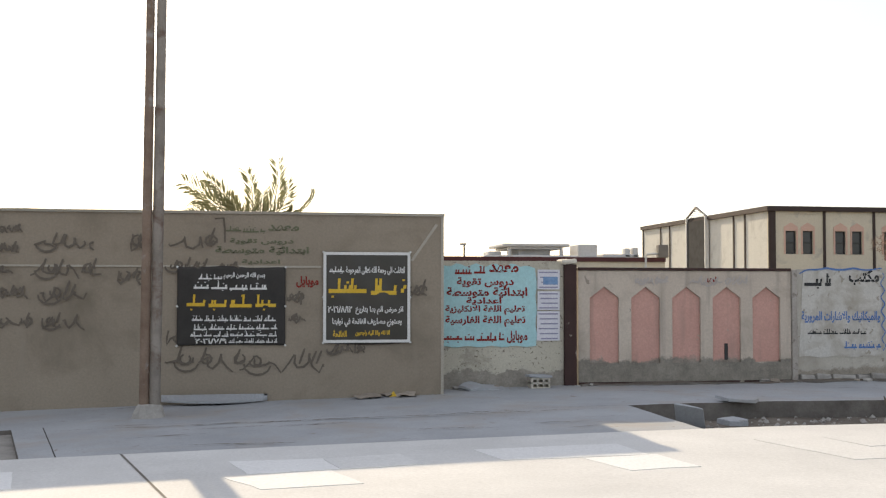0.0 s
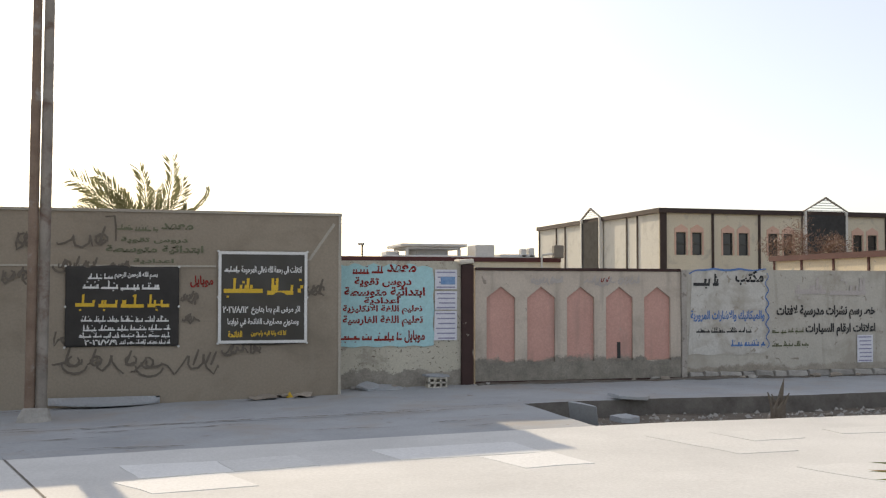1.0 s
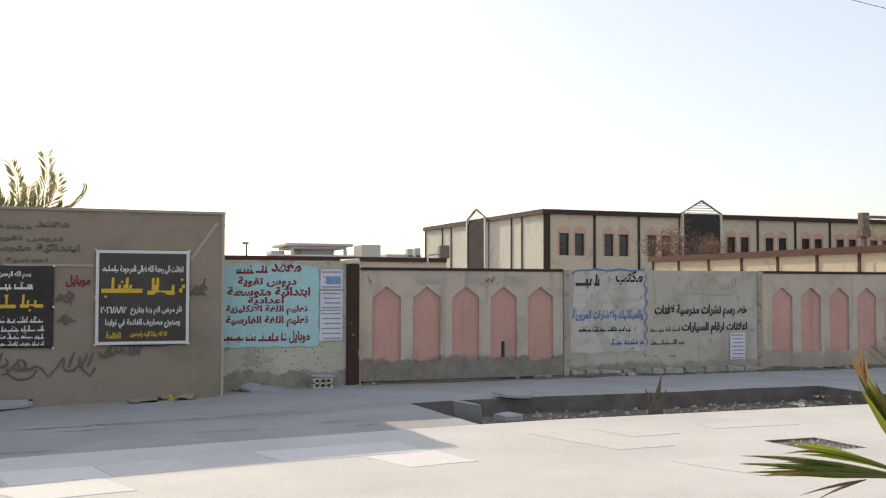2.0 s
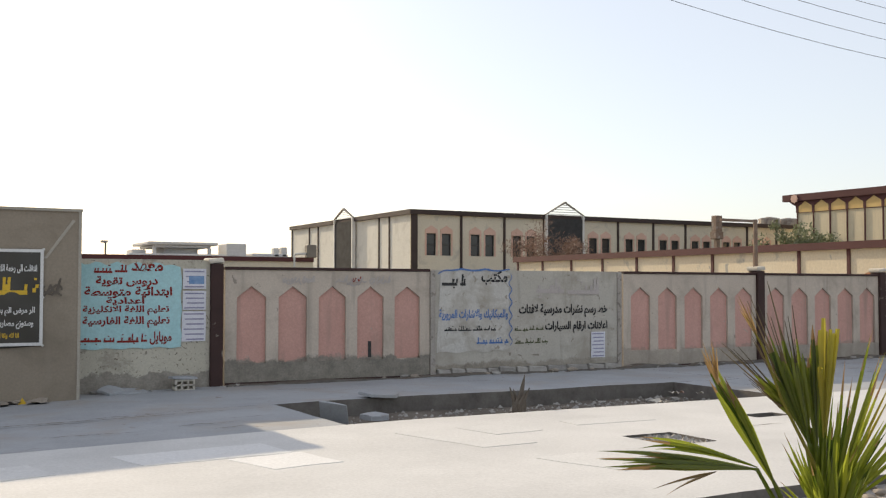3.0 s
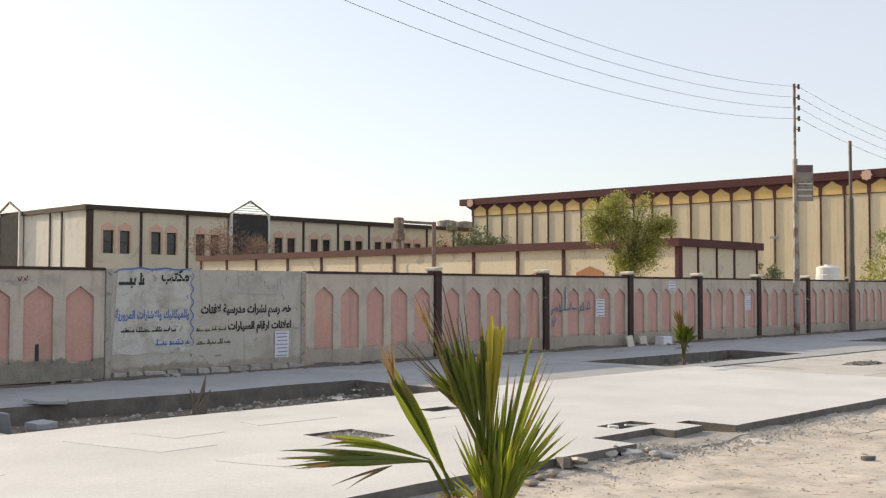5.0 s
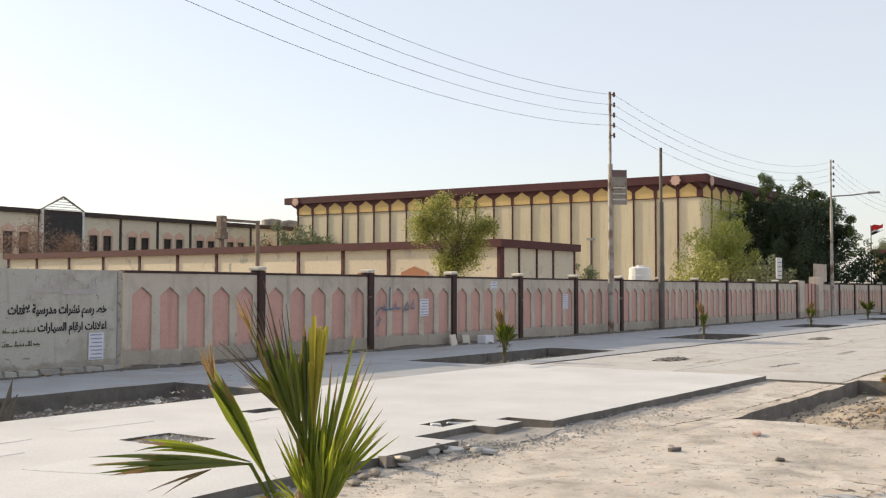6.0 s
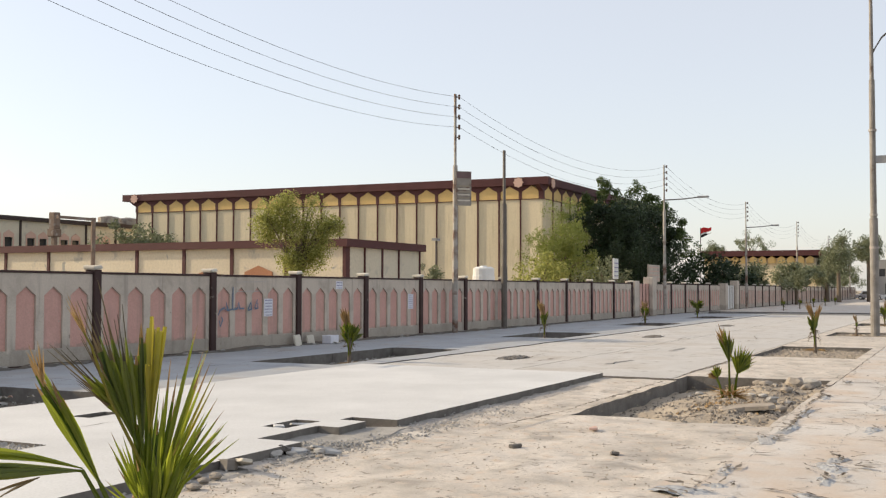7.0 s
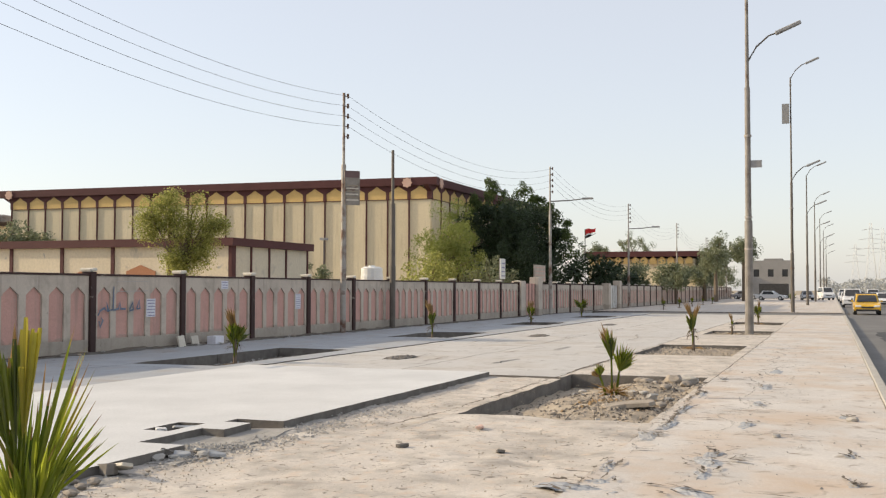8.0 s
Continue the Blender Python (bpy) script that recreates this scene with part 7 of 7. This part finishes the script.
# low heaps of dark crumbs on the far concrete
for k, q in enumerate(((22.8, 9.5, 1.3, 0.55, 0.0), (35.2, 9.5, 1.5, 0.6, 0.1), (47.0, 9.45, 1.4, 0.6, 0.0), (28.0, 6.9, 2.2, 0.25, 0.0), (28.9, 6.1, 1.0, 0.3, 0.1), (22.6, 6.85, 1.6, 0.16, -0.1))):
    broken_patch(*q, 50 + k * 2.3, 1.7 if k < 3 else 0.8, M_SIDE if k < 3 else M_CUT)



# ---- vehicles ----
def car(at, turn, paint, label, kind_="sedan", lamps=True):
    L, W, H = (4.5, 1.75, 1.45) if kind_ == "sedan" else (4.7, 1.85, 1.85) if kind_ == "suv" else (4.8, 1.75, 2.0)
    ob = thing("car", at, label, "car", "vehicles on the road")
    ob.rotation_euler = (0, 0, turn)
    hood = {"sedan": 1.25, "suv": 1.1, "van": 0.55}[kind_]
    belt = H * 0.6
    bm = bmesh.new()
    prism(bm, [(-L / 2, 0.3), (L / 2, 0.3), (L / 2, belt * 0.85), (L / 2 - 0.1, belt), (-L / 2 + hood, belt), (-L / 2 + 0.15, belt * 0.86), (-L / 2, belt * 0.7)], -W / 2, W / 2)
    soften(bm, 0.07, 2)
    body = part("body", bm, paint, ob, smooth=False)
    tail = {"sedan": 0.9, "suv": 0.15, "van": 0.1}[kind_]
    bm = bmesh.new()
    prism(bm, [(-L / 2 + hood, belt - 0.05), (L / 2 - tail + 0.3, belt - 0.05), (L / 2 - tail - 0.2, H), (-L / 2 + hood + 0.75, H)], -W / 2 + 0.08, W / 2 - 0.08)
    for v in bm.verts:
        if v.co.z > belt:
            v.co.y *= 0.86
    soften(bm, 0.05, 2)
    cabin = part("cabin", bm, paint, ob)
    bm = bmesh.new()
    vs = [bm.verts.new(p) for p in ((-L / 2 + hood + 0.08, -W / 2 + 0.2, belt + 0.02), (-L / 2 + hood + 0.08, W / 2 - 0.2, belt + 0.02), (-L / 2 + hood + 0.66, W / 2 - 0.3, H - 0.1), (-L / 2 + hood + 0.66, -W / 2 + 0.3, H - 0.1))]
    bm.faces.new(vs)
    bmesh.ops.translate(bm, verts=bm.verts[:], vec=(-0.05, 0, 0.03))
    part("windscreen", bm, M_GLASS, cabin)
    for s in (-1, 1):
        bm = bmesh.new()
        y0, y1 = s * (W / 2 - 0.07), s * (W / 2 - 0.16)
        bm.faces.new([bm.verts.new(p) for p in ((-L / 2 + hood + 0.4, y0, belt + 0.04), (L / 2 - tail - 0.1, y0, belt + 0.04), (L / 2 - tail - 0.35, y1, H - 0.1), (-L / 2 + hood + 0.85, y1, H - 0.1))])
        part("side_window", bm, M_GLASS, cabin)
        bm = bmesh.new()
        box(bm, -L / 2 - 0.02, -L / 2 + 0.12, s * (W / 2 - 0.28) - 0.2, s * (W / 2 - 0.28) + 0.2, belt * 0.62, belt * 0.78)
        soften(bm, 0.03)
        part("headlight", bm, M_TANK, body)
        for xw in (-L / 2 + 0.85, L / 2 - 0.85):
            wheel = bmesh.new()
            tube(wheel, [(xw, s * (W / 2 - 0.2), 0.32), (xw, s * (W / 2 + 0.01), 0.32)], 0.32, 18)
            wp = part("wheel", wheel, M_WIRE, ob)
            rim = bmesh.new()
            tube(rim, [(xw, s * (W / 2 + 0.008), 0.32), (xw, s * (W / 2 + 0.025), 0.32)], 0.19, 14)
            part("rim", rim, M_FRAME, wp)
        bm = bmesh.new()
        box(bm, -L / 2 + hood + 0.35, -L / 2 + hood + 0.47, s * (W / 2 + 0.02), s * (W / 2 + 0.17), belt + 0.02, belt + 0.14)
        part("mirror", bm, paint, cabin)
    bm = bmesh.new()
    box(bm, -L / 2 - 0.06, -L / 2 + 0.1, -W / 2 + 0.1, W / 2 - 0.1, 0.26, 0.4)
    soften(bm, 0.03)
    part("bumper", bm, M_WIRE, body)
    bm = bmesh.new()
    box(bm, -L / 2 - 0.03, -L / 2 + 0.05, -0.4, 0.4, belt * 0.55, belt * 0.68)
    part("grille", bm, M_SCREEN, body)
    return ob


P_YELLOW = mat("yellow_taxi_paint", (0.62, 0.36, 0.03), (0.66, 0.40, 0.04), 1.0, 0.3, 0.0)
P_WHITE = mat("white_car_paint", (0.66, 0.66, 0.66), (0.72, 0.72, 0.72), 1.0, 0.3, 0.0)
P_SILVER = mat("silver_car_paint", (0.34, 0.35, 0.37), (0.42, 0.43, 0.45), 1.0, 0.3, 0.0, metal=0.5)
P_DARK = mat("dark_car_paint", (0.03, 0.03, 0.035), (0.05, 0.05, 0.055), 1.0, 0.25, 0.0)
for k, (x, y, pt, kd) in enumerate(((190, -2.2, P_SILVER, "sedan"), (214, -2.0, P_WHITE, "suv"), (226, -5.2, P_DARK, "sedan"), (240, -2.1, P_WHITE, "sedan"), (122, -5.2, P_WHITE, "sedan"), (160, -5.4, P_WHITE, "suv"))):
    car((x, y, -0.15), 0, pt, "car queueing on the distant road", kd)
car((81, -2.3, -0.15), 0, P_YELLOW, "yellow saloon taxi on the road")
car((100, -2.6, -0.15), 0, P_DARK, "dark saloon car on the road")
car((113, -1.9, -0.15), 0, P_WHITE, "white off-road car on the road", "suv")
car((136, -5.0, -0.15), 0, P_SILVER, "silver saloon car on the road")
car((150, -1.9, -0.15), 0, P_WHITE, "white saloon car on the road")
car((176, -1.8, -0.15), 0, P_WHITE, "white saloon car on the road")
car((176, 0.9, 0.0), 0.2, P_WHITE, "white van parked at the kerb", "van")
car((166, 8.6, 0.0), 1.45, P_WHITE, "white saloon car parked on the pavement")
car((172, 3.6, 0.0), 0.1, P_SILVER, "silver saloon car parked on the pavement")
car((200, -4.8, -0.15), 0, P_SILVER, "silver saloon car on the road")
car((182, 13.5, 0.0), 1.4, P_SILVER, "silver saloon car parked by the wall")

# signs and odds over the wall
for x, y, z0, z1, w, lab in ((57.6, 17.7, 2.2, 3.35, 0.85, "white notice board on posts behind the wall"), (65.0, 17.5, 2.1, 3.15, 2.6, "cream gate sign board above the wall")):
    s = thing("sign_board", (x, y, 0), lab, "sign")
    bm = bmesh.new()
    box(bm, -w / 2, w / 2, -0.04, 0.04, z0, z1)
    part("panel", bm, M_FRAME if w < 1 else M_CREAM, s)
    for k in range(4):
        bm = bmesh.new()
        box(bm, -w / 2 + 0.1, w / 2 - 0.1, -0.05, -0.042, z0 + 0.14 + k * 0.24, z0 + 0.2 + k * 0.24)
        part("line", bm, M_INK if w < 1 else M_ROSE, s)
    for q in (-1, 1):
        bm = bmesh.new()
        box(bm, q * w * 0.42 - 0.03, q * w * 0.42 + 0.03, 0.042, 0.1, -0.3, z1)
        part("post", bm, M_POLE, s)
flag = thing("flag", (116.2, 26.0, 0.6), "red, white and black flag on a pole", "flag")
bm = bmesh.new()
tube(bm, [(0, 0, -1.0), (0, 0, 7.8)], 0.05, 6)
part("staff", bm, M_POLE, flag)
for k, ink in enumerate(("flag_red", "flag_white", "flag_black")):
    col = {"flag_red": (0.5, 0.03, 0.03), "flag_white": (0.7, 0.7, 0.7), "flag_black": (0.03, 0.03, 0.03)}[ink]
    bm = bmesh.new()
    last = None
    for i in range(9):
        u = i / 8
        row = (bm.verts.new((0.5 * u, -1.1 * u, 7.7 - (0, 0.62, 0.8)[k] * (1 - 0.3 * u) + 0.25 * u + 0.1 * math.sin(u * 6))), bm.verts.new((0.5 * u + 0.1 * math.sin(u * 5), -1.1 * u, 7.7 - (0.62, 0.8, 1.0)[k] * (1 - 0.3 * u) + 0.25 * u)))
        if last:
            bm.faces.new((last[0], row[0], row[1], last[1]))
        last = row
    part("stripe", bm, mat(ink, col, tuple(c * 1.2 for c in col), 2.0, 0.9, 0.0), flag)
lampost = pole_ob("yard_lamp", (47.5, 24.0, -0.34), 4.4, 0.05, 0.04, M_POLE, "slim yard lamp behind the wall", "lamp")
bm = bmesh.new()
box(bm, -0.2, 0.2, -0.14, 0.14, 4.4, 4.52)
part("lamp_head", bm, M_LAMP, lampost)
mast = pole_ob("thin_lamp_mast", (11.4, 60.0, -0.34), 4.5, 0.06, 0.05, M_POLE, "thin lamp mast beyond the yard wall", "lamp")
bm = bmesh.new()
box(bm, -0.25, 0.1, -0.12, 0.12, 4.5, 4.62)
part("lamp_head", bm, M_LAMP, mast)
# lamp on a bent pipe in the school yard
M_PIPE = mat("pale_galvanised_pipe", (0.50, 0.49, 0.46), (0.60, 0.59, 0.56), 3.0, 0.5, 0.1, 30, metal=0.3)
M_BOX = mat("brown_grey_sheet_metal", (0.15, 0.135, 0.115), (0.21, 0.19, 0.165), 2.0, 0.6, 0.1)
flood = thing("flood_lamp", (21.35, 57.0, -0.34), "grey flood lamp on a bent pale pipe above the yard wall", "lamp")
bm = bmesh.new()
tube(bm, [(0, 0, 0), (0, 0, 3.85), (0.05, 0, 3.93), (0.8, 0, 4.0)], 0.06, 8)
part("pipe", bm, M_PIPE, flood)
bm = bmesh.new()
box(bm, 0.7, 1.3, -0.2, 0.2, 3.75, 4.5)
soften(bm, 0.04)
part("lamp_box", bm, M_BOX, flood)
# brick stack and beam behind the annex
stack = thing("brick_stack", (58.3, 62.0, -0.34), "weathered brick stack with a rusty tank on top", "chimney")
bm = bmesh.new()
box(bm, -0.16, 0.16, -0.16, 0.16, 0, 6.4)
part("post", bm, M_RUST, stack)
bm = bmesh.new()
box(bm, -0.4, 0.4, -0.35, 0.35, 5.9, 6.5)
box(bm, -0.32, 0.32, -0.3, 0.3, 6.5, 7.75)
soften(bm, 0.05)
part("tank", bm, M_RUST, stack)
# slit through the first bay
bm = bmesh.new()
box(bm, 7.78, 7.84, WALL_Y + 0.035, WALL_Y + 0.05, 0.4, 0.68)
part("slit", bm, M_WIRE, wall, "dark slit in the niche")
